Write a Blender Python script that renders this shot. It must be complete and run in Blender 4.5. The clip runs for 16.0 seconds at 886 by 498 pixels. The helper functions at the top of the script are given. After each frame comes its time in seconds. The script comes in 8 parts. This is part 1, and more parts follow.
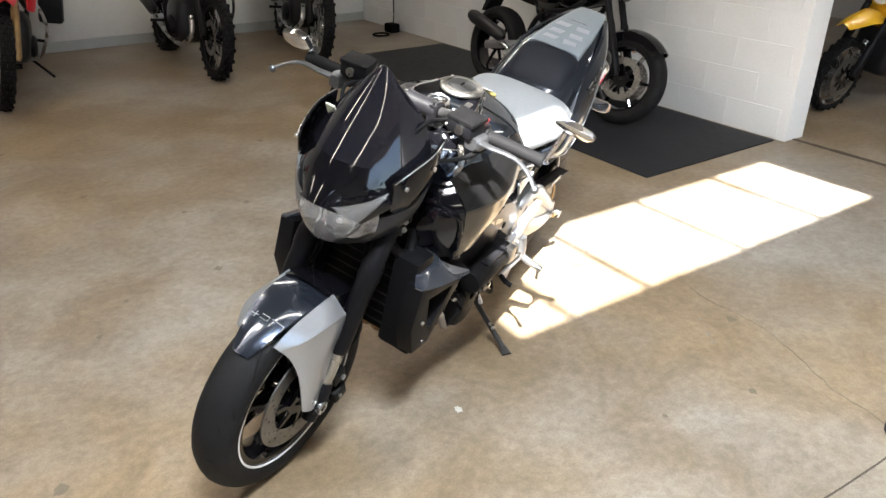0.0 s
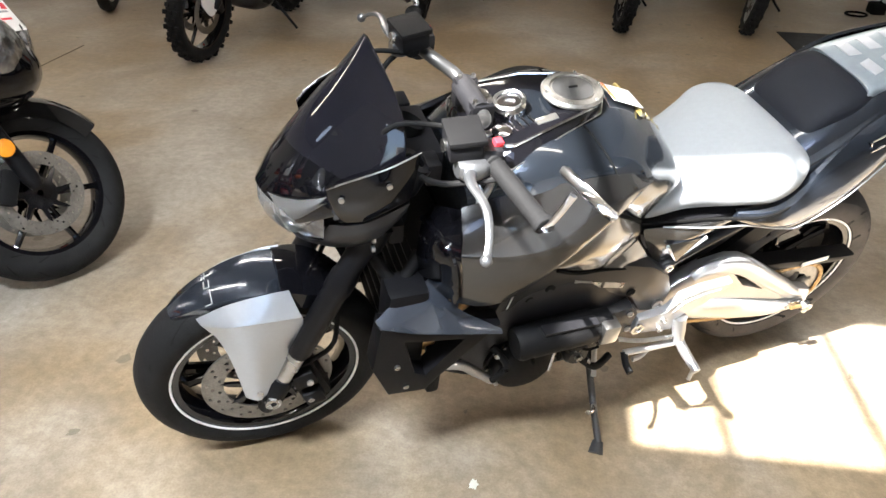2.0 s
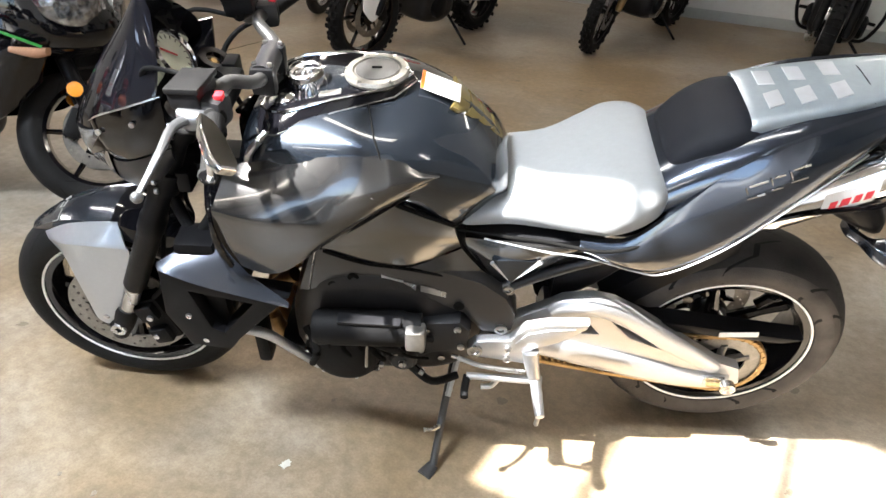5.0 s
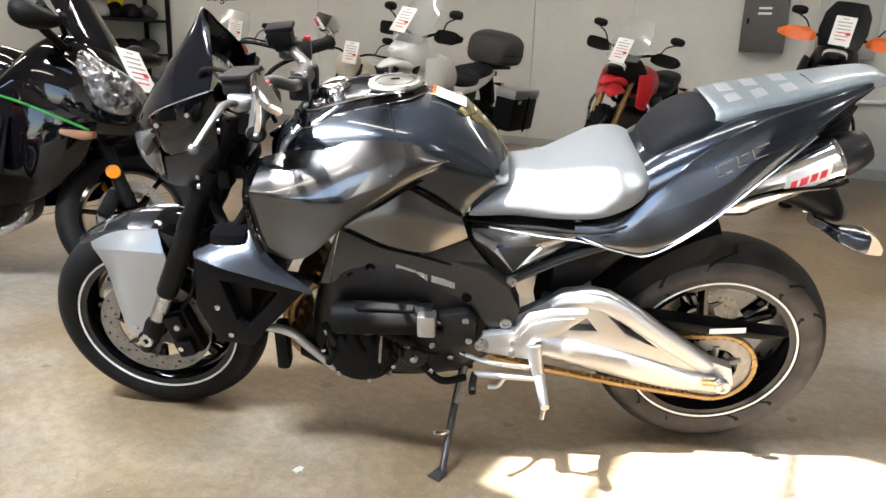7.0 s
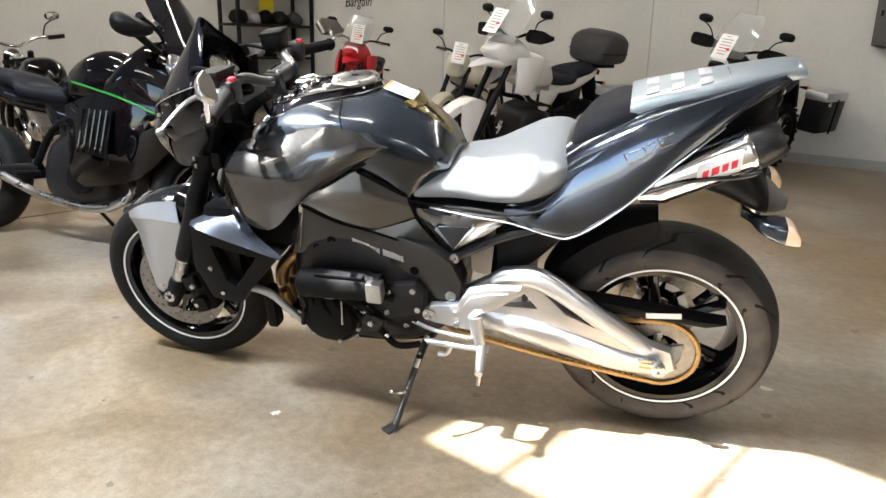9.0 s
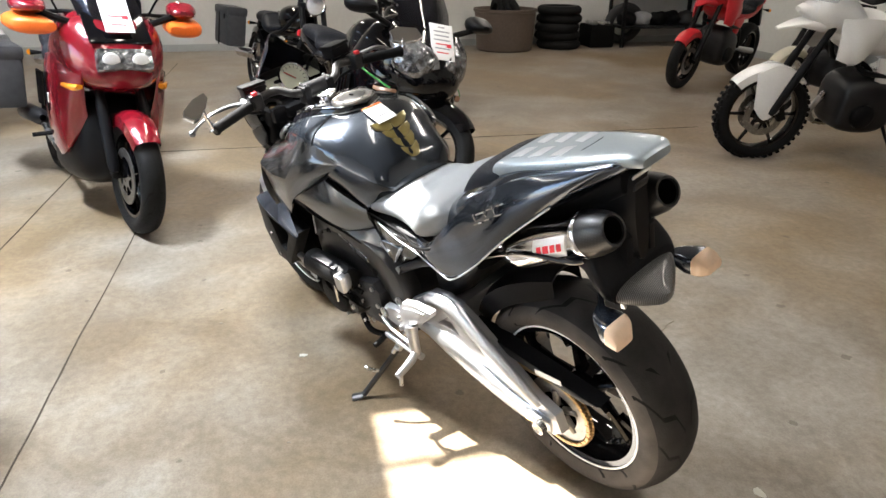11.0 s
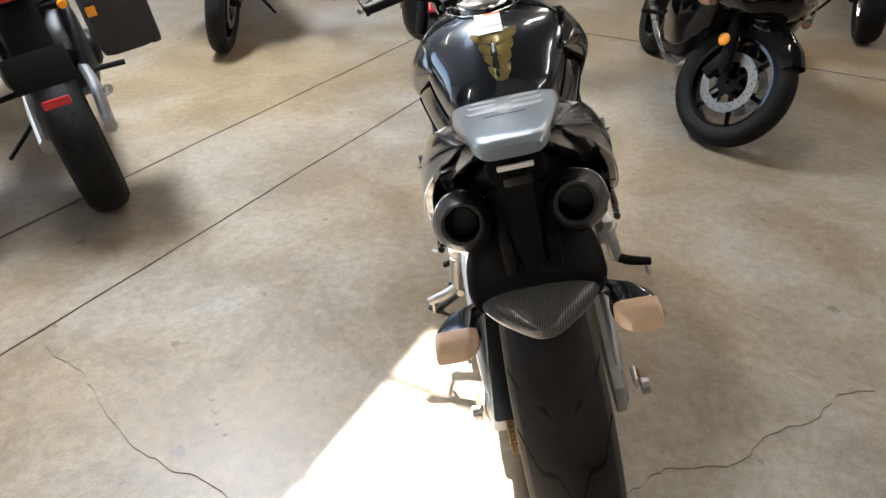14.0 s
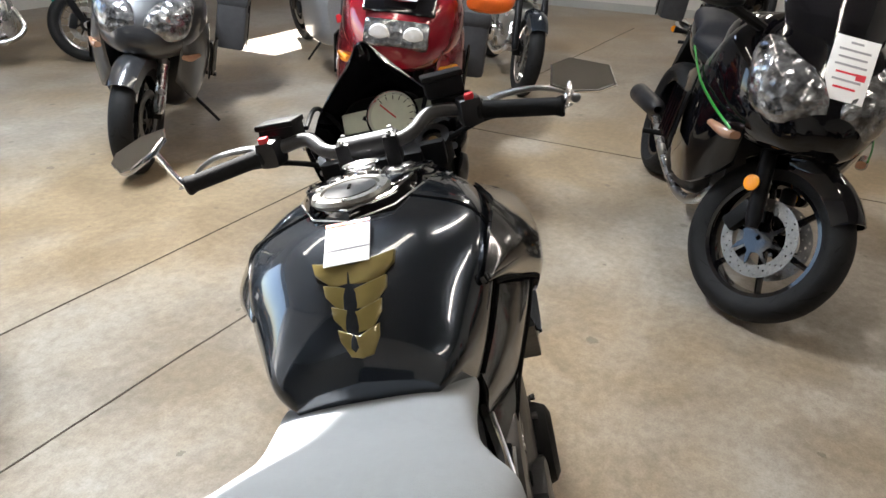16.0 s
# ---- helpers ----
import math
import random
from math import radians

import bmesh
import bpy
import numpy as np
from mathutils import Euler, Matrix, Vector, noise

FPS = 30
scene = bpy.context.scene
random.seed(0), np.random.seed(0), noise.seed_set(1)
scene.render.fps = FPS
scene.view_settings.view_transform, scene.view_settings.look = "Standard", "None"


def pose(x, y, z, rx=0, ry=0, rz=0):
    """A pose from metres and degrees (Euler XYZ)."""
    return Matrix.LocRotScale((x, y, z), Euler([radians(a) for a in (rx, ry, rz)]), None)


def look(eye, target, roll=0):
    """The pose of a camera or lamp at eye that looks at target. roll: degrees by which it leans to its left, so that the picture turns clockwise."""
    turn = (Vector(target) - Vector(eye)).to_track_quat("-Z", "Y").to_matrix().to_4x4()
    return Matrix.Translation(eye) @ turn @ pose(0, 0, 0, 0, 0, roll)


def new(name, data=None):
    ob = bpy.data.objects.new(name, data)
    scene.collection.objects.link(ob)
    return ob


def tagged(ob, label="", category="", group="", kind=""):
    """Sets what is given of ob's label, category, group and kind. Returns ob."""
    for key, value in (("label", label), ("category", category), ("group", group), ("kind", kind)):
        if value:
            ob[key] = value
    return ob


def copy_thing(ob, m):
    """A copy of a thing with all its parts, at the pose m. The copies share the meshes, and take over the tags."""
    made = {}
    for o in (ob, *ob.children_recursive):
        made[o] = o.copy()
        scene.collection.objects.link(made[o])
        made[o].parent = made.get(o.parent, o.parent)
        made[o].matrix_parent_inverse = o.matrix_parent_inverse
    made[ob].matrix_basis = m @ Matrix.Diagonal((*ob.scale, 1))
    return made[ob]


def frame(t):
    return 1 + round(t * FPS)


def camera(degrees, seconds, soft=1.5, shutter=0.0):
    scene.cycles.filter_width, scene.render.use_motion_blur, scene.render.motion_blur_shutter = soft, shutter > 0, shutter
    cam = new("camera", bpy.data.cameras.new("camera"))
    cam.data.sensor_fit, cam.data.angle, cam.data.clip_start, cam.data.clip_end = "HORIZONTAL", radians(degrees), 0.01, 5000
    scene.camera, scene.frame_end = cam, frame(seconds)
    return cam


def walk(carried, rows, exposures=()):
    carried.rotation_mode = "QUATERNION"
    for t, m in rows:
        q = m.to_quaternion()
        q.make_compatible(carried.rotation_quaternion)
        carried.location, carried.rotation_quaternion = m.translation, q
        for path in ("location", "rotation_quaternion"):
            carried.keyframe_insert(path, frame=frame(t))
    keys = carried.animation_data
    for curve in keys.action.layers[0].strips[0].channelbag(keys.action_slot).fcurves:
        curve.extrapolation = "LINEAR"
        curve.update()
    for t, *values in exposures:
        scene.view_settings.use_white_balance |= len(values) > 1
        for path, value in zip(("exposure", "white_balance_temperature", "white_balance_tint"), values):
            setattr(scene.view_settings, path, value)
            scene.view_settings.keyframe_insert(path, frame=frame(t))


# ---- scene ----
cam = camera(63.4, 16.0)

PATH = [
    (0, (2.695, 1.192, 1.495), (1.132, 0.331, 0.591), -0.1),
    (0.5, (2.396, 1.304, 1.48), (1.015, 0.188, 0.56), 0.1),
    (1, (2.064, 1.489, 1.48), (1.025, 0.071, 0.528), 0.3),
    (1.5, (1.817, 1.548, 1.453), (1.023, 0.002, 0.462), 1.0),
    (2, (1.622, 1.496, 1.455), (1.003, -0.101, 0.422), 1.4),
    (2.5, (1.452, 1.462, 1.446), (0.951, -0.173, 0.408), 1.6),
    (3, (1.264, 1.404, 1.411), (0.979, -0.279, 0.367), 1.9),
    (3.5, (1.071, 1.343, 1.382), (0.854, -0.354, 0.346), 2.3),
    (4, (0.805, 1.387, 1.4), (0.666, -0.317, 0.363), 2.1),
    (4.5, (0.729, 1.481, 1.397), (0.785, -0.231, 0.365), 2.7),
    (4.7, (0.693, 1.558, 1.387), (0.713, -0.166, 0.374), 2.6),
    (6.8, (0.699, 1.965, 1.088), (0.768, 0.043, 0.538), 2.2),
    (7, (0.694, 1.976, 1.048), (0.738, 0.047, 0.519), 2.1),
    (7.5, (0.676, 1.984, 0.959), (0.641, 0.045, 0.468), 1.9),
    (8, (0.595, 2.019, 0.973), (0.526, 0.077, 0.501), 1.7),
    (8.5, (0.399, 2.118, 1.026), (0.51, 0.18, 0.546), 1.5),
    (8.7, (0.304, 2.128, 1.035), (0.561, 0.209, 0.532), 1.4),
    (11, (-1.001, 1.482, 1.398), (0.393, 0.273, 0.628), 0.5),
    (11.5, (-1.211, 1.245, 1.436), (0.404, 0.371, 0.643), 0.7),
    (12, (-1.316, 0.949, 1.448), (0.406, 0.351, 0.625), 0.5),
    (12.5, (-1.471, 0.643, 1.459), (0.277, 0.322, 0.541), 0.4),
    (13, (-1.614, 0.429, 1.422), (0.069, 0.34, 0.345), 0.4),
    (13.5, (-1.454, 0.387, 1.462), (0.203, 0.339, 0.344), 1.1),
    (14, (-1.201, 0.396, 1.469), (0.484, 0.347, 0.392), 1.6),
    (14.5, (-0.944, 0.373, 1.45), (0.76, 0.313, 0.404), 1.7),
    (15, (-0.665, 0.292, 1.452), (1.065, 0.224, 0.451), 1.7),
    (15.5, (-0.44, 0.208, 1.438), (1.312, 0.138, 0.476), 1.8),
    (16, (-0.207, 0.105, 1.413), (1.58, 0.088, 0.515), 1.6),
]
walk(cam, [(t, look(eye, target, roll)) for t, eye, target, roll in PATH], [(0, 3.33), (0.5, 3.43), (3.5, 3.62), (4.7, 3.55), (7, 3.52), (8.7, 3.52), (11, 3.36), (12.5, 3.14), (13.5, 2.95), (15, 3.05), (16, 3.1)])

# ---- world, sun and large lights ----
def room(u, v, z=0.0):
    """A point given along the building's axes."""
    a = radians(-27.5)
    return Vector((u * math.cos(a) - v * math.sin(a), u * math.sin(a) + v * math.cos(a), z))


ROOM = pose(0, 0, 0, 0, 0, -27.5)
SUN_TO = Vector((0.922, 0.389, 1.166)).normalized()

world = bpy.data.worlds.new("sky")
scene.world = world
world.use_nodes = True
wn = world.node_tree
wn.nodes.clear()
sky = wn.nodes.new("ShaderNodeTexSky")
sky.sky_type = "NISHITA"
sky.sun_disc = False
sky.sun_elevation = math.asin(SUN_TO.z)
sky.sun_rotation = math.atan2(SUN_TO.x, SUN_TO.y)
bgn = wn.nodes.new("ShaderNodeBackground")
bgn.inputs[1].default_value = 0.1
won = wn.nodes.new("ShaderNodeOutputWorld")
wn.links.new(sky.outputs[0], bgn.inputs[0])
wn.links.new(bgn.outputs[0], won.inputs[0])

sun = new("sun", bpy.data.lights.new("sun", "SUN"))
sun.data.energy, sun.data.angle, sun.data.color = 5.0, radians(0.5), (1.0, 0.97, 0.92)
sun.matrix_world = look(SUN_TO * 30, (0, 0, 0))


def area(name, place, target, w, h, watts, color):
    ob = new(name, bpy.data.lights.new(name, "AREA"))
    ob.data.shape, ob.data.size, ob.data.size_y = "RECTANGLE", w, h
    ob.data.energy, ob.data.color = watts, color
    ob.matrix_world = look(place, target)
    return ob


CEIL = 4.0
SKY_U, SKY_V = (0.14, 2.57), (2.6, 3.275)

# ---- materials ----
def nodes_of(name):
    m = bpy.data.materials.new(name)
    m.use_nodes = True
    nt = m.node_tree
    b = nt.nodes["Principled BSDF"]
    return m, nt, b


def link(nt, a, b):
    nt.links.new(a, b)


def noise_tex(nt, co, scale, detail=4.0, rough=0.55):
    n = nt.nodes.new("ShaderNodeTexNoise")
    n.inputs["Scale"].default_value = scale
    n.inputs["Detail"].default_value = detail
    n.inputs["Roughness"].default_value = rough
    link(nt, co, n.inputs["Vector"])
    return n.outputs["Fac"]


def ramp(nt, fac, lo, hi, a, b):
    r = nt.nodes.new("ShaderNodeValToRGB")
    r.color_ramp.elements[0].position, r.color_ramp.elements[1].position = lo, hi
    r.color_ramp.elements[0].color, r.color_ramp.elements[1].color = (*a, 1), (*b, 1)
    link(nt, fac, r.inputs[0])
    return r.outputs[0]


def math_node(nt, op, a, b=None):
    n = nt.nodes.new("ShaderNodeMath")
    n.operation = op
    for i, x in enumerate((a, b)):
        if x is None:
            continue
        if isinstance(x, (int, float)):
            n.inputs[i].default_value = x
        else:
            link(nt, x, n.inputs[i])
    return n.outputs[0]


def mix(nt, fac, a, b, kind="MIX"):
    n = nt.nodes.new("ShaderNodeMix")
    n.data_type, n.blend_type = "RGBA", kind
    for sock, x in ((n.inputs[0], fac), (n.inputs[6], a), (n.inputs[7], b)):
        if isinstance(x, (int, float)):
            sock.default_value = x
        elif isinstance(x, tuple):
            sock.default_value = (*x, 1)
        else:
            link(nt, x, sock)
    return n.outputs[2]


def bump(nt, b, height, strength, dist):
    n = nt.nodes.new("ShaderNodeBump")
    n.inputs["Strength"].default_value, n.inputs["Distance"].default_value = strength, dist
    link(nt, height, n.inputs["Height"])
    link(nt, n.outputs[0], b.inputs["Normal"])


def surface(name, color, rough=0.5, metal=0.0, coat=0.0, vary=0.15, grain=40.0, relief=0.0, wear=0.08, trans=0.0, ior=1.45, spec=0.5):
    """A surface with tone and gloss varied at two scales."""
    m, nt, b = nodes_of(name)
    co = nt.nodes.new("ShaderNodeTexCoord").outputs["Object"]
    fine, broad = noise_tex(nt, co, grain), noise_tex(nt, co, grain / 9, 3)
    dark = tuple(c * (1 - vary) for c in color)
    lite = tuple(min(1, c * (1 + vary)) for c in color)
    tone = mix(nt, 0.5, ramp(nt, fine, 0.3, 0.7, dark, lite), ramp(nt, broad, 0.3, 0.7, dark, lite))
    link(nt, tone, b.inputs["Base Color"])
    r = math_node(nt, "MULTIPLY_ADD", broad, wear * 2)
    nt.nodes[-1].inputs[2].default_value = max(0.0, rough - wear)
    link(nt, r, b.inputs["Roughness"])
    b.inputs["Metallic"].default_value = metal
    b.inputs["Coat Weight"].default_value = coat
    b.inputs["Coat Roughness"].default_value = 0.04
    b.inputs["IOR"].default_value = ior
    b.inputs["Specular IOR Level"].default_value = spec
    if trans:
        b.inputs["Transmission Weight"].default_value = trans
    if relief:
        bump(nt, b, fine, relief, 0.002)
    return m


def glow(name, color, power):
    m, nt, b = nodes_of(name)
    b.inputs["Base Color"].default_value = (*color, 1)
    b.inputs["Emission Color"].default_value = (*color, 1)
    b.inputs["Emission Strength"].default_value = power
    return m


GUNMETAL = surface("gunmetal_paint", (0.021, 0.027, 0.037), 0.24, 0.8, 1.0, 0.04, 900, 0.0, 0.01)
SHROUD = surface("satin_gunmetal_weave", (0.065, 0.065, 0.067), 0.22, 0.9, 0.8, 0.03, 900, 0.0, 0.008)
NAVY = surface("blue_black_paint", (0.04, 0.05, 0.07), 0.2, 0.8, 1.0, 0.04, 900, 0.0, 0.01)
SILVER = surface("silver_paint", (0.42, 0.44, 0.47), 0.29, 0.7, 0.5, 0.04, 900, 0.0, 0.02)
COVER = surface("pale_silver_paint", (0.32, 0.375, 0.42), 0.36, 0.6, 0.6, 0.08, 600, 0.03, 0.05)
# gunmetal again, lightened so the side covers hold the sunlit floor's reflection
KNEE = surface("floor_lit_gunmetal", (0.15, 0.15, 0.15), 0.19, 0.9, 0.5, 0.03, 900, 0.0, 0.008)
DISC = surface("worn_disc_steel", (0.24, 0.23, 0.215), 0.4, 0.9, 0.0, 0.35, 260, 0.2, 0.12)
LEVERM = surface("dull_lever_metal", (0.19, 0.197, 0.21), 0.34, 0.9, 0.0, 0.1, 200, 0.05, 0.08)
BARGREY = surface("grey_anodised_bar", (0.055, 0.055, 0.056), 0.38, 0.6, 0.0, 0.12, 200, 0.05, 0.08)
DIMLENS = surface("dim_amber_lens", (0.3, 0.16, 0.1), 0.15, 0.0, 0.5, 0.15, 90, 0.0, 0.04)
FRAMEP = surface("satin_dark_frame_paint", (0.06, 0.058, 0.057), 0.34, 0.75, 0.2, 0.05, 900, 0.0, 0.01)
VEE = surface("brushed_silver_rib", (0.5, 0.53, 0.57), 0.4, 0.6, 0.3, 0.08, 600, 0.03, 0.05)
GLOSS = surface("gloss_black", (0.003, 0.003, 0.004), 0.07, 0.0, 0.5, 0.2, 60, 0.0, 0.03, spec=0.2)
SATINGREY = surface("satin_grey_black", (0.014, 0.015, 0.018), 0.34, 0.0, 0.0, 0.2, 180, 0.1, 0.08)
MATTE = surface("satin_black", (0.006, 0.006, 0.007), 0.4, 0.0, 0.0, 0.25, 180, 0.15, 0.1, spec=0.14)
PLASTIC = surface("grained_black_plastic", (0.006, 0.006, 0.0065), 0.52, 0.0, 0.0, 0.3, 500, 0.3, 0.1, spec=0.14)
COWLGREY = surface("dark_grey_cast", (0.012, 0.012, 0.014), 0.38, 0.2, 0.0, 0.25, 220, 0.2, 0.1)
RUBBER = surface("rubber", (0.008, 0.008, 0.0085), 0.72, 0.0, 0.0, 0.3, 160, 0.35, 0.1, spec=0.14)
CHROME = surface("chrome", (0.78, 0.78, 0.8), 0.1, 1.0, 0.0, 0.06, 30, 0.0, 0.05)
STEEL = surface("brushed_steel", (0.5, 0.5, 0.5), 0.28, 1.0, 0.0, 0.15, 120, 0.08, 0.1)
ALU = surface("satin_aluminium", (0.5, 0.505, 0.52), 0.4, 0.85, 0.0, 0.07, 260, 0.08, 0.08)
GOLD = surface("gold_chain_metal", (0.36, 0.24, 0.11), 0.42, 0.9, 0.0, 0.3, 200, 0.1, 0.15)
COPPER = surface("heat_tinted_pipe", (0.33, 0.2, 0.09), 0.35, 0.9, 0.0, 0.35, 60, 0.1, 0.15)
VINYL = surface("grey_vinyl", (0.262, 0.274, 0.286), 0.6, 0.0, 0.0, 0.07, 700, 0.5, 0.08, spec=0.25)
PADVINYL = surface("black_vinyl", (0.011, 0.0125, 0.017), 0.5, 0.0, 0.0, 0.2, 600, 0.5, 0.08, spec=0.14)
WHITE = surface("white_plastic", (0.72, 0.72, 0.72), 0.35, 0.0, 0.3, 0.05, 90, 0.03, 0.08)
CREAM = surface("cream_plastic", (0.55, 0.52, 0.42), 0.4, 0.0, 0.2, 0.06, 90, 0.03, 0.08)
REDP = surface("deep_red_paint", (0.22, 0.006, 0.016), 0.22, 0.2, 1.0, 0.12, 400, 0.0, 0.04)
REDS = surface("red_plastic", (0.55, 0.02, 0.03), 0.4, 0.0, 0.2, 0.1, 90, 0.0, 0.08)
ORANGE = surface("orange_plastic", (0.85, 0.16, 0.02), 0.4, 0.0, 0.2, 0.08, 90, 0.0, 0.08)
AMBER = surface("amber_lens", (0.9, 0.32, 0.02), 0.15, 0.0, 0.5, 0.06, 120, 0.0, 0.03)
YELLOW = surface("yellow_paint", (0.75, 0.42, 0.02), 0.35, 0.0, 0.5, 0.08, 90, 0.0, 0.06)
TEAL = surface("teal_paint", (0.01, 0.22, 0.18), 0.25, 0.3, 1.0, 0.1, 300, 0.0, 0.04)
GREEN = surface("green_paint", (0.02, 0.2, 0.03), 0.35, 0.2, 0.3, 0.1, 300, 0.0, 0.05)
GREYP = surface("grey_metallic_paint", (0.022, 0.023, 0.026), 0.3, 0.35, 0.8, 0.12, 500, 0.0, 0.04)
PEWTER = surface("pewter_metallic_paint", (0.3, 0.3, 0.31), 0.32, 0.6, 0.8, 0.1, 500, 0.0, 0.04)
LUGGAGE = surface("dark_luggage_plastic", (0.045, 0.045, 0.048), 0.5, 0.0, 0.0, 0.2, 200, 0.3, 0.1, spec=0.14)
LENSC = surface("frosted_clear_lens", (0.75, 0.76, 0.78), 0.12, 0.0, 0.6, 0.12, 60, 0.0, 0.06)
PEACH = surface("peach_lens", (0.72, 0.52, 0.37), 0.25, 0.0, 0.4, 0.1, 60, 0.1, 0.06)
MIRROR = surface("mirror_glass", (0.88, 0.88, 0.88), 0.03, 1.0, 0.0, 0.02, 20, 0.0, 0.01)
PAPER = surface("paper", (0.78, 0.78, 0.78), 0.7, 0.0, 0.0, 0.03, 60, 0.05, 0.05)
INK = surface("printed_grey", (0.3, 0.3, 0.32), 0.7, 0.0, 0.0, 0.1, 60)
REDINK = surface("printed_red", (0.62, 0.03, 0.05), 0.6, 0.0, 0.0, 0.1, 60)
YPAPER = surface("yellow_paper", (0.85, 0.72, 0.03), 0.7, 0.0, 0.0, 0.05, 40)
DIAL = surface("dial_face", (0.7, 0.74, 0.62), 0.35, 0.0, 0.3, 0.1, 40)
SCOOP = surface("dark_scoop_paint", (0.045, 0.053, 0.07), 0.27, 0.5, 1.0, 0.03, 900, 0.0, 0.01)
DARK = surface("shadow_black", (0.004, 0.004, 0.004), 0.8, 0.0, 0.0, 0.3, 60, spec=0.08)
GOLDPAD = surface("gold_resin_pad", (0.2, 0.155, 0.05), 0.3, 0.35, 0.8, 0.15, 40, 0.1, 0.06)
WHITELINE = surface("white_rim_tape", (0.8, 0.8, 0.8), 0.35, 0.0, 0.2, 0.04, 60)
MAT = surface("black_rubber_mat", (0.016, 0.0165, 0.019), 0.55, 0.0, 0.0, 0.25, 160, 0.4, 0.1, spec=0.14)
BOXGREY = surface("painted_steel_box", (0.36, 0.37, 0.36), 0.45, 0.2, 0.0, 0.1, 60, 0.05, 0.08)
DARKBOX = surface("dark_steel_box", (0.08, 0.08, 0.078), 0.5, 0.2, 0.0, 0.15, 60, 0.05, 0.08)
BIN = surface("brown_bin", (0.1, 0.075, 0.06), 0.6, 0.0, 0.0, 0.2, 30, 0.2, 0.1)
# kept dark on the unseen ceiling so black panels reflect less
CEILGREY = surface("ceiling_paint", (0.26, 0.255, 0.245), 0.75, 0.0, 0.0, 0.05, 8, 0.05, 0.05)


def screen_glass(name, color, rough=0.03, clear=0.85):
    m, nt, b = nodes_of(name)
    b.inputs["Base Color"].default_value = (*color, 1)
    b.inputs["Roughness"].default_value = rough
    b.inputs["Transmission Weight"].default_value = clear
    b.inputs["IOR"].default_value = 1.45
    co = nt.nodes.new("ShaderNodeTexCoord").outputs["Object"]
    link(nt, math_node(nt, "MULTIPLY", noise_tex(nt, co, 30), rough * 3), b.inputs["Roughness"])
    return m


SMOKE = screen_glass("smoked_screen", (0.035, 0.035, 0.045))
TINT = screen_glass("dark_tinted_screen", (0.01, 0.01, 0.014), 0.02, 0.3)
HEADGLASS = screen_glass("clear_lamp_glass", (0.9, 0.91, 0.92), 0.02)
CLEAR = screen_glass("clear_screen", (0.85, 0.87, 0.88))


def faceted_lens():
    """A moulded lamp: bright facets behind a glossy clear skin."""
    m, nt, b = nodes_of("faceted_lamp")
    co = nt.nodes.new("ShaderNodeTexCoord").outputs["Object"]
    vor = nt.nodes.new("ShaderNodeTexVoronoi")
    vor.inputs["Scale"].default_value = 26
    link(nt, co, vor.inputs["Vector"])
    tone = ramp(nt, noise_tex(nt, co, 26, 3), 0.35, 0.65, (0.04, 0.04, 0.045), (0.36, 0.37, 0.39))
    link(nt, tone, b.inputs["Base Color"])
    b.inputs["Metallic"].default_value = 0.75
    b.inputs["Roughness"].default_value = 0.16
    b.inputs["Coat Weight"].default_value = 1.0
    b.inputs["Coat Roughness"].default_value = 0.02
    bump(nt, b, vor.outputs["Distance"], 0.5, 0.02)
    return m


LAMP = faceted_lens()


def ribbed_lens():
    """A smoked lamp cover with fine upright ribs."""
    m, nt, b = nodes_of("ribbed_smoked_lens")
    co = nt.nodes.new("ShaderNodeTexCoord").outputs["Object"]
    sep = nt.nodes.new("ShaderNodeSeparateXYZ")
    link(nt, co, sep.inputs[0])
    w = math_node(nt, "SINE", math_node(nt, "ADD", math_node(nt, "MULTIPLY", sep.outputs[1], 1500), math_node(nt, "MULTIPLY", sep.outputs[0], 420)))
    link(nt, ramp(nt, w, 0.1, 0.9, (0.05, 0.051, 0.053), (0.16, 0.16, 0.165)), b.inputs["Base Color"])
    b.inputs["Roughness"].default_value = 0.28
    b.inputs["Metallic"].default_value = 0.2
    b.inputs["Coat Weight"].default_value = 0.3
    bump(nt, b, w, 0.12, 0.002)
    return m


RIBLENS = ribbed_lens()


def carbon_mat():
    m, nt, b = nodes_of("carbon_weave")
    co = nt.nodes.new("ShaderNodeTexCoord").outputs["Object"]
    sep = nt.nodes.new("ShaderNodeSeparateXYZ")
    link(nt, co, sep.inputs[0])
    a = math_node(nt, "ADD", math_node(nt, "MULTIPLY", sep.outputs[0], 500), math_node(nt, "MULTIPLY", sep.outputs[2], 500))
    c = math_node(nt, "SUBTRACT", math_node(nt, "MULTIPLY", sep.outputs[0], 500), math_node(nt, "MULTIPLY", sep.outputs[2], 500))
    w = math_node(nt, "MULTIPLY", math_node(nt, "SINE", a), math_node(nt, "SINE", c))
    link(nt, ramp(nt, w, 0.3, 0.7, (0.005, 0.005, 0.006), (0.016, 0.016, 0.018)), b.inputs["Base Color"])
    b.inputs["Roughness"].default_value = 0.42
    b.inputs["Coat Weight"].default_value = 0.15
    return m


CARBON = carbon_mat()


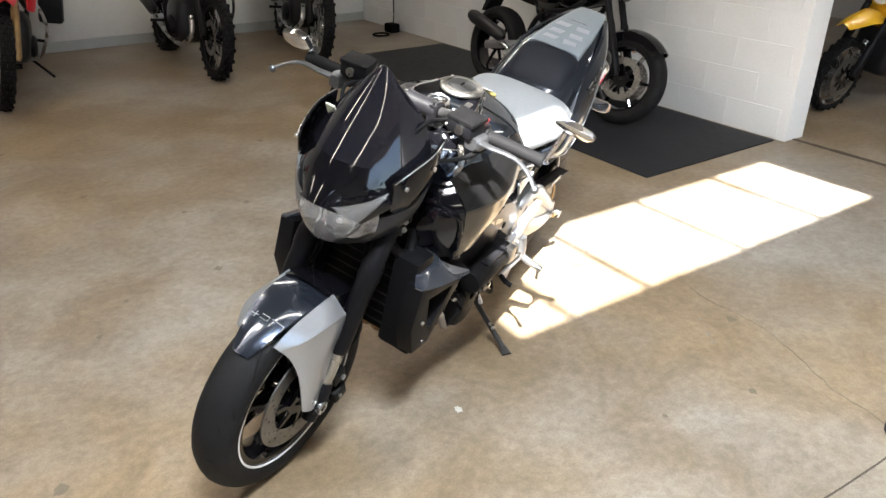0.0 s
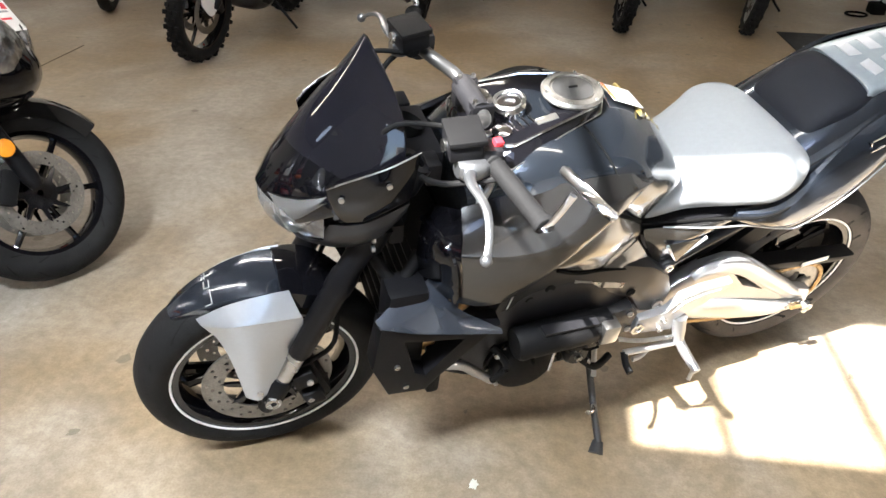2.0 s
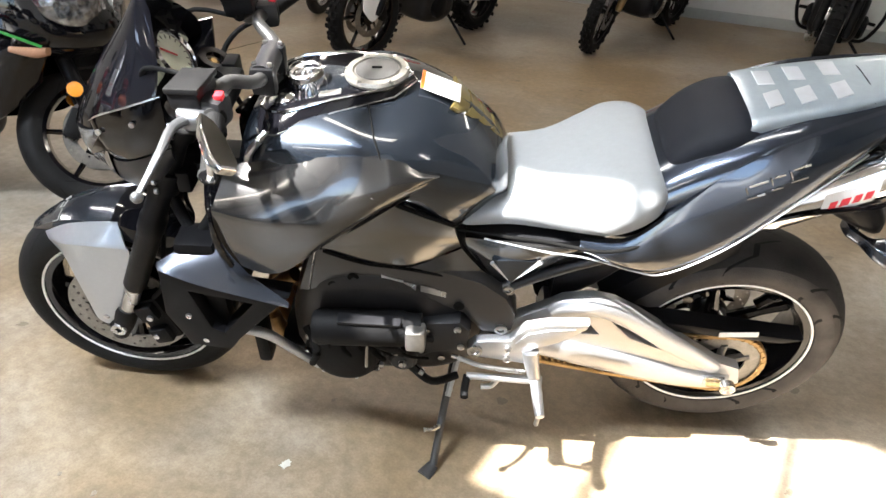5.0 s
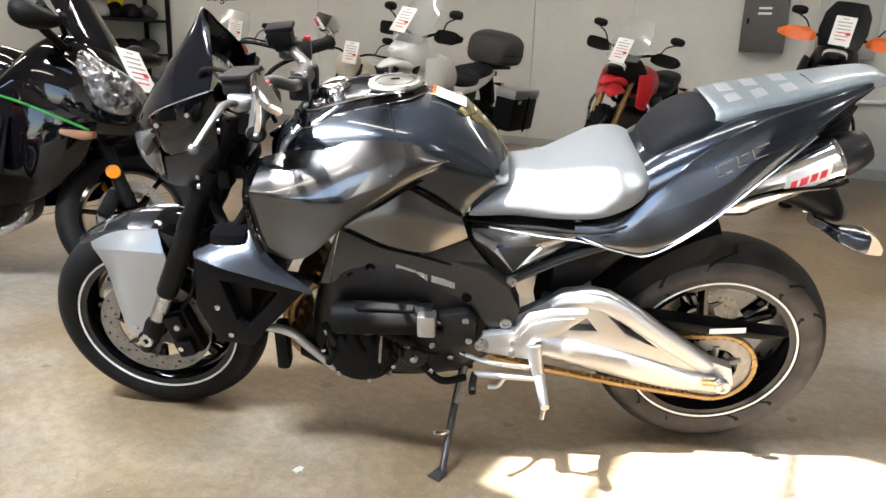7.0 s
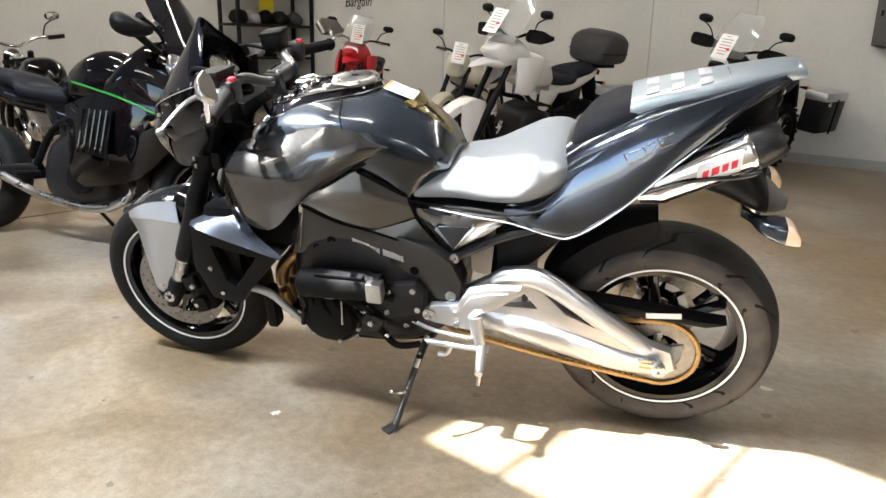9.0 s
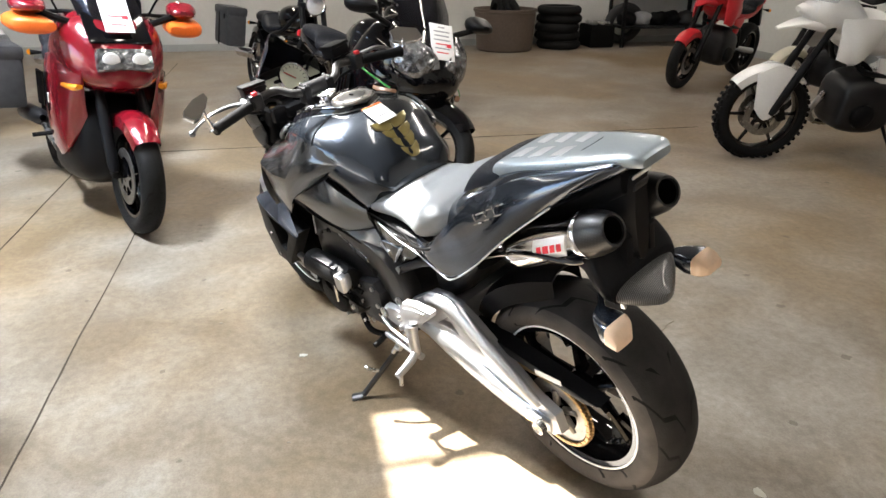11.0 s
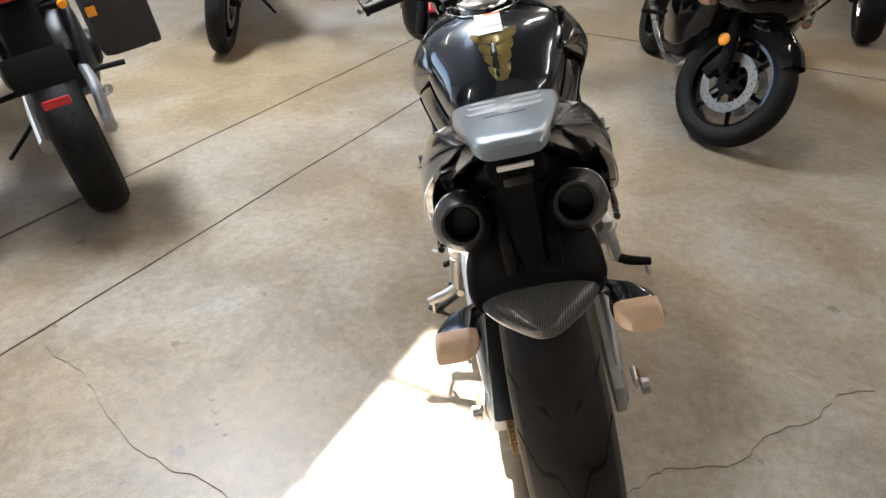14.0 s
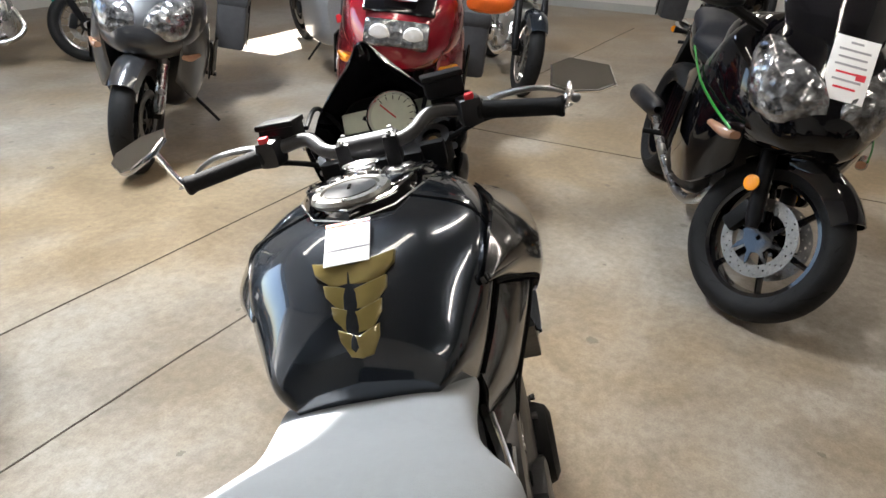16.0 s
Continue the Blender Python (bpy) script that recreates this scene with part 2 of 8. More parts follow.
def tread_mat(name, width, count, color, bounce=0.0):
    """Rubber with slanting tread cuts, laid out by the turn round the axle."""
    m, nt, b = nodes_of(name)
    co = nt.nodes.new("ShaderNodeTexCoord").outputs["Object"]
    sep = nt.nodes.new("ShaderNodeSeparateXYZ")
    link(nt, co, sep.inputs[0])
    x, y, z = sep.outputs
    turn = math_node(nt, "MULTIPLY", math_node(nt, "ARCTAN2", z, x), count / (2 * math.pi))
    away = math_node(nt, "ABSOLUTE", y)
    zig = math_node(nt, "PINGPONG", math_node(nt, "MULTIPLY", away, 2.0 / width), 0.3)
    ph = math_node(nt, "FRACT", math_node(nt, "ADD", math_node(nt, "ADD", turn, math_node(nt, "MULTIPLY", away, 2.4 / width)), zig))
    cut = math_node(nt, "LESS_THAN", math_node(nt, "ABSOLUTE", math_node(nt, "SUBTRACT", ph, 0.5)), 0.055)
    r = math_node(nt, "SQRT", math_node(nt, "ADD", math_node(nt, "MULTIPLY", x, x), math_node(nt, "MULTIPLY", z, z)))
    lane = math_node(nt, "GREATER_THAN", math_node(nt, "SINE", math_node(nt, "ADD", math_node(nt, "MULTIPLY", away, 9.0 / width), math_node(nt, "MULTIPLY", turn, 4.6))), -0.25)
    cut = math_node(nt, "MULTIPLY", math_node(nt, "MULTIPLY", cut, lane), math_node(nt, "GREATER_THAN", away, width * 0.05))
    cut = math_node(nt, "MULTIPLY", cut, math_node(nt, "LESS_THAN", away, width * 0.46))
    grime = noise_tex(nt, co, 14)
    tone = ramp(nt, grime, 0.3, 0.75, tuple(c * 0.7 for c in color), tuple(c * 1.5 for c in color))
    # sidewalls paled unevenly: light bounced off the sunlit floor, put into the colour
    wall = math_node(nt, "GREATER_THAN", away, width * 0.41)
    bounce_mask = math_node(nt, "MULTIPLY", wall, math_node(nt, "MULTIPLY", ramp(nt, noise_tex(nt, co, 9, 5), 0.3, 0.65, (0.3, 0.3, 0.3), (1.0, 1.0, 1.0)), bounce))
    tone = mix(nt, bounce_mask, tone, (0.15, 0.13, 0.115))
    link(nt, mix(nt, cut, tone, (0.0012, 0.0012, 0.0012)), b.inputs["Base Color"])
    b.inputs["Specular IOR Level"].default_value = 0.2
    b.inputs["Roughness"].default_value = 0.66
    bump(nt, b, math_node(nt, "SUBTRACT", noise_tex(nt, co, 220), math_node(nt, "MULTIPLY", cut, 6.0)), 0.5, 0.003)
    return m


TREAD_R = tread_mat("worn_rear_tread", 0.2, 15, (0.02, 0.0183, 0.0178), 0.45)
TREAD_F = tread_mat("front_tread", 0.12, 17, (0.007, 0.007, 0.0075))


def concrete_mat():
    m, nt, b = nodes_of("sealed_concrete")
    co = nt.nodes.new("ShaderNodeTexCoord").outputs["Object"]
    broad = noise_tex(nt, co, 0.55, 5, 0.6)
    mid = noise_tex(nt, co, 2.2, 12, 0.74)
    nt.nodes[-1].inputs["Distortion"].default_value = 0.5
    fine = noise_tex(nt, co, 28, 5, 0.7)
    speck = noise_tex(nt, co, 150, 2, 0.5)
    base = ramp(nt, broad, 0.42, 0.6, (0.285, 0.215, 0.138), (0.315, 0.285, 0.252))
    stain = ramp(nt, mid, 0.42, 0.6, (0.4, 0.365, 0.31), (1.0, 1.0, 1.0))
    tone = mix(nt, 0.5, base, stain, "MULTIPLY")
    tone = mix(nt, 0.7, tone, ramp(nt, fine, 0.36, 0.62, (0.7, 0.68, 0.64), (1.06, 1.06, 1.05)), "MULTIPLY")
    vor = nt.nodes.new("ShaderNodeTexVoronoi")
    vor.voronoi_dimensions = "2D"
    vor.inputs["Scale"].default_value = 1.9
    wob = nt.nodes.new("ShaderNodeVectorMath")
    wob.operation = "ADD"
    link(nt, co, wob.inputs[0])
    link(nt, math_node(nt, "MULTIPLY", noise_tex(nt, co, 45, 3), 0.035), wob.inputs[1])
    link(nt, wob.outputs[0], vor.inputs["Vector"])
    spots = math_node(nt, "LESS_THAN", vor.outputs["Distance"], math_node(nt, "MULTIPLY", vor.outputs["Color"], 0.045))
    tone = mix(nt, math_node(nt, "MULTIPLY", spots, 0.6), tone, (0.08, 0.065, 0.045))
    tone = mix(nt, 0.2, tone, ramp(nt, speck, 0.35, 0.6, (0.5, 0.47, 0.42), (1.1, 1.1, 1.1)), "MULTIPLY")
    link(nt, tone, b.inputs["Base Color"])
    link(nt, math_node(nt, "ADD", math_node(nt, "MULTIPLY", mid, 0.3), 0.26), b.inputs["Roughness"])
    bump(nt, b, math_node(nt, "ADD", fine, speck), 0.12, 0.003)
    return m


def block_mat():
    m, nt, b = nodes_of("white_painted_block")
    co = nt.nodes.new("ShaderNodeTexCoord").outputs["Object"]
    broad, fine = noise_tex(nt, co, 1.2, 4), noise_tex(nt, co, 60, 4, 0.7)
    tone = mix(nt, 0.5, ramp(nt, broad, 0.3, 0.7, (0.66, 0.66, 0.65), (0.74, 0.74, 0.74)), ramp(nt, fine, 0.2, 0.7, (0.64, 0.64, 0.63), (0.76, 0.76, 0.76)))
    link(nt, tone, b.inputs["Base Color"])
    b.inputs["Roughness"].default_value = 0.55
    bump(nt, b, fine, 0.35, 0.003)
    return m


CONCRETE = concrete_mat()
BLOCK = block_mat()
WALLPAINT = surface("grey_wall_paint", (0.56, 0.56, 0.54), 0.6, 0.0, 0.0, 0.06, 20, 0.1, 0.08)

# ---- mesh helpers ----
def empty(name, m=None):
    ob = new(name)
    ob.empty_display_size = 0.1
    if m is not None:
        ob.matrix_world = m
    return ob


def part(name, bm, material, parent, label="", at=None, sharp=38):
    me = bpy.data.meshes.new(name)
    bmesh.ops.recalc_face_normals(bm, faces=bm.faces)
    bm.to_mesh(me)
    bm.free()
    me.materials.append(material)
    if sharp:
        me.shade_smooth()
        me.set_sharp_from_angle(angle=radians(sharp))
    ob = new(name, me)
    if parent is not None:
        ob.parent = parent
    if at is not None:
        ob.matrix_local = at
    if label:
        tagged(ob, label)
    return ob


def thing(name, bm, material, label, category, m=None, group="", kind=""):
    ob = part(name, bm, material, None)
    if m is not None:
        ob.matrix_world = m
    return tagged(ob, label, category, group, kind)


def curve_at(pts, s):
    """A smooth curve through the points, s from 0 to 1."""
    n = len(pts) - 1
    f = min(max(s, 0), 1) * n
    i = min(int(f), n - 1)
    t = f - i
    p = [Vector(pts[min(max(i + k, 0), n)]) for k in (-1, 0, 1, 2)]
    return 0.5 * (2 * p[1] + (p[2] - p[0]) * t + (2 * p[0] - 5 * p[1] + 4 * p[2] - p[3]) * t * t + (3 * p[1] - p[0] - 3 * p[2] + p[3]) * t ** 3)


def skin(bm, rings, closed=True, caps=True):
    vs = [[bm.verts.new(p) for p in r] for r in rings]
    n = len(rings[0])
    for a, b in zip(vs, vs[1:]):
        for i in range(n if closed else n - 1):
            j = (i + 1) % n
            bm.faces.new((a[i], a[j], b[j], b[i]))
    if caps and closed:
        bm.faces.new(vs[0][::-1])
        bm.faces.new(vs[-1])
    return vs


def tube(pts, radius, n=10, steps=None, smooth=True, bm=None, flat=1.0):
    """A round bar along the points; radius may be a list, one for each point."""
    bm = bm or bmesh.new()
    k = len(pts)
    steps = steps or (1 if not smooth or k < 3 else 5) * (k - 1)
    radii = radius if isinstance(radius, (list, tuple)) else [radius] * k
    line = [curve_at(pts, i / steps) if smooth and k > 2 else Vector(pts[i * (k - 1) // steps]) for i in range(steps + 1)]
    rings = []
    for i, p in enumerate(line):
        d = (line[min(i + 1, steps)] - line[max(i - 1, 0)]).normalized()
        side = d.cross(Vector((0, 0, 1)))
        if side.length < 0.05:
            side = d.cross(Vector((0, 1, 0)))
        side.normalize()
        up = side.cross(d)
        f = i / steps * (k - 1)
        j = min(int(f), k - 2)
        r = radii[j] + (radii[j + 1] - radii[j]) * (f - j)
        rings.append([p + (side * math.cos(a) + up * math.sin(a) * flat) * r for a in (2 * math.pi * q / n for q in range(n))])
    skin(bm, rings)
    return bm


def box(center, size, bevel=0.005, rot=None, bm=None, seg=2):
    out = bm or bmesh.new()
    b = bmesh.new()
    bmesh.ops.create_cube(b, size=1.0)
    bmesh.ops.scale(b, vec=size, verts=b.verts)
    if bevel:
        bmesh.ops.bevel(b, geom=b.edges[:], offset=bevel, segments=seg, profile=0.6, affect="EDGES")
    m = Matrix.Translation(center) @ (rot or Matrix())
    bmesh.ops.transform(b, matrix=m, verts=b.verts)
    merge(out, b)
    return out


def merge(out, b):
    vs = [out.verts.new(v.co) for v in b.verts]
    b.verts.index_update()
    for f in b.faces:
        out.faces.new([vs[v.index] for v in f.verts])
    b.free()


def plate(outline, y0, y1, holes=(), bevel=0.004, bm=None, flip=1):
    """A plate cut from an outline of (x, z), between two widths y."""
    b = bmesh.new()
    edges = []
    for loop in (outline, *holes):
        vs = [b.verts.new((p[0], y0 * flip, p[1])) for p in loop]
        edges += [b.edges.new((vs[i], vs[(i + 1) % len(vs)])) for i in range(len(vs))]
    bmesh.ops.triangle_fill(b, use_beauty=True, use_dissolve=False, edges=edges)
    ring = [e for e in b.edges if e.is_boundary]
    res = bmesh.ops.extrude_face_region(b, geom=b.faces[:])
    top = [g for g in res["geom"] if isinstance(g, bmesh.types.BMVert)]
    bmesh.ops.translate(b, vec=(0, (y1 - y0) * flip, 0), verts=top)
    bmesh.ops.recalc_face_normals(b, faces=b.faces)
    if bevel:
        tops = set(top)
        es = [e for e in b.edges if e.verts[0] in tops and e.verts[1] in tops and len(e.link_faces) == 2 and e.calc_face_angle(0) > 1.0]
        bmesh.ops.bevel(b, geom=es, offset=bevel, segments=2, profile=0.6, affect="EDGES", clamp_overlap=True)
    if bm:
        merge(bm, b)
        return bm
    return b


def patch(top, bottom, bulge=0.02, thick=0.008, n=14, m=7, side=1, lean=1.0):
    """A curved panel between two edges, swelling outwards, with thickness."""
    rows = []
    for j in range(m + 1):
        v = j / m
        row = []
        for i in range(n + 1):
            s = i / n
            p = curve_at(top, s).lerp(curve_at(bottom, s), v)
            edge = min(1.0, 4 * min(s, 1 - s) + 0.25)
            p.y += bulge * math.sin(math.pi * min(v * lean, 1)) ** 0.8 * edge if 0 < v < 1 else 0
            row.append(p)
        rows.append(row)
    bm = bmesh.new()
    outer = [[bm.verts.new((p.x, p.y * side, p.z)) for p in r] for r in rows]
    inner = [[bm.verts.new((p.x, (p.y - thick) * side, p.z)) for p in r] for r in rows]
    for g, k in ((outer, 1), (inner, -1)):
        for j in range(m):
            for i in range(n):
                q = (g[j][i], g[j][i + 1], g[j + 1][i + 1], g[j + 1][i])
                bm.faces.new(q[::k])
    rim = [(0, i) for i in range(n)] + [(j, n) for j in range(m)] + [(m, i) for i in range(n, 0, -1)] + [(j, 0) for j in range(m, 0, -1)]
    for k, (j, i) in enumerate(rim):
        j2, i2 = rim[(k + 1) % len(rim)]
        bm.faces.new((outer[j][i], inner[j][i], inner[j2][i2], outer[j2][i2]))
    return bm


def surf(rows, side=1, thick=0.01, n=24, per=5):
    """A smooth shell through rows of points, thickened inwards."""
    lines = [[curve_at(r, i / n) for i in range(n + 1)] for r in rows]
    m = per * (len(rows) - 1)
    grid = [[curve_at([l[i] for l in lines], j / m) for i in range(n + 1)] for j in range(m + 1)]
    bm = bmesh.new()
    outer = skin(bm, [[Vector((p.x, p.y * side, p.z)) for p in r] for r in grid], closed=False)
    bm.normal_update()
    mid = sum((v.co for r in outer for v in r), Vector()) / (len(outer) * (n + 1))
    out = Vector((0, mid.y, max(mid.z - 0.6, 0) + 0.02))
    way = 1 if sum((f.normal.dot(out) for f in bm.faces)) > 0 else -1
    inner = [[bm.verts.new(v.co - v.normal * thick * way) for v in r] for r in outer]
    for j in range(m):
        for i in range(n):
            bm.faces.new((inner[j][i], inner[j + 1][i], inner[j + 1][i + 1], inner[j][i + 1]))
    rim = [(0, i) for i in range(n)] + [(j, n) for j in range(m)] + [(m, i) for i in range(n, 0, -1)] + [(j, 0) for j in range(m, 0, -1)]
    for k, (j, i) in enumerate(rim):
        j2, i2 = rim[(k + 1) % len(rim)]
        bm.faces.new((outer[j][i], inner[j][i], inner[j2][i2], outer[j2][i2]))
    return bm


def mirrored(stations, floor_z, steps=6, per=4):
    """A body along x from half sections [(y, z), ...] running from the crest down one side."""
    rings = []
    k = (len(stations) - 1) * steps
    m = (len(stations[0][1]) - 1) * per
    for i in range(k + 1):
        half = []
        for q in range(m + 1):
            half.append(curve_at([curve_at([(x, y, z) for y, z in sec], q / m) for x, sec in stations], i / k))
        half.append(Vector((half[-1].x, half[-1].y * 0.6, floor_z)))
        rings.append(half + [Vector((p.x, -p.y, p.z)) for p in half[:0:-1]])
    bm = bmesh.new()
    skin(bm, rings)
    return bm


def hull(stations, n=24, power=2.4, steps=5, bm=None):
    """A rounded body along x from stations (x, half width, bottom, top, y of the middle)."""
    bm = bm or bmesh.new()
    st = [(s[0], s[1], s[2], s[3], s[4] if len(s) > 4 else 0.0) for s in stations]
    k = (len(st) - 1) * steps
    rings = []
    for i in range(k + 1):
        f = i / k * (len(st) - 1)
        j = min(int(f), len(st) - 2)
        a, b = (curve_at([(s[0], s[1], s[2]) for s in st], i / k), curve_at([(s[3], s[4], 0) for s in st], i / k))
        x, w, zb, zt, yc = a.x, max(a.y, 0.002), a.z, b.x, b.y
        h, zc = max((zt - zb) / 2, 0.002), (zt + zb) / 2
        ring = []
        for q in range(n):
            an = 2 * math.pi * q / n
            c, s = math.cos(an), math.sin(an)
            ring.append(Vector((x, yc + w * math.copysign(abs(c) ** (2 / power), c), zc + h * math.copysign(abs(s) ** (2 / power), s))))
        rings.append(ring)
    skin(bm, rings)
    return bm


def lathe(profile, n=48, bm=None, center=(0, 0, 0), axis="y"):
    """Turns (radius, along) points round an axis."""
    bm = bm or bmesh.new()
    cx = Vector(center)
    rings = []
    for r, a in profile:
        ring = []
        for q in range(n):
            t = 2 * math.pi * q / n
            c, s = max(r, 0.0004) * math.cos(t), max(r, 0.0004) * math.sin(t)
            p = {"y": (c, a, s), "x": (a, c, s), "z": (c, s, a)}[axis]
            ring.append(cx + Vector(p))
        rings.append(ring)
    skin(bm, rings, caps=False)
    return bm


def along(p, q):
    """The pose that puts a lathe's z axis from p to q."""
    d = Vector(q) - Vector(p)
    return Matrix.Translation(p) @ d.to_track_quat("Z", "Y").to_matrix().to_4x4()


def rod(p, q, profile, n=24, bm=None):
    """A turned bar between two places; profile is (radius, share of the length)."""
    b = lathe([(r, s * (Vector(q) - Vector(p)).length) for r, s in profile], n, axis="z")
    bmesh.ops.transform(b, matrix=along(p, q), verts=b.verts)
    if bm:
        merge(bm, b)
        return bm
    return b

# ---- the building ----
def slab(name, u0, u1, v0, v1, z0, z1, material, label, category, bevel=0.0):
    bm = box(((u0 + u1) / 2, (v0 + v1) / 2, (z0 + z1) / 2), (u1 - u0, v1 - v0, z1 - z0), bevel)
    return thing(name, bm, material, label, category, ROOM, kind="structure")


U0, U1, V0, V1 = -2.5, 9.75, -6.0, 8.5
SIDE = -7.5

floor = slab("floor", SIDE - 0.2, U1 + 0.2, V0 - 0.2, V1 + 0.2, -0.2, 0.0, CONCRETE, "sealed tan concrete shop floor with grey stains", "floor")
wall_south = slab("wall_south", SIDE, U1 + 0.2, V0 - 0.2, V0, 0.0, CEIL, WALLPAINT, "plain pale grey painted shop wall", "wall")
wall_east = slab("wall_east", U1, U1 + 0.2, V0, V1, 0.0, CEIL, WALLPAINT, "plain pale grey painted end wall", "wall")
wall_side = slab("wall_side_room", SIDE - 0.2, SIDE, V0 - 0.2, V1 + 0.2, 0.0, CEIL, WALLPAINT, "pale painted wall of the side room", "wall")
wall_west = slab("wall_west", U0 - 0.2, U0, V0, -0.2, 0.0, CEIL, BLOCK, "white painted block partition wall with a rounded end", "wall")
wall_west_end = slab("wall_west_end", U0 - 0.2, U0, 3.2, V1, 0.0, CEIL, BLOCK, "white painted block partition beyond the opening", "wall")
# front wall, unseen; wide open doorway inferred from bright reflections on the tank
DOOR_U, DOOR_Z = (-2.4, 1.2), 3.5
slab("wall_north", SIDE - 0.2, DOOR_U[0], V1, V1 + 0.2, 0.0, CEIL, WALLPAINT, "pale painted front wall beside the doorway", "wall")
slab("wall_north_east", DOOR_U[1], U1 + 0.2, V1, V1 + 0.2, 0.0, CEIL, WALLPAINT, "pale painted front wall beyond the doorway", "wall")
slab("wall_north_lintel", DOOR_U[0], DOOR_U[1], V1, V1 + 0.2, DOOR_Z, CEIL, WALLPAINT, "pale painted wall over the wide doorway", "wall")
# unseen yard sheet, added so sunlight on it brightens the doorway's reflection
slab("ground", -60, 60, V1 + 0.2, V1 + 80, -0.2, -0.01, CONCRETE, "unseen concrete yard added outside the doorway as a bright reflection", "ground")

# unseen ceiling in one sheet, greyed to weaken reflections, with two roof lights
def ceiling():
    bm = bmesh.new()
    holes = [(SKY_U[0], SKY_U[1], SKY_V[0], SKY_V[1]), (7.2, 8.9, 7.1, 7.8)]
    us = sorted({SIDE - 0.2, U1 + 0.2, *(x for h in holes for x in h[:2])})
    vs = sorted({V0 - 0.2, V1 + 0.2, *(x for h in holes for x in h[2:])})
    for a, b in zip(us, us[1:]):
        for c, d in zip(vs, vs[1:]):
            if any(h[0] <= a and b <= h[1] and h[2] <= c and d <= h[3] for h in holes):
                continue
            box(((a + b) / 2, (c + d) / 2, CEIL + 0.015), (b - a, d - c, 0.03), 0, bm=bm)
    return thing("ceiling", bm, CEILGREY, "unseen grey painted shop ceiling with roof lights", "ceiling", ROOM, kind="structure")


ceiling()
# unseen barred opening, placed so its sun patch and bars land beside the bike
roof_light = empty("roof_light", ROOM)
tagged(roof_light, "long barred roof light, unseen, that shapes the sun patch", "skylight", kind="structure")
for u in (2.33, 1.905, 1.27, 0.65):
    part("glazing_bar", box((u, sum(SKY_V) / 2, CEIL + 0.05), (0.022, SKY_V[1] - SKY_V[0] + 0.1, 0.03), 0.003), WHITE, roof_light)

# saw joints and a long crack in the floor
def joint(name, u0, v0, u1, v1, width, label, wobble=0.0):
    bm = bmesh.new()
    n = 60
    d = (Vector((u1, v1, 0)) - Vector((u0, v0, 0)))
    side = Vector((-d.y, d.x, 0)).normalized()
    rows = []
    for i in range(n + 1):
        s = i / n
        c = Vector((u0, v0, 0)) + d * s + side * wobble * (noise.noise((s * 4, u0, v0)) + 0.25 * noise.noise((s * 19, v0, u0)) + 0.1 * noise.noise((s * 70, v0, u0)))
        w = width * (0.6 + 0.8 * abs(noise.noise((s * 30, 3.1, u0))))
        rows.append([c + side * w + Vector((0, 0, 0.0035)), c - side * w + Vector((0, 0, 0.0035)), c - side * w + Vector((0, 0, -0.02)), c + side * w + Vector((0, 0, -0.02))])
    skin(bm, rows)
    return thing(name, bm, CRACK if "crack" in name else JOINT, label, "joint", ROOM, kind="structure")


CRACK = surface("crack_dirt", (0.27, 0.23, 0.175), 0.85, 0.0, 0.0, 0.3, 60, 0.3)
JOINT = surface("joint_dirt", (0.08, 0.065, 0.05), 0.85, 0.0, 0.0, 0.3, 60, 0.3)


def uv_of(x, y):
    p = ROOM.inverted() @ Vector((x, y, 0))
    return p.x, p.y


joint("floor_joint_1", *uv_of(-0.2, 2.76), *uv_of(8.5, -2.15), 0.0035, "dark saw-cut joint in the concrete floor", 0.012)
joint("floor_joint_2", *uv_of(-0.4, 2.16), *uv_of(3.1, 0.19), 0.003, "dark saw-cut joint in the concrete floor", 0.012)
joint("floor_crack_1", *uv_of(0.55, 1.6), *uv_of(-0.15, 0.78), 0.0007, "thin wandering crack in the concrete floor", 0.06)
joint("floor_crack_2", *uv_of(-0.05, -0.1), *uv_of(0.35, -0.95), 0.0006, "thin wandering crack in the concrete floor", 0.06)
joint("floor_joint_3", *uv_of(2.2, -4.2), *uv_of(4.4, -0.1), 0.002, "faint saw-cut joint in the concrete floor", 0.008)
joint("door_track", -2.6, -0.2, -2.6, 3.2, 0.02, "dark worn track in the floor of the opening", 0.004)

# rubber mat along the partition
mat_ob = thing("rubber_mat", box((-1.86, -2.2, 0.004), (1.2, 3.9, 0.008), 0.002), MAT, "black rubber floor mat beside the partition wall", "mat", ROOM)

# block joints on the partition, as shallow courses
def block_courses():
    for i in range(20):
        for j in range(14):
            v0 = -6.0 + j * 0.41 - (0.205 if i % 2 else 0)
            v1 = v0 + 0.404
            v0, v1 = max(v0, -6.0), min(v1, -0.2)
            if v1 - v0 < 0.05:
                continue
            yield v0, v1, i * 0.2 + 0.003, i * 0.2 + 0.197


BLOCKS = list(block_courses())


# fluorescent fittings under the ceiling
TUBE = glow("lit_tube", (1.0, 0.94, 0.84), 2.2)


def light_fitting():
    ob = empty("ceiling_light")
    part("housing", box((0, 0, 0.05), (2.4, 0.16, 0.05), 0.01), WHITE, ob)
    for y in (-0.05, 0.05):
        part("tube", tube([(-1.18, y, 0), (1.18, y, 0)], 0.019, 10), TUBE, ob, "lit fluorescent tube")
    return tagged(ob, "white twin-tube fluorescent ceiling light, lit", "ceiling light", "shop ceiling lights")


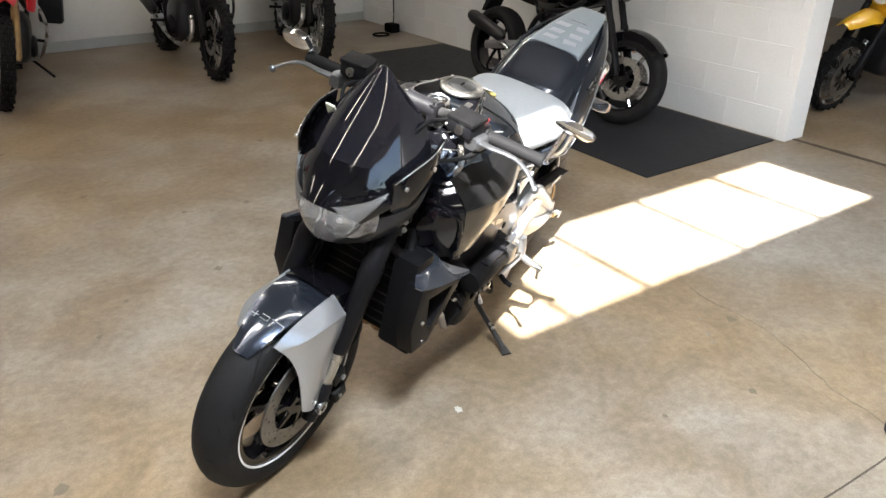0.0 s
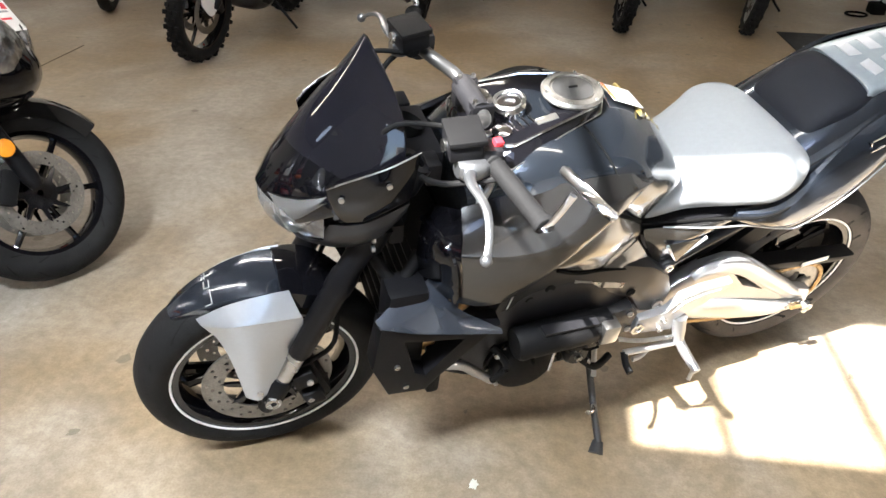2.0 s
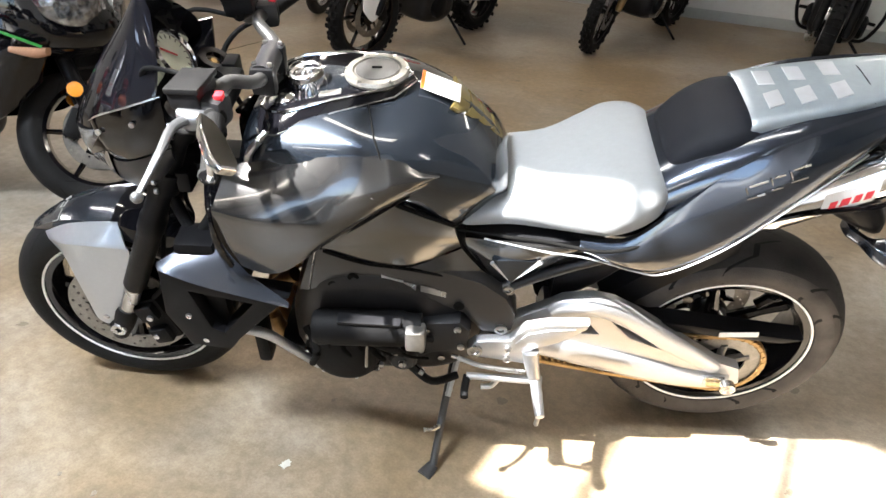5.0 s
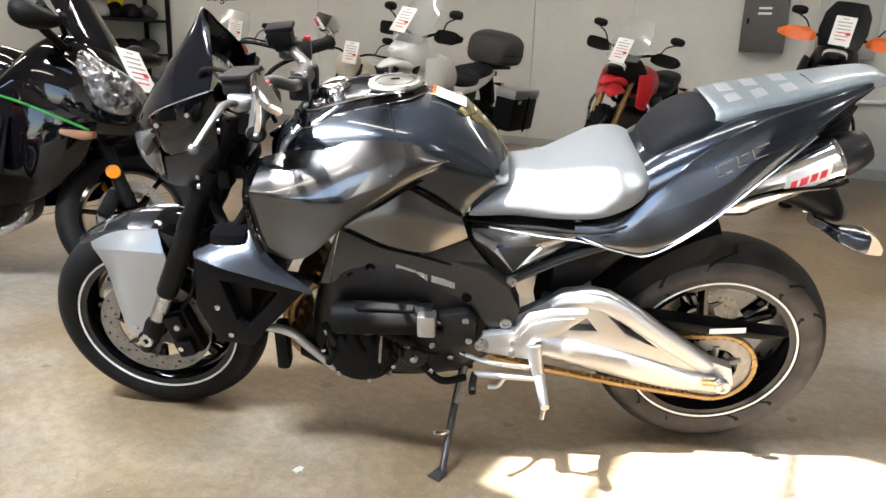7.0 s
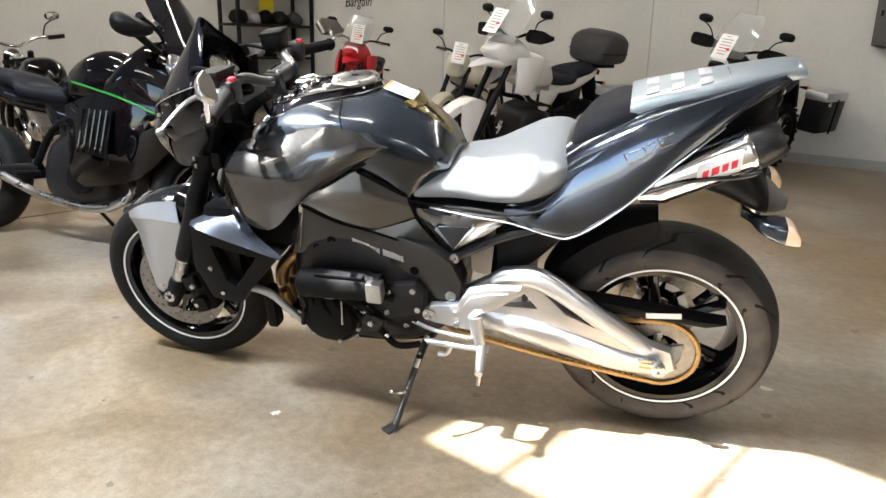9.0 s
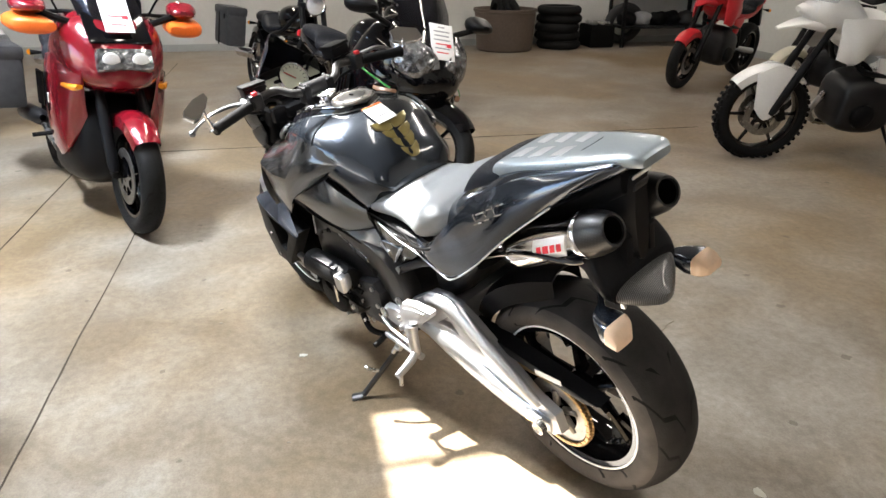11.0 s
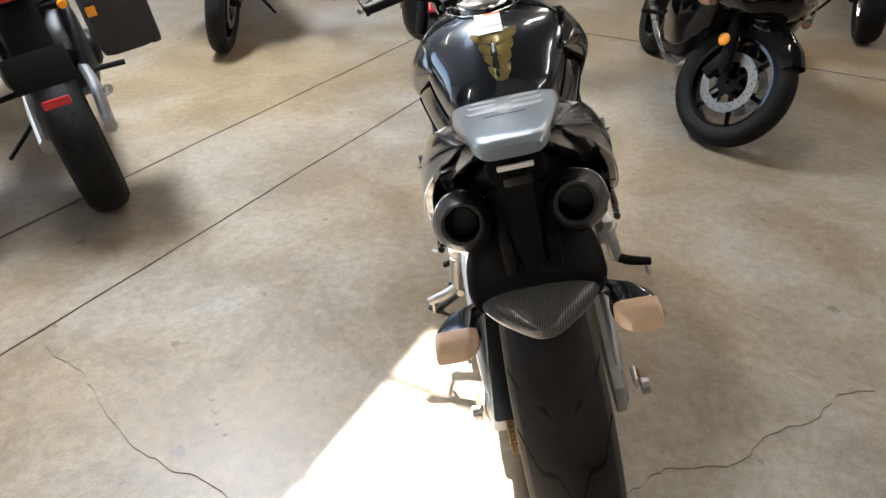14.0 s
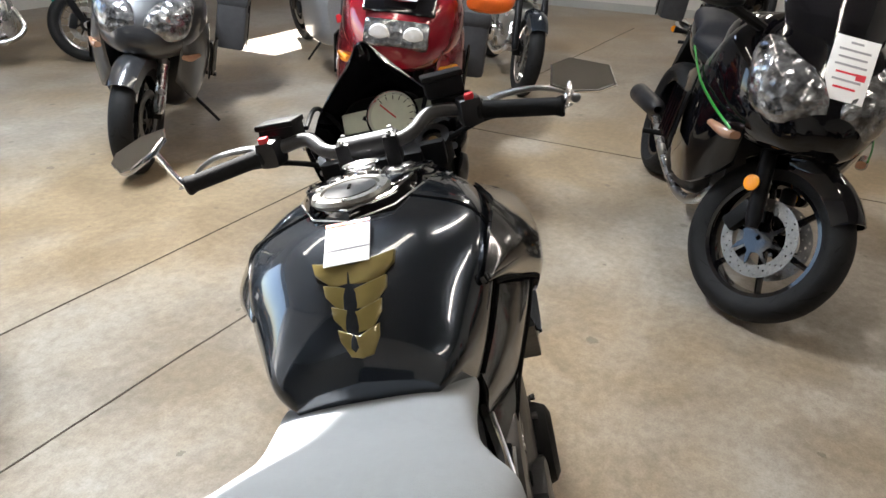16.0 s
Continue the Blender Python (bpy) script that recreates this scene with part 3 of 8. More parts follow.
fit0 = light_fitting()
FITTINGS = [(-1.0, -3.2), (0.7, 1.0), (2.5, -2.2), (3.4, 0.4), (7.6, -3.2), (7.4, 1.6), (2.2, 5.4), (-5.0, 1.5)]
POWER = [1.6, 1.0, 4.6, 3.6, 4.6, 5.5, 0.9, 4.0]
for i, (u, v) in enumerate(FITTINGS):
    m = Matrix.Translation(room(u, v, CEIL - 0.1)) @ pose(0, 0, 0, 0, 0, -27.5)
    if i:
        copy_thing(fit0, m)
    else:
        fit0.matrix_world = m
    area("tube_light", room(u, v, CEIL - 0.14), room(u, v, 0), 2.3, 0.16, POWER[i], (1.0, 0.9, 0.79)).matrix_world = m @ pose(0, 0, -0.06)
# daylight standing in the roof lights
area("roof_daylight", room(1.35, 2.93, CEIL + 0.6), room(1.35, 2.93, 0), 2.4, 0.62, 118, (0.86, 0.93, 1.0))

# ---- the parked street motorcycle ----
def wheel(name, parent, at, radius, width, rim_w, tread, spokes, stripe, discs=(), spoke_mat=None, label=""):
    """Cast wheel at an axle: the rim is the part, tyre, stripe and discs are its pieces."""
    rr = 0.216
    k = rim_w / 2
    bm = lathe([(rr + 0.012, -k), (rr + 0.013, -k + 0.006), (rr - 0.005, -k + 0.016), (rr - 0.018, -k * 0.4), (rr - 0.018, k * 0.4), (rr - 0.005, k - 0.016),
                (rr + 0.013, k - 0.006), (rr + 0.012, k), (rr - 0.012, k - 0.002), (rr - 0.03, k * 0.4), (rr - 0.03, -k * 0.4), (rr - 0.012, -k + 0.002), (rr + 0.012, -k)], 64)
    lathe([(0.012, -0.06), (0.045, -0.06), (0.05, -0.03), (0.05, 0.03), (0.045, 0.06), (0.012, 0.06)], 24, bm)
    rim = part(name, bm, spoke_mat or GLOSS, parent, label or "gloss black cast wheel", pose(*at))
    h = radius - rr
    arm = tube([(0.035, 0, 0), (0.12, 0, 0.012), (rr - 0.018, 0, 0.028)], [0.021, 0.014, 0.017], 8)
    tube([(0.12, 0, -0.012), (rr - 0.018, 0, -0.028)], [0.014, 0.017], 8, bm=arm)
    first = part("spoke", arm, spoke_mat or GLOSS, rim)
    for i in range(1, spokes):
        sp = new("spoke", first.data)
        sp.parent = rim
        sp.matrix_local = pose(0, 0, 0, 0, 360 * i / spokes, 0)
    prof = []
    for s, r in ((-0.94 * k / (width / 2), 0.0), (-0.95, 0.22), (-1.0, 0.45), (-0.96, 0.57), (-0.85, 0.71), (-0.66, 0.845), (-0.36, 0.95), (0, 1.0)):
        prof.append((rr + h * r, s * width / 2))
    prof += [(r, -a) for r, a in prof[-2::-1]]
    part("tyre", lathe(prof, 72), tread, rim, "black road tyre")
    if stripe:
        for s in (-1, 1):
            y = s * (k + 0.001)
            part("rim_stripe", lathe([(rr + 0.004, y), (rr + 0.004, y + s * 0.003), (rr + 0.013, y + s * 0.003), (rr + 0.013, y), (rr + 0.004, y)], 72), WHITELINE, rim, "white rim tape")
    for y, ro, ri in discs:
        brake_disc(rim, y, ro, ri)
    return rim


def brake_disc(rim, y, ro, ri, metal=None):
    """A drilled disc with its carrier."""
    bm = bmesh.new()
    n, m = 96, 7
    grid = [[bm.verts.new((math.cos(2 * math.pi * i / n) * (ri + (ro - ri) * j / m), y, math.sin(2 * math.pi * i / n) * (ri + (ro - ri) * j / m))) for i in range(n)] for j in range(m + 1)]
    for j in range(m):
        for i in range(n):
            if j in (1, 3, 5) and (i + j * 2) % 6 == 0:
                continue
            k = (i + 1) % n
            bm.faces.new((grid[j][i], grid[j][k], grid[j + 1][k], grid[j + 1][i]))
    res = bmesh.ops.extrude_face_region(bm, geom=bm.faces[:])
    bmesh.ops.translate(bm, vec=(0, 0.005, 0), verts=[g for g in res["geom"] if isinstance(g, bmesh.types.BMVert)])
    part("brake_disc", bm, metal or DISC, rim, "drilled steel brake disc", sharp=30)
    star = []
    for i in range(96):
        a = 2 * math.pi * i / 96
        r = 0.056 + (ri + 0.008 - 0.056) * max(0.0, math.cos(8 * a)) ** 3
        star.append((math.cos(a + (r - 0.05) * 3) * r, math.sin(a + (r - 0.05) * 3) * r))
    bm = plate(star, y - 0.001, y + 0.0065, [[(math.cos(2 * math.pi * i / 24) * 0.03, math.sin(2 * math.pi * i / 24) * 0.03) for i in range(24)]], 0)
    part("disc_carrier", bm, GLOSS, rim)


LEAN = 14.2
bike = empty("motorcycle", Matrix.Translation((0, 0.008, 0.0034)) @ pose(0, 0, 0, 0, 0, -0.9) @ pose(0, 0, 0, -LEAN))
tagged(bike, "blue-black and silver naked street motorcycle leaning on its side stand", "motorcycle")
B = bike

front_wheel = wheel("front_wheel", B, (1.53, 0, 0.3), 0.3, 0.122, 0.095, TREAD_F, 5, True, ((0.058, 0.155, 0.105), (-0.063, 0.155, 0.105)))
rear_wheel = wheel("rear_wheel", B, (0, 0, 0.316), 0.316, 0.19, 0.15, TREAD_R, 5, True, ((-0.1, 0.12, 0.08),))

# fork
def fork_at(z, y):
    return Vector((1.28 + (0.833 - z) * 0.4617, y, z))


for s in (1, -1):
    y = 0.105 * s
    leg = part("fork_leg", rod(fork_at(0.925, y), fork_at(0.44, y), [(0.0, 0), (0.026, 0), (0.027, 0.2), (0.027, 0.5), (0.031, 0.52), (0.031, 0.6), (0.028, 0.62), (0.028, 0.98), (0.024, 1), (0, 1)]), MATTE, B, "black upside-down fork leg")
    part("stanchion", rod(fork_at(0.45, y), fork_at(0.33, y), [(0.0215, 0), (0.0215, 1)]), STEEL, leg, "bare metal fork slider")
    foot = rod(fork_at(0.36, y), fork_at(0.25, y), [(0.0, 0), (0.024, 0), (0.029, 0.15), (0.027, 0.6), (0.02, 0.95), (0, 1)])
    tube([(1.53, y - 0.03 * s, 0.3), (1.53, y + 0.018 * s, 0.3)], 0.026, 20, bm=foot)
    part("axle_clamp", foot, MATTE, leg)
    part("axle_nut", lathe([(0.008, 0), (0.019, 0), (0.019, 0.012), (0.008, 0.012), (0.008, 0)], 20, center=(1.53, y + s * 0.018 - (0.012 if s < 0 else 0), 0.3)), STEEL, leg)
    cal = box((1.44, y - 0.03 * s, 0.31), (0.075, 0.055, 0.15), 0.014, pose(0, 0, 0, 0, 18, 0))
    box((1.45, y + 0.004 * s, 0.35), (0.05, 0.03, 0.05), 0.008, pose(0, 0, 0, 0, 18, 0), bm=cal)
    box((1.43, y + 0.004 * s, 0.27), (0.05, 0.03, 0.05), 0.008, pose(0, 0, 0, 0, 18, 0), bm=cal)
    calp = part("brake_caliper", cal, PLASTIC, B, "black four-piston brake caliper")
    for z in (0.345, 0.275):
        part("bolt", lathe([(0, 0), (0.008, 0), (0.008, 0.006 * s), (0, 0.006 * s)], 10, center=(1.44, y + 0.019 * s, z)), STEEL, calp)
    part("brake_hose", tube([(1.43, y - 0.01 * s, 0.39), (1.38, y + 0.01 * s, 0.47), (1.36, y - 0.03 * s, 0.6), (1.3, 0.05 * s, 0.75)], 0.006, 8), RUBBER, B)
for z, r in ((0.93, 0.04), (0.79, 0.042)):
    c = fork_at(z, 0)
    bm = box((c.x - 0.03, 0, z), (0.1, 0.17, 0.04), 0.012)
    for s in (1, -1):
        rod(fork_at(z + 0.025, 0.105 * s), fork_at(z - 0.03, 0.105 * s), [(0.02, 0), (0.037, 0), (0.037, 1), (0.02, 1)], bm=bm)
        box((c.x - 0.045, 0.105 * s, z), (0.03, 0.05, 0.05), 0.006, bm=bm)
    yoke = part("fork_clamp", bm, MATTE, B)
    for s in (1, -1):
        for dz in (-0.012, 0.012):
            part("bolt", tube([(c.x + 0.005, 0.145 * s, z + dz), (c.x + 0.012, 0.145 * s, z + dz)], 0.007, 10), STEEL, yoke)
for s in (1, -1):
    cap = part("fork_cap", rod(fork_at(0.92, 0.105 * s), fork_at(0.945, 0.105 * s), [(0, 0), (0.03, 0), (0.03, 0.7), (0.026, 0.85), (0.019, 0.85), (0.018, 0.6), (0, 0.6)]), DISC, B, "dull metal fork cap")
    part("adjuster", rod(fork_at(0.934, 0.105 * s), fork_at(0.948, 0.105 * s), [(0, 0), (0.012, 0), (0.012, 0.8), (0.008, 1), (0, 1)], 6), GOLD, cap, "gold adjuster nut")

# front mudguard: dark middle and a silver cheek each side
def arc_sheet(ctr, radius, a0, a1, profile, n=18):
    """A sheet bent round an axle; profile is (y, rise) across."""
    bm = bmesh.new()
    top, low = [], []
    for i in range(n + 1):
        a = radians(a0 + (a1 - a0) * i / n)
        taper = 1 - 0.28 * abs(2 * i / n - 0.7) ** 2
        top.append([bm.verts.new((ctr[0] + math.cos(a) * (radius + h), y * taper, ctr[1] + math.sin(a) * (radius + h))) for y, h in profile])
        low.append([bm.verts.new((ctr[0] + math.cos(a) * (radius + h - 0.005), y * taper, ctr[1] + math.sin(a) * (radius + h - 0.005))) for y, h in profile])
    m = len(profile)
    for g, k in ((top, 1), (low, -1)):
        for i in range(n):
            for j in range(m - 1):
                q = (g[i][j], g[i][j + 1], g[i + 1][j + 1], g[i + 1][j])
                bm.faces.new(q[::k])
    for i in range(n):
        for j in (0, m - 1):
            bm.faces.new((top[i][j], top[i + 1][j], low[i + 1][j], low[i][j]))
    for i in (0, n):
        for j in range(m - 1):
            bm.faces.new((top[i][j], low[i][j], low[i][j + 1], top[i][j + 1]))
    return bm


def guard_point(f, y):
    """A point of the front mudguard: f runs from its nose to its rear edge, y across it."""
    a = radians(52 + 50 * f)
    half = 0.024 + 0.043 * min(1, (f / 0.75)) ** 0.7
    u = min(1, abs(y) / half)
    crown = 0.007 * (1 - max(0, (u - 0.3) / 0.7) ** 1.4)
    r = 0.302 + 0.013 * f + crown
    return Vector((1.53 + math.cos(a) * r, max(-half, min(half, y)), 0.3 + math.sin(a) * r))


def guard_shell():
    bm = bmesh.new()
    rows, under = [], []
    for i in range(19):
        f = i / 18
        half = 0.024 + 0.043 * min(1, (f / 0.75)) ** 0.7
        row = [guard_point(f, half * k / 8) for k in range(-8, 9)]
        drop = Vector((math.cos(radians(52 + 50 * f)), 0, math.sin(radians(52 + 50 * f)))) * -0.016
        rows.append([row[0] + drop] + row + [row[-1] + drop])
        under.append([p + drop * 0.4 for p in rows[-1]])
    a = skin(bm, rows, closed=False)
    b = skin(bm, under, closed=False)
    for i in range(18):
        for j in (0, 18):
            bm.faces.new((a[i][j], a[i + 1][j], b[i + 1][j], b[i][j]))
    for i in (0, 18):
        for j in range(18):
            bm.faces.new((a[i][j], a[i][j + 1], b[i][j + 1], b[i][j]))
    return bm


guard = part("front_mudguard", guard_shell(), NAVY, B, "blue-black front mudguard", sharp=40)
part("guard_tail", arc_sheet((1.53, 0.3), 0.316, 98, 128, [(-0.085, -0.03), (-0.08, 0.002), (-0.04, 0.014), (0, 0.018), (0.04, 0.014), (0.08, 0.002), (0.085, -0.03)]), GLOSS, guard, "gloss black rear of the mudguard")
for s in (1, -1):
    cheek = surf([[(1.664, 0.056, 0.56), (1.61, 0.062, 0.59), (1.56, 0.067, 0.606), (1.51, 0.071, 0.615), (1.468, 0.072, 0.617)],
                  [(1.655, 0.068, 0.548), (1.61, 0.091, 0.562), (1.57, 0.101, 0.57), (1.51, 0.105, 0.572), (1.45, 0.103, 0.566)],
                  [(1.65, 0.07, 0.542), (1.607, 0.094, 0.552), (1.57, 0.104, 0.56), (1.51, 0.108, 0.561), (1.446, 0.104, 0.556)],
                  [(1.625, 0.082, 0.505), (1.59, 0.101, 0.505), (1.555, 0.111, 0.505), (1.505, 0.112, 0.508), (1.45, 0.105, 0.512)],
                  [(1.606, 0.1, 0.44), (1.58, 0.112, 0.44), (1.55, 0.117, 0.44), (1.52, 0.113, 0.44), (1.485, 0.107, 0.445)],
                  [(1.588, 0.112, 0.318), (1.57, 0.12, 0.312), (1.556, 0.122, 0.31), (1.54, 0.12, 0.312), (1.524, 0.116, 0.318)]], s, 0.006, 18, 4)
    part("mudguard_cheek", cheek, SILVER, guard, "silver mudguard side")
    part("bolt", lathe([(0, 0), (0.008, 0), (0.008, 0.005 * s), (0, 0.005 * s)], 12, center=(1.556, 0.119 * s, 0.335)), STEEL, guard)
# pale script on the mudguard as plain strokes
for f0, y0, f1, y1 in ((0.37, -0.042, 0.37, -0.02), (0.4, -0.03, 0.34, -0.03), (0.4, -0.014, 0.4, 0.008), (0.36, -0.014, 0.36, 0.008), (0.4, 0.008, 0.36, 0.008), (0.4, 0.016, 0.4, 0.05), (0.34, 0.05, 0.4, 0.05)):
    line = [guard_point(f0 + (f1 - f0) * k / 4, y0 + (y1 - y0) * k / 4) for k in range(5)]
    part("lettering_bar", tube([(p + Vector((0.0005, 0, 0.0008)))[:] for p in line], 0.0011, 6), BOXGREY, guard, "pale unreadable script")

# radiator and its scoops
rad = part("radiator", box((1.19, 0, 0.56), (0.05, 0.34, 0.36), 0.008, pose(0, 0, 0, 0, -14, 0)), DARK, B, "dark radiator core")
for i in range(12):
    part("fin", box((1.222 - 0.008 * i + 0.04, 0, 0.42 + i * 0.026), (0.004, 0.33, 0.004), 0), COWLGREY, rad)
for s in (1, -1):
    scoop = surf([[(1.318, 0.216, 0.64), (1.25, 0.178, 0.662), (1.18, 0.165, 0.675), (1.135, 0.205, 0.622), (1.035, 0.243, 0.566)],
                  [(1.314, 0.228, 0.638), (1.248, 0.216, 0.642), (1.18, 0.215, 0.64), (1.132, 0.234, 0.605), (1.035, 0.249, 0.562)],
                  [(1.31, 0.237, 0.636), (1.245, 0.248, 0.617), (1.18, 0.253, 0.601), (1.128, 0.255, 0.588), (1.035, 0.252, 0.558)]], s, 0.006, 18, 4)
    sc = part("radiator_scoop", scoop, SCOOP, B, "glossy dark grey scoop blade")
    low = plate([(1.31, 0.635), (1.19, 0.596), (1.035, 0.574), (1.1, 0.5), (1.17, 0.42), (1.195, 0.385), (1.285, 0.395), (1.325, 0.5)], 0.19, 0.24,
                [[(1.255, 0.575), (1.12, 0.548), (1.2, 0.445), (1.225, 0.46)]], 0.008, flip=s)
    part("scoop_frame", low, MATTE, sc, "satin black scoop frame")
    part("scoop_inner", box((1.24, 0.16 * s, 0.53), (0.09, 0.08, 0.3), 0.015), MATTE, sc)
    for x, z in ((1.27, 0.5), (1.245, 0.42)):
        part("bolt", lathe([(0, 0), (0.007, 0), (0.007, 0.005 * s), (0, 0.005 * s)], 10, center=(x, 0.24 * s, z)), STEEL, sc)

# tank
TANK = [(1.12, [(0, 0.905), (0.07, 0.9), (0.12, 0.883), (0.15, 0.855), (0.158, 0.81), (0.145, 0.76)]),
        (1.04, [(0, 0.957), (0.08, 0.953), (0.142, 0.932), (0.178, 0.897), (0.192, 0.85), (0.18, 0.78)]),
        (0.95, [(0, 0.982), (0.09, 0.975), (0.165, 0.945), (0.2, 0.9), (0.208, 0.85), (0.19, 0.78)]),
        (0.85, [(0, 0.99), (0.1, 0.972), (0.18, 0.945), (0.207, 0.9), (0.205, 0.855), (0.185, 0.8)]),
        (0.76, [(0, 0.983), (0.1, 0.963), (0.17, 0.925), (0.193, 0.88), (0.19, 0.835), (0.168, 0.775)]),
        (0.68, [(0, 0.95), (0.09, 0.925), (0.147, 0.885), (0.167, 0.84), (0.164, 0.79), (0.146, 0.73)]),
        (0.61, [(0, 0.886), (0.08, 0.868), (0.122, 0.846), (0.136, 0.825), (0.133, 0.803), (0.115, 0.782)]),
        (0.578, [(0, 0.826), (0.06, 0.82), (0.09, 0.81), (0.1, 0.8), (0.096, 0.79), (0.08, 0.78)])]
tank = part("fuel_tank", mirrored(TANK, 0.7), GUNMETAL, B, "gunmetal painted fuel tank")
for s in (1, -1):
    part("tank_seam", tube([(0.868, 0.07 * s, 0.9815), (0.859, 0.103 * s, 0.9725), (0.845, 0.16 * s, 0.9565), (0.831, 0.192 * s, 0.9335), (0.825, 0.203 * s, 0.914)], 0.0016, 6), DARK, tank, "dark panel seam")
CONSOLE = [(1.1, 0.07, 0.91), (1.075, 0.13, 0.922), (1.035, 0.146, 0.936), (0.93, 0.112, 0.97), (0.815, 0.066, 0.984), (0.775, 0.0, 0.986)]
CONSOLE_TOP = [(1.085, 0.06, 0.945), (1.06, 0.1, 0.958), (1.025, 0.115, 0.966), (0.93, 0.096, 0.99), (0.825, 0.062, 1.0), (0.785, 0.0, 1.0)]
rim_low = [Vector(p) for p in CONSOLE] + [Vector((x, -y, z)) for x, y, z in CONSOLE[-2::-1]]
rim_top = [Vector(p) for p in CONSOLE_TOP] + [Vector((x, -y, z)) for x, y, z in CONSOLE_TOP[-2::-1]]
trim = bmesh.new()
skin(trim, [[p - Vector((0, 0, 0.02)) for p in rim_low], rim_low, rim_top, [p.lerp(Vector((0.93, 0, 0.99)), 0.12) + Vector((0, 0, 0.002)) for p in rim_top]])
console = part("tank_console", trim, GLOSS, tank, "gloss black tank-top console")
part("console_edge", tube([p + Vector((0, 0, 0.001)) for p in rim_top], 0.0032, 6, smooth=False), CHROME, tank, "bright console edging")
part("console_edge", tube([p + Vector((0, 0, 0.0005)) for p in rim_low], 0.0016, 6, smooth=False), STEEL, tank)
for x, y in ((1.045, 0.055), (1.03, -0.05), (0.94, 0.07)):
    part("console_slot", box((x, y, 0.9725 - (x - 1.0) * 0.26), (0.045, 0.018, 0.006), 0.002, pose(0, 0, 0, 0, 13, 0)), STEEL, tank, "bright recessed slot")
for k in range(6):
    part("console_louvre", tube([(1.034 - 0.013 * k, 0.042, 0.965 + 0.003 * k), (1.026 - 0.013 * k, 0.085 - 0.004 * k, 0.963 + 0.003 * k)], 0.0026, 6), CHROME, tank, "bright console louvre")
CAPM = pose(0.855, 0.004, 0.998, 0, 3, 0)
cap = part("filler_cap", lathe([(0.064, 0), (0.066, 0.006), (0.062, 0.012), (0.049, 0.013), (0.047, 0.008), (0.045, 0.008), (0.044, 0.011), (0.02, 0.0125), (0.0, 0.0125)], 40, axis="z"), DISC, tank, "satin metal filler cap", CAPM)
for i in range(6):
    a = i * math.pi / 3
    part("screw", lathe([(0, 0.012), (0.004, 0.012), (0.004, 0.0145), (0, 0.0145)], 8, center=(math.cos(a) * 0.06, math.sin(a) * 0.06, 0), axis="z"), STEEL, cap)
part("key_slot", box((0, 0.0, 0.0155), (0.02, 0.005, 0.003), 0.001), DARK, cap)
part("cap_flap", lathe([(0.0, 0.012), (0.043, 0.0105), (0.043, 0.0125), (0.02, 0.0142), (0.0, 0.0145)], 36, axis="z"), BARGREY, cap, "dark grey cap flap")
keyb = part("ignition_barrel", lathe([(0.034, 0), (0.034, 0.02), (0.026, 0.028), (0.012, 0.028), (0.011, 0.022), (0, 0.022)], 28, axis="z"), CHROME, B, "polished ignition switch", pose(0.992, 0.008, 0.968, 0, 12, 0))
part("key_ring", lathe([(0.03, 0.03), (0.034, 0.033), (0.03, 0.036), (0.026, 0.033), (0.03, 0.03)], 28, axis="z"), STEEL, keyb)
for y in (0.065, -0.04, -0.065):
    part("dash_knob", lathe([(0.02, 0), (0.021, 0.012), (0.012, 0.017), (0, 0.017)], 18, axis="z"), CHROME, B, "", pose(1.03, y, 0.958, 0, 14, 0))
sticker = part("warning_sticker", box((0, 0, 0), (0.085, 0.068, 0.0016), 0, pose(0, 0, 0, 0, 0, 0)), PAPER, tank, "white warning sticker", pose(0.727, 0.0, 0.9755, 0, -20, 0))
part("sticker_edge", box((0.039, 0, 0.001), (0.007, 0.068, 0.0016), 0), ORANGE, sticker)
part("sticker_fold", box((-0.014, 0, 0.001), (0.002, 0.068, 0.0012), 0), INK, sticker)


def tank_pad():
    """A raised pad of stacked vee segments lying on the tank's rear."""
    pad = None
    for i, (x, z, w, t) in enumerate(((0.68, 0.949, 0.062, -36), (0.652, 0.925, 0.047, -42), (0.628, 0.902, 0.037, -47), (0.606, 0.876, 0.03, -55))):
        bm = bmesh.new()
        pts = [(0.018, 0.0), (0.03, w), (0.012, w * 0.95), (-0.012, w * 0.55), (-0.016, 0.0)]
        ring = [(a, b) for a, b in pts] + [(a, -b) for a, b in pts[-2:0:-1]]
        skin(bm, [[Vector((a * k, b * k, h)) for a, b in ring] for h, k in ((-0.004, 1.0), (0.003, 0.98), (0.0055, 0.86))])
        o = part("tank_pad" if i == 0 else "pad_segment", bm, GOLDPAD, tank if i == 0 else pad, "gold ribbed tank pad" if i == 0 else "")
        m = pose(x, -0.008, z - 0.006, 0, t, 0)
        o.matrix_local = m if i == 0 else pad_m.inverted() @ m
        if i == 0:
            pad, pad_m = o, m
    return pad


tank_pad()

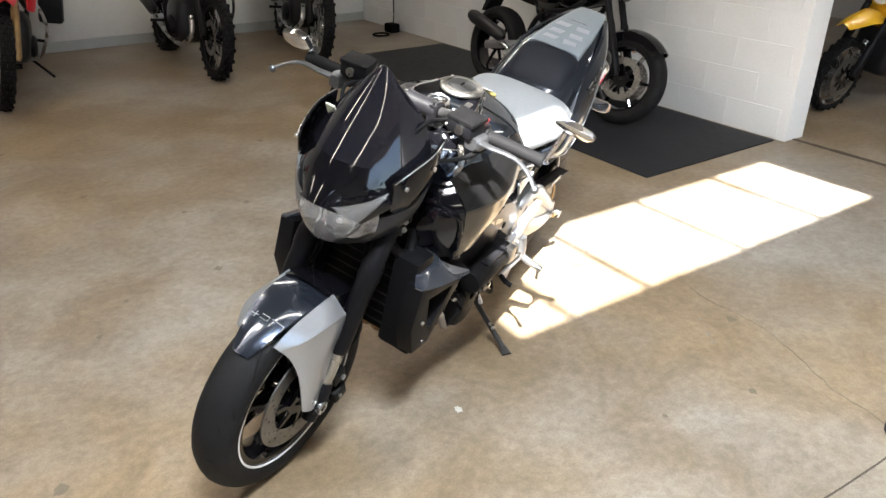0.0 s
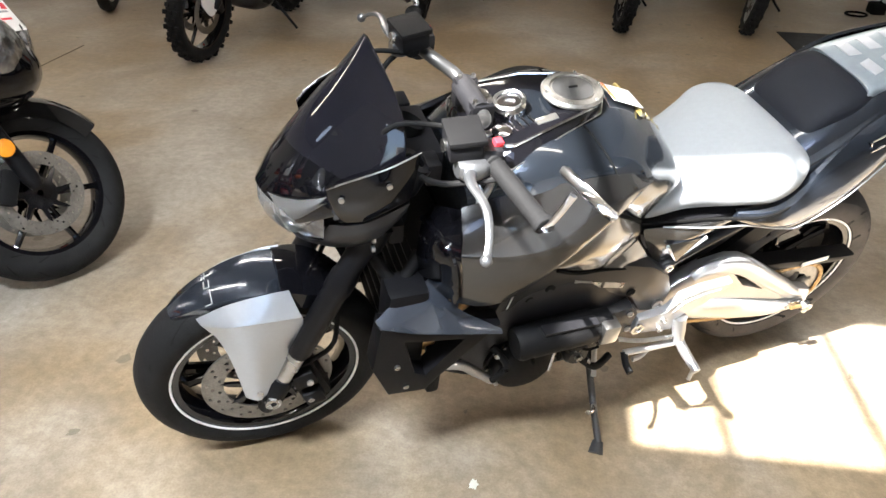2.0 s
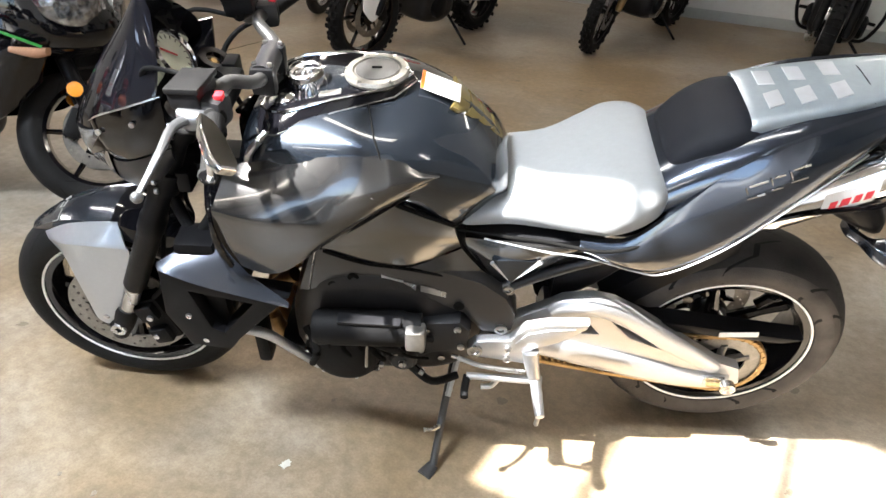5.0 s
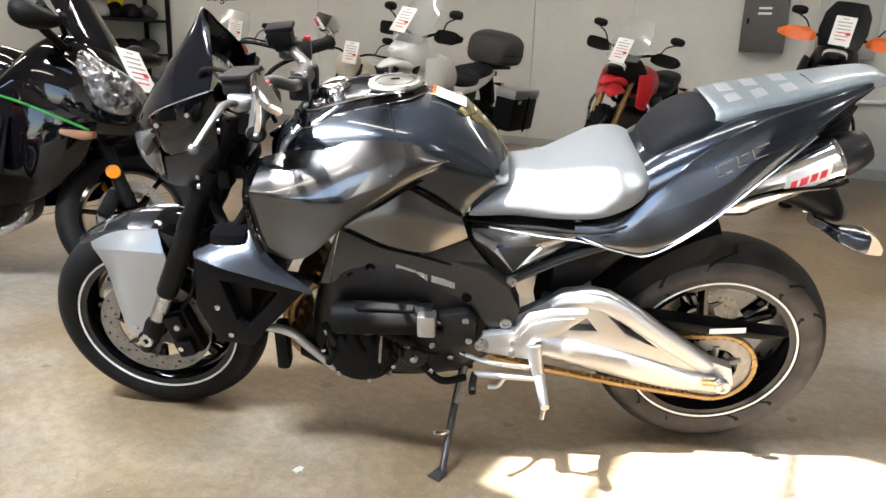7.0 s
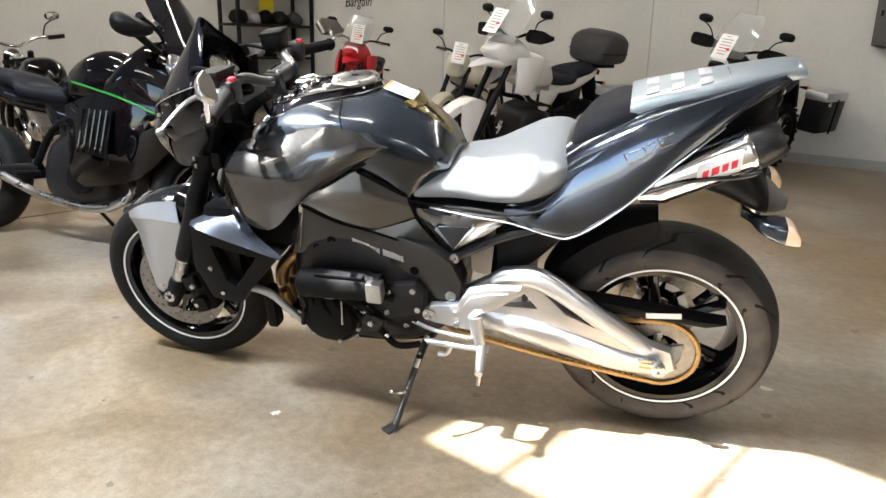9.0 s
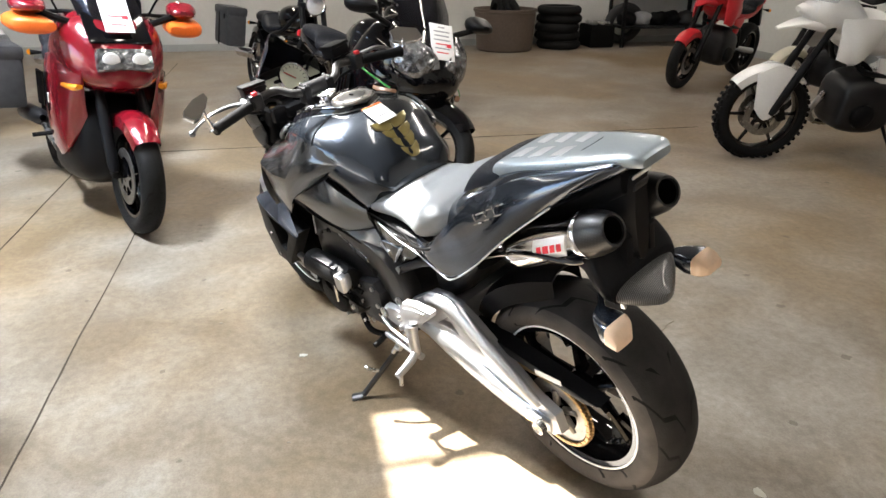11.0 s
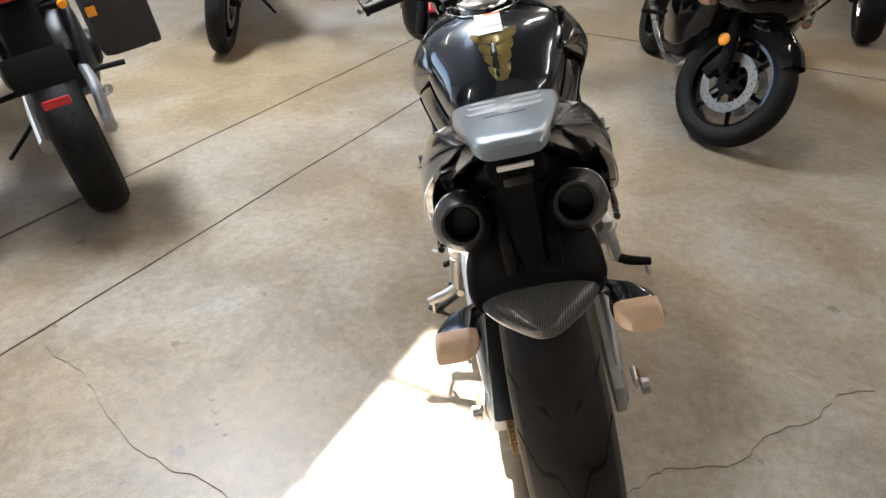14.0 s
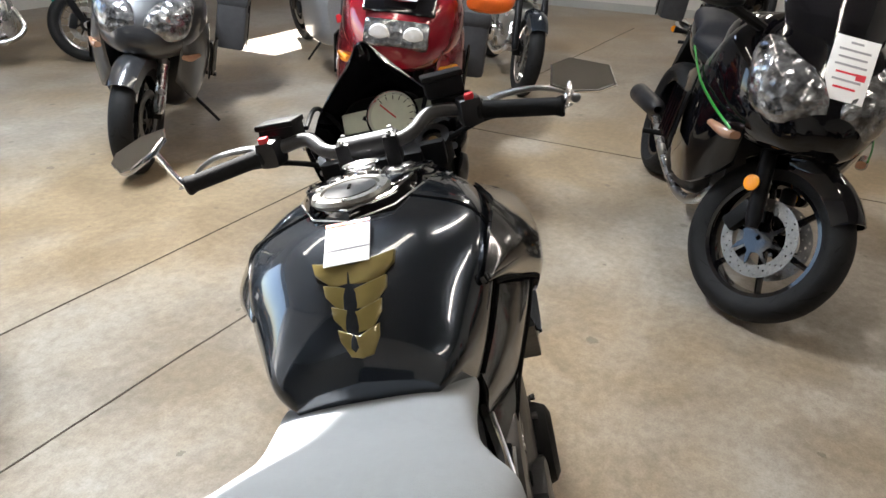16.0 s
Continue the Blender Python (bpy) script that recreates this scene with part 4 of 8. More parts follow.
# side shrouds, knee covers and frame covers
for s in (1, -1):
    aside = (0, -0.004 if s > 0 else -0.012, 0)
    upper = [Vector(p) for p in ((1.14, 0.165, 0.868), (1.06, 0.176, 0.893), (0.97, 0.19, 0.915), (0.88, 0.203, 0.933), (0.8, 0.195, 0.924), (0.718, 0.172, 0.882))]
    crease = [Vector(p) for p in ((1.16, 0.242, 0.812), (1.075, 0.262, 0.809), (0.99, 0.268, 0.811), (0.912, 0.264, 0.82), (0.815, 0.235, 0.858), (0.716, 0.176, 0.879))]
    lower = [Vector(p) for p in ((1.132, 0.225, 0.65), (1.085, 0.232, 0.638), (1.03, 0.243, 0.66), (0.945, 0.254, 0.744), (0.82, 0.212, 0.82), (0.714, 0.168, 0.872))]
    blend = [(upper, crease, f, g) for f, g in ((0, 0), (0.5, 0.009), (0.9, 0.003))] + [(crease, lower, f, g) for f, g in ((0.02, 0), (0.12, 0.002), (0.55, 0.006), (1, 0))]
    shroud = surf([[p.lerp(q, f) + Vector((0, g, 0)) for p, q in zip(one, two)] for one, two, f, g in blend], s, 0.01, 40, 4)
    bmesh.ops.translate(shroud, vec=aside, verts=shroud.verts)
    sh = part("side_shroud", shroud, SHROUD, B, "satin gunmetal tank side shroud", sharp=50)
    part("shroud_bolt", lathe([(0, 0), (0.006, 0), (0.006, 0.005 * s), (0, 0.005 * s)], 12, center=(0.845, 0.233 * s, 0.862)), STEEL, sh)
    front = surf([[(1.14, 0.165, 0.866), (1.154, 0.212, 0.833), (1.16, 0.24, 0.795), (1.15, 0.24, 0.72), (1.132, 0.222, 0.65)],
                  [(1.165, 0.13, 0.85), (1.185, 0.16, 0.82), (1.195, 0.185, 0.78), (1.19, 0.185, 0.71), (1.175, 0.17, 0.64)],
                  [(1.18, 0.1, 0.83), (1.2, 0.115, 0.8), (1.21, 0.13, 0.76), (1.21, 0.13, 0.7), (1.2, 0.125, 0.63)]], s, 0.008, 14, 5)
    part("intake_lip", front, GLOSS, sh, "gloss black intake mouth")
    part("intake_rib", tube([(1.2, 0.115 * s, 0.815), (1.185, 0.17 * s, 0.815), (1.168, 0.225 * s, 0.79), (1.162, 0.238 * s, 0.72), (1.15, 0.226 * s, 0.655)], 0.008, 8), GLOSS, sh)
    knee = surf([[(0.947, 0.25, 0.744), (0.875, 0.226, 0.785), (0.797, 0.191, 0.816), (0.74, 0.171, 0.776), (0.686, 0.15, 0.736)],
                 [(0.945, 0.25, 0.74), (0.872, 0.236, 0.74), (0.793, 0.212, 0.74), (0.732, 0.185, 0.724), (0.677, 0.155, 0.705)],
                 [(0.94, 0.246, 0.732), (0.868, 0.224, 0.686), (0.785, 0.199, 0.652), (0.722, 0.172, 0.66), (0.668, 0.147, 0.674)]], s, 0.01, 22, 7)
    part("knee_cover", knee, KNEE, B, "gunmetal knee cover", sharp=50)
    lowc = surf([[(0.78, 0.197, 0.646), (0.722, 0.172, 0.655), (0.666, 0.148, 0.668)],
                 [(0.73, 0.19, 0.63), (0.69, 0.175, 0.628), (0.628, 0.15, 0.618)],
                 [(0.7, 0.182, 0.618), (0.648, 0.168, 0.597), (0.578, 0.142, 0.556)]], s, 0.01, 14, 6)
    part("lower_side_cover", lowc, KNEE, B, "gunmetal lower side cover", sharp=50)
    part("cover_gap", tube([(0.8, 0.196 * s, 0.819), (0.74, 0.177 * s, 0.778), (0.686, 0.152 * s, 0.736)], 0.0045, 6), DARK, B)
    part("cover_gap", tube([(0.943, 0.252 * s, 0.736), (0.868, 0.227 * s, 0.684), (0.785, 0.202 * s, 0.65), (0.7, 0.183 * s, 0.616), (0.578, 0.143 * s, 0.554)], 0.0035, 6), DARK, B)
    part("cover_gap", tube([(0.95, 0.252 * s + aside[1], 0.738), (0.82, 0.211 * s + aside[1], 0.816), (0.75, 0.185 * s + aside[1], 0.853)], 0.0035, 6), DARK, B)
    part("cover_gap", tube([(0.69, 0.149 * s, 0.734), (0.674, 0.148 * s, 0.705), (0.662, 0.146 * s, 0.668), (0.62, 0.144 * s, 0.612), (0.568, 0.138 * s, 0.55)], 0.004, 6), DARK, B)
    fr = plate([(0.972, 0.702), (0.88, 0.668), (0.79, 0.644), (0.7, 0.63), (0.62, 0.605), (0.56, 0.56), (0.532, 0.5), (0.538, 0.452), (0.57, 0.43), (0.61, 0.44), (0.655, 0.5), (0.72, 0.53), (0.86, 0.545), (1.03, 0.545), (1.0, 0.64)], 0.12, 0.188, (), 0.018, flip=s)
    fc = part("frame_cover", fr, FRAMEP, B, "satin dark frame cover")
    for x, z in ((0.945, 0.575), (0.9, 0.602), (0.665, 0.53)):
        part("plug", lathe([(0, 0.001 * s), (0.012, 0.001 * s), (0.013, 0.003 * s), (0.009, 0.004 * s), (0, 0.002 * s)], 16, center=(x, 0.188 * s, z)), DARK, fc)
    part("frame_seam", tube([(0.972, 0.186 * s, 0.7), (0.985, 0.19 * s, 0.64), (1.0, 0.19 * s, 0.56)], 0.002, 6), STEEL, fc)
    for x0, x1, z0, z1 in ((0.838, 0.762, 0.615, 0.59), (0.752, 0.695, 0.588, 0.572)):
        part("badge_bar", plate([(x0, z0), (x1, z1), (x1, z1 - 0.018), (x0, z0 - 0.018)], 0.186, 0.1895, (), 0, flip=s), STEEL, fc, "worn silver lettering, unreadable")
    # triangular seat-side cover and subframe tube
    cov = surf([[(0.66, 0.147, 0.7), (0.6, 0.158, 0.706), (0.52, 0.172, 0.711), (0.44, 0.165, 0.704), (0.4, 0.158, 0.7)],
                [(0.652, 0.15, 0.672), (0.6, 0.168, 0.668), (0.53, 0.178, 0.677), (0.45, 0.168, 0.692), (0.405, 0.158, 0.695)],
                [(0.615, 0.146, 0.612), (0.585, 0.154, 0.6), (0.54, 0.158, 0.612), (0.47, 0.158, 0.658), (0.41, 0.155, 0.69)],
                [(0.572, 0.138, 0.553), (0.565, 0.142, 0.558), (0.535, 0.148, 0.585), (0.47, 0.152, 0.64), (0.415, 0.152, 0.684)]], s, 0.01, 18, 5)
    cv = part("side_cover", cov, KNEE, B, "gunmetal triangular side cover", sharp=50)
    # raised darker wedge, its colour giving the shade of a vee recess
    part("vee_wedge", plate([(0.6, 0.668), (0.505, 0.672), (0.555, 0.6)], 0.16, 0.1795, (), 0.004, flip=s), GUNMETAL, cv, "glossy dark vee wedge in place of a shaded recess")
    part("recess_rib", tube([(0.6, 0.178 * s, 0.66), (0.556, 0.172 * s, 0.604), (0.495, 0.179 * s, 0.672)], 0.005, 8, smooth=False), SILVER, cv)
    sub = tube([(0.565, 0.152 * s, 0.56), (0.44, 0.15 * s, 0.63), (0.3, 0.14 * s, 0.685), (0.1, 0.12 * s, 0.78)], 0.013, 12)
    sb = part("subframe_tube", sub, COWLGREY, B)
    part("bolt", lathe([(0, 0), (0.013, 0), (0.013, 0.008 * s), (0.006, 0.008 * s), (0.005, 0.004 * s), (0, 0.004 * s)], 16, center=(0.556, 0.163 * s, 0.567)), STEEL, sb)

# seat, hump and tail
seat = part("rider_seat", hull([(0.69, 0.13, 0.728, 0.745), (0.66, 0.145, 0.718, 0.765), (0.62, 0.146, 0.715, 0.788), (0.56, 0.144, 0.715, 0.806), (0.49, 0.152, 0.712, 0.82), (0.42, 0.178, 0.72, 0.85), (0.36, 0.203, 0.738, 0.873),
                                (0.3, 0.19, 0.765, 0.88), (0.26, 0.15, 0.79, 0.865), (0.245, 0.1, 0.81, 0.845)], 40, 3.0), VINYL, B, "light grey textured rider seat")
part("seat_base", hull([(0.66, 0.13, 0.66, 0.722), (0.6, 0.148, 0.64, 0.722), (0.45, 0.155, 0.66, 0.722), (0.34, 0.15, 0.68, 0.74)], 20, 4), MATTE, seat, "black seat pan")
part("seat_piping", tube([(0.68, 0.145, 0.722), (0.58, 0.152, 0.714), (0.48, 0.165, 0.715), (0.38, 0.2, 0.73), (0.3, 0.196, 0.755), (0.245, 0.155, 0.8)], 0.004, 8), DARK, seat)
tail_core = part("tail_body", hull([(0.42, 0.13, 0.69, 0.74), (0.33, 0.16, 0.69, 0.83), (0.25, 0.165, 0.7, 0.9), (0.16, 0.165, 0.76, 0.955), (0.05, 0.15, 0.85, 1.005), (-0.08, 0.11, 0.94, 1.035), (-0.18, 0.075, 1.01, 1.06), (-0.228, 0.05, 1.05, 1.074)], 32, 3.0), NAVY, B, "blue-black tail unit")
part("seat_hump", hull([(0.268, 0.08, 0.85, 0.885), (0.255, 0.105, 0.83, 0.91), (0.215, 0.114, 0.84, 0.958), (0.16, 0.118, 0.88, 0.986), (0.11, 0.104, 0.93, 0.99), (0.098, 0.08, 0.95, 0.985)], 32, 3.2), PADVINYL, tail_core, "padded black seat hump")
cover = part("seat_cover", hull([(0.128, 0.098, 0.95, 0.992), (0.12, 0.104, 0.952, 1.0), (0.0, 0.096, 0.985, 1.03), (-0.11, 0.08, 1.02, 1.055), (-0.195, 0.064, 1.04, 1.074), (-0.232, 0.055, 1.045, 1.076), (-0.246, 0.045, 1.046, 1.066)], 32, 4.0), COVER, tail_core, "pale silver pillion seat cover")
for i, x in enumerate((0.068, 0.012, -0.05)):
    z = 1.0105 + (0.075 - x) * 0.235
    for s in (1, -1):
        rib = plate([(0, 0.01), (0.03, 0.018), (0.03, 0.07), (0.0, 0.062)], 0, 0.0025, (), 0.001)
        bmesh.ops.transform(rib, matrix=Matrix(((1, 0, 0, x), (0, 0, s, 0), (0.0, 1, 0, z), (0, 0, 0, 1))), verts=rib.verts)
        bmesh.ops.rotate(rib, cent=(x, 0, z), matrix=pose(0, 0, 0, 0, 13, 0).to_3x3(), verts=rib.verts)
        part("raised_vee", rib, VEE, cover, "raised pale grip rib")
part("cover_seam", tube([(-0.082, 0.084, 1.036), (-0.085, 0.04, 1.0475), (-0.086, 0.0, 1.0485), (-0.085, -0.04, 1.0475), (-0.082, -0.084, 1.036)], 0.0016, 6), DARK, cover)
PANEL_UP = [(0.42, 0.165, 0.725), (0.33, 0.19, 0.755), (0.25, 0.18, 0.83), (0.16, 0.155, 0.915), (0.05, 0.145, 0.985), (-0.08, 0.115, 1.03), (-0.2, 0.075, 1.062)]
PANEL_LOW = [(0.42, 0.165, 0.7), (0.34, 0.19, 0.682), (0.25, 0.2, 0.683), (0.14, 0.2, 0.762), (0.03, 0.18, 0.87), (-0.08, 0.14, 0.965), (-0.19, 0.08, 1.05)]
for s in (1, -1):
    side = patch(PANEL_UP, PANEL_LOW, 0.016, 0.012, 26, 8, s)
    sp = part("tail_panel", side, NAVY, tail_core, "blue-black tail side panel")
    part("panel_edge", tube([(0.62, 0.16 * s, 0.712), (0.5, 0.182 * s, 0.706), (0.4, 0.19 * s, 0.7), (0.3, 0.2 * s, 0.68), (0.24, 0.205 * s, 0.684), (0.14, 0.204 * s, 0.76), (0.03, 0.184 * s, 0.868), (-0.08, 0.143 * s, 0.962)], 0.0022, 8), SILVER, sp, "bright panel edging")
    # outlined badge on the panel, as plain strokes
    def on_panel(x, z):
        f = min((k / 100 for k in range(101)), key=lambda g: abs(curve_at(PANEL_UP, g).x + curve_at(PANEL_LOW, g).x - 2 * x))
        a, b = curve_at(PANEL_UP, f), curve_at(PANEL_LOW, f)
        v = min(max((a.z - z) / max(a.z - b.z, 0.01), 0), 1)
        return (a.y + (b.y - a.y) * v + 0.016 * math.sin(math.pi * v) ** 0.8 + 0.002) * s

    for k, (x, w) in enumerate(((0.13, 0.034), (0.09, 0.02), (0.06, 0.03))):
        z = 0.875 + (0.13 - x) * 0.6
        for dz in (0, 0.022):
            x1, z1 = x - w / 2, z + dz + w * 0.25
            part("badge_stroke", box((x1, on_panel(x1, z1), z1), (w, 0.003, 0.003), 0, pose(0, 0, 0, 0, 28, 0)), STEEL, sp)
        part("badge_stroke", box((x, on_panel(x, z + 0.012), z + 0.012), (0.003, 0.003, 0.024), 0, pose(0, 0, 0, 0, 28, 0)), STEEL, sp)

# silencers under the tail, tail lamp, indicators
for s in (1, -1):
    p, q = Vector((0.1, 0.115 * s, 0.782)), Vector((-0.212, 0.092 * s + 0.009, 0.93))
    sil = part("silencer", rod(p, q, [(0.034, 0), (0.048, 0.1), (0.053, 0.14), (0.0545, 0.17), (0.0525, 0.19), (0.0525, 0.76), (0.0545, 0.77), (0.0545, 0.8), (0.052, 0.81)], 36), CHROME, B, "bright round silencer")
    part("end_cap", rod(p, q, [(0.0515, 0.8), (0.05, 0.86), (0.044, 0.94), (0.0375, 0.985), (0.0345, 1.0), (0.029, 1.0), (0.0275, 0.9), (0.0275, 0.7), (0.0, 0.7)], 36), CARBON, sil, "carbon-weave end cap")
    part("bore", rod(p, q, [(0.027, 0.985), (0.027, 0.6), (0, 0.6)], 24), DARK, sil)
    badge = bmesh.new()
    rings = []
    for f in (0.42, 0.72):
        o = p.lerp(q, f)
        rings.append([o + Vector((0, math.cos(radians(t)) * 0.054 * s, math.sin(radians(t)) * 0.054)) for t in range(-30, 31, 10)] + [o + Vector((0, math.cos(radians(t)) * 0.0515 * s, math.sin(radians(t)) * 0.0515)) for t in range(30, -31, -10)])
    skin(badge, rings)
    bp = part("maker_plate", badge, WHITE, sil, "white plate with red bars, unreadable")
    for f0, f1 in ((0.46, 0.5), (0.52, 0.57), (0.59, 0.63), (0.65, 0.69)):
        bar_bm = bmesh.new()
        rings = []
        for f in (f0, f1):
            o = p.lerp(q, f)
            rings.append([o + Vector((0, math.cos(radians(t)) * 0.055 * s, math.sin(radians(t)) * 0.055)) for t in range(-10, 11, 5)] + [o + Vector((0, math.cos(radians(t)) * 0.053 * s, math.sin(radians(t)) * 0.053)) for t in range(10, -11, -5)])
        skin(bar_bm, rings)
        part("plate_bar", bar_bm, REDINK, bp)
    part("silencer_shield", tube([(0.16, 0.16 * s, 0.76), (0.0, 0.165 * s, 0.83), (-0.13, 0.155 * s, 0.85), (-0.17, 0.15 * s, 0.865)], 0.006, 8), GLOSS, sil)
    arm = part("indicator", hull([(-0.15, 0.02, 0.72, 0.745, 0.08 * s), (-0.17, 0.014, 0.718, 0.742, 0.11 * s), (-0.19, 0.024, 0.71, 0.742, 0.14 * s), (-0.225, 0.037, 0.698, 0.745, 0.15 * s), (-0.245, 0.037, 0.698, 0.745, 0.154 * s)], 24, 4.5), NAVY, B, "dark rear indicator with a pale lens")
    part("lens", hull([(-0.243, 0.038, 0.697, 0.746, 0.154 * s), (-0.26, 0.035, 0.696, 0.738, 0.158 * s), (-0.274, 0.027, 0.698, 0.72, 0.166 * s)], 24, 5.0), PEACH, arm, "pale peach lens")
tailu = part("undertail", hull([(0.12, 0.1, 0.8, 0.9), (0.0, 0.09, 0.86, 0.96), (-0.1, 0.06, 0.9, 1.0), (-0.19, 0.045, 0.97, 1.05)], 24, 4), MATTE, B, "black undertail between the silencers")
part("tail_brace", hull([(-0.05, 0.06, 0.88, 0.99), (-0.12, 0.055, 0.84, 1.0), (-0.18, 0.036, 0.8, 1.02), (-0.205, 0.022, 0.8, 1.02)], 24, 2.4), MATTE, tailu)
part("maker_name_bar", box((-0.208, 0.0, 1.012), (0.004, 0.058, 0.011), 0.002, pose(0, 0, 0, 0, -20, 0)), WHITE, tailu, "pale maker's name as a plain bar")
part("tail_grille", box((-0.205, 0.0, 0.985), (0.006, 0.045, 0.02), 0.003, pose(0, 0, 0, 0, -20, 0)), COWLGREY, tailu)
holder = part("plate_holder", hull([(-0.02, 0.085, 0.77, 0.9), (-0.1, 0.094, 0.75, 0.9), (-0.15, 0.116, 0.735, 0.87), (-0.185, 0.122, 0.725, 0.826), (-0.205, 0.112, 0.722, 0.798)], 28, 2.6), MATTE, B, "black rear tray")
for s in (1, -1):
    part("tray_wing", plate([(-0.12, 0.76), (-0.2, 0.78), (-0.2, 0.87), (-0.15, 0.92), (-0.1, 0.9)], 0.03, 0.05, (), 0.006, flip=s), MATTE, holder)
part("tail_lamp", hull([(-0.15, 0.095, 0.738, 0.79), (-0.19, 0.108, 0.728, 0.785), (-0.225, 0.084, 0.716, 0.768), (-0.26, 0.03, 0.708, 0.74), (-0.268, 0.008, 0.716, 0.735)], 32, 2.5), RIBLENS, holder, "smoked ribbed tail lamp")
part("lamp_hood", hull([(-0.13, 0.1, 0.775, 0.825), (-0.165, 0.11, 0.772, 0.806), (-0.188, 0.1, 0.768, 0.79)], 28, 3.0), GLOSS, holder, "gloss black hood over the lamp")
for i in range(6):
    part("bracket_tab", box((-0.2 + 0.01 * (i % 2), -0.06 + i * 0.024, 0.705), (0.012, 0.008, 0.02), 0.002), STEEL if i % 2 else MATTE, holder)

# rear hugger and inner guard
part("hugger", arc_sheet((0, 0.316), 0.352, 26, 84, [(-0.1, -0.05), (-0.095, 0), (-0.05, 0.016), (0, 0.02), (0.05, 0.016), (0.095, 0), (0.1, -0.05)]), MATTE, B, "satin black rear hugger")
part("inner_guard", hull([(0.45, 0.11, 0.45, 0.66), (0.36, 0.12, 0.52, 0.7), (0.25, 0.11, 0.64, 0.72)], 20, 4), MATTE, B)

# swingarm, chain, footrests
ARM = [(0.6, 0.43), (0.52, 0.475), (0.455, 0.516), (0.429, 0.536), (0.361, 0.548), (0.311, 0.538), (0.251, 0.505), (0.14, 0.428), (0.03, 0.352), (-0.029, 0.332), (-0.045, 0.276), (-0.012, 0.248), (0.097, 0.253), (0.297, 0.297), (0.448, 0.336), (0.56, 0.35), (0.62, 0.385)]
H1 = [(0.419, 0.428), (0.366, 0.47), (0.334, 0.43)]
H2 = [(0.303, 0.472), (0.273, 0.457), (0.217, 0.417), (0.183, 0.391), (0.254, 0.421)]
for s in (1, -1):
    holes = [H1, H2] if s > 0 else [H2]
    arm = part("swingarm", plate(ARM, *((0.132, 0.162) if s > 0 else (0.122, 0.146)), holes, 0.01, flip=s), ALU, B, "satin aluminium swingarm")
    ya = 0.158 if s > 0 else 0.143
    part("upper_beam", tube([(0.45, ya * s, 0.495), (0.42, ya * s, 0.515), (0.355, (ya + 0.004) * s, 0.524), (0.29, (ya + 0.005) * s, 0.505), (0.14, (ya + 0.004) * s, 0.405), (0.03, (ya - 0.002) * s, 0.326)], [0.012, 0.016, 0.017, 0.018, 0.017, 0.013], 14, flat=1.6), ALU, arm)
    part("lower_beam", tube([(0.5, (ya - 0.004) * s, 0.378), (0.38, (ya + 0.004) * s, 0.36), (0.24, (ya + 0.006) * s, 0.325), (0.1, (ya + 0.003) * s, 0.29), (-0.01, (ya - 0.004) * s, 0.283)], [0.014, 0.018, 0.018, 0.016, 0.015], 14, flat=2.1), ALU, arm)
    blk = part("chain_adjuster", box((0.03, 0.177 * s, 0.302), (0.05, 0.01, 0.03), 0.003), STEEL, arm, "steel chain adjuster block")
    part("adjuster_bolt", tube([(0.05, 0.19 * s, 0.302), (0.0, 0.19 * s, 0.302)], 0.006, 8), GOLD, arm)
    part("axle_nut", lathe([(0.0, 0.185 * s), (0.019, 0.185 * s), (0.019, 0.203 * s), (0.012, 0.205 * s), (0, 0.2 * s)], 12, center=(0.0, 0, 0.3)), STEEL, arm)
part("swingarm_bridge", box((0.42, 0, 0.42), (0.1, 0.28, 0.12), 0.03), ALU, B)
spr = lathe([(0.06, 0.112), (0.06, 0.118), (0.098, 0.118), (0.098, 0.112), (0.06, 0.112)], 44, center=(0, 0, 0.3))
for i in range(5):
    a = i * 2 * math.pi / 5
    tube([(math.cos(a) * 0.02, 0.115, 0.3 + math.sin(a) * 0.02), (math.cos(a + 0.2) * 0.07, 0.115, 0.3 + math.sin(a + 0.2) * 0.07)], 0.01, 8, bm=spr)
for i in range(42):
    a = i * 2 * math.pi / 42
    box((math.cos(a) * 0.1, 0.115, 0.3 + math.sin(a) * 0.1), (0.008, 0.005, 0.006), 0, pose(0, 0, 0, 0, -math.degrees(a), 0), bm=spr)
part("sprocket", spr, DISC, B, "steel rear sprocket")


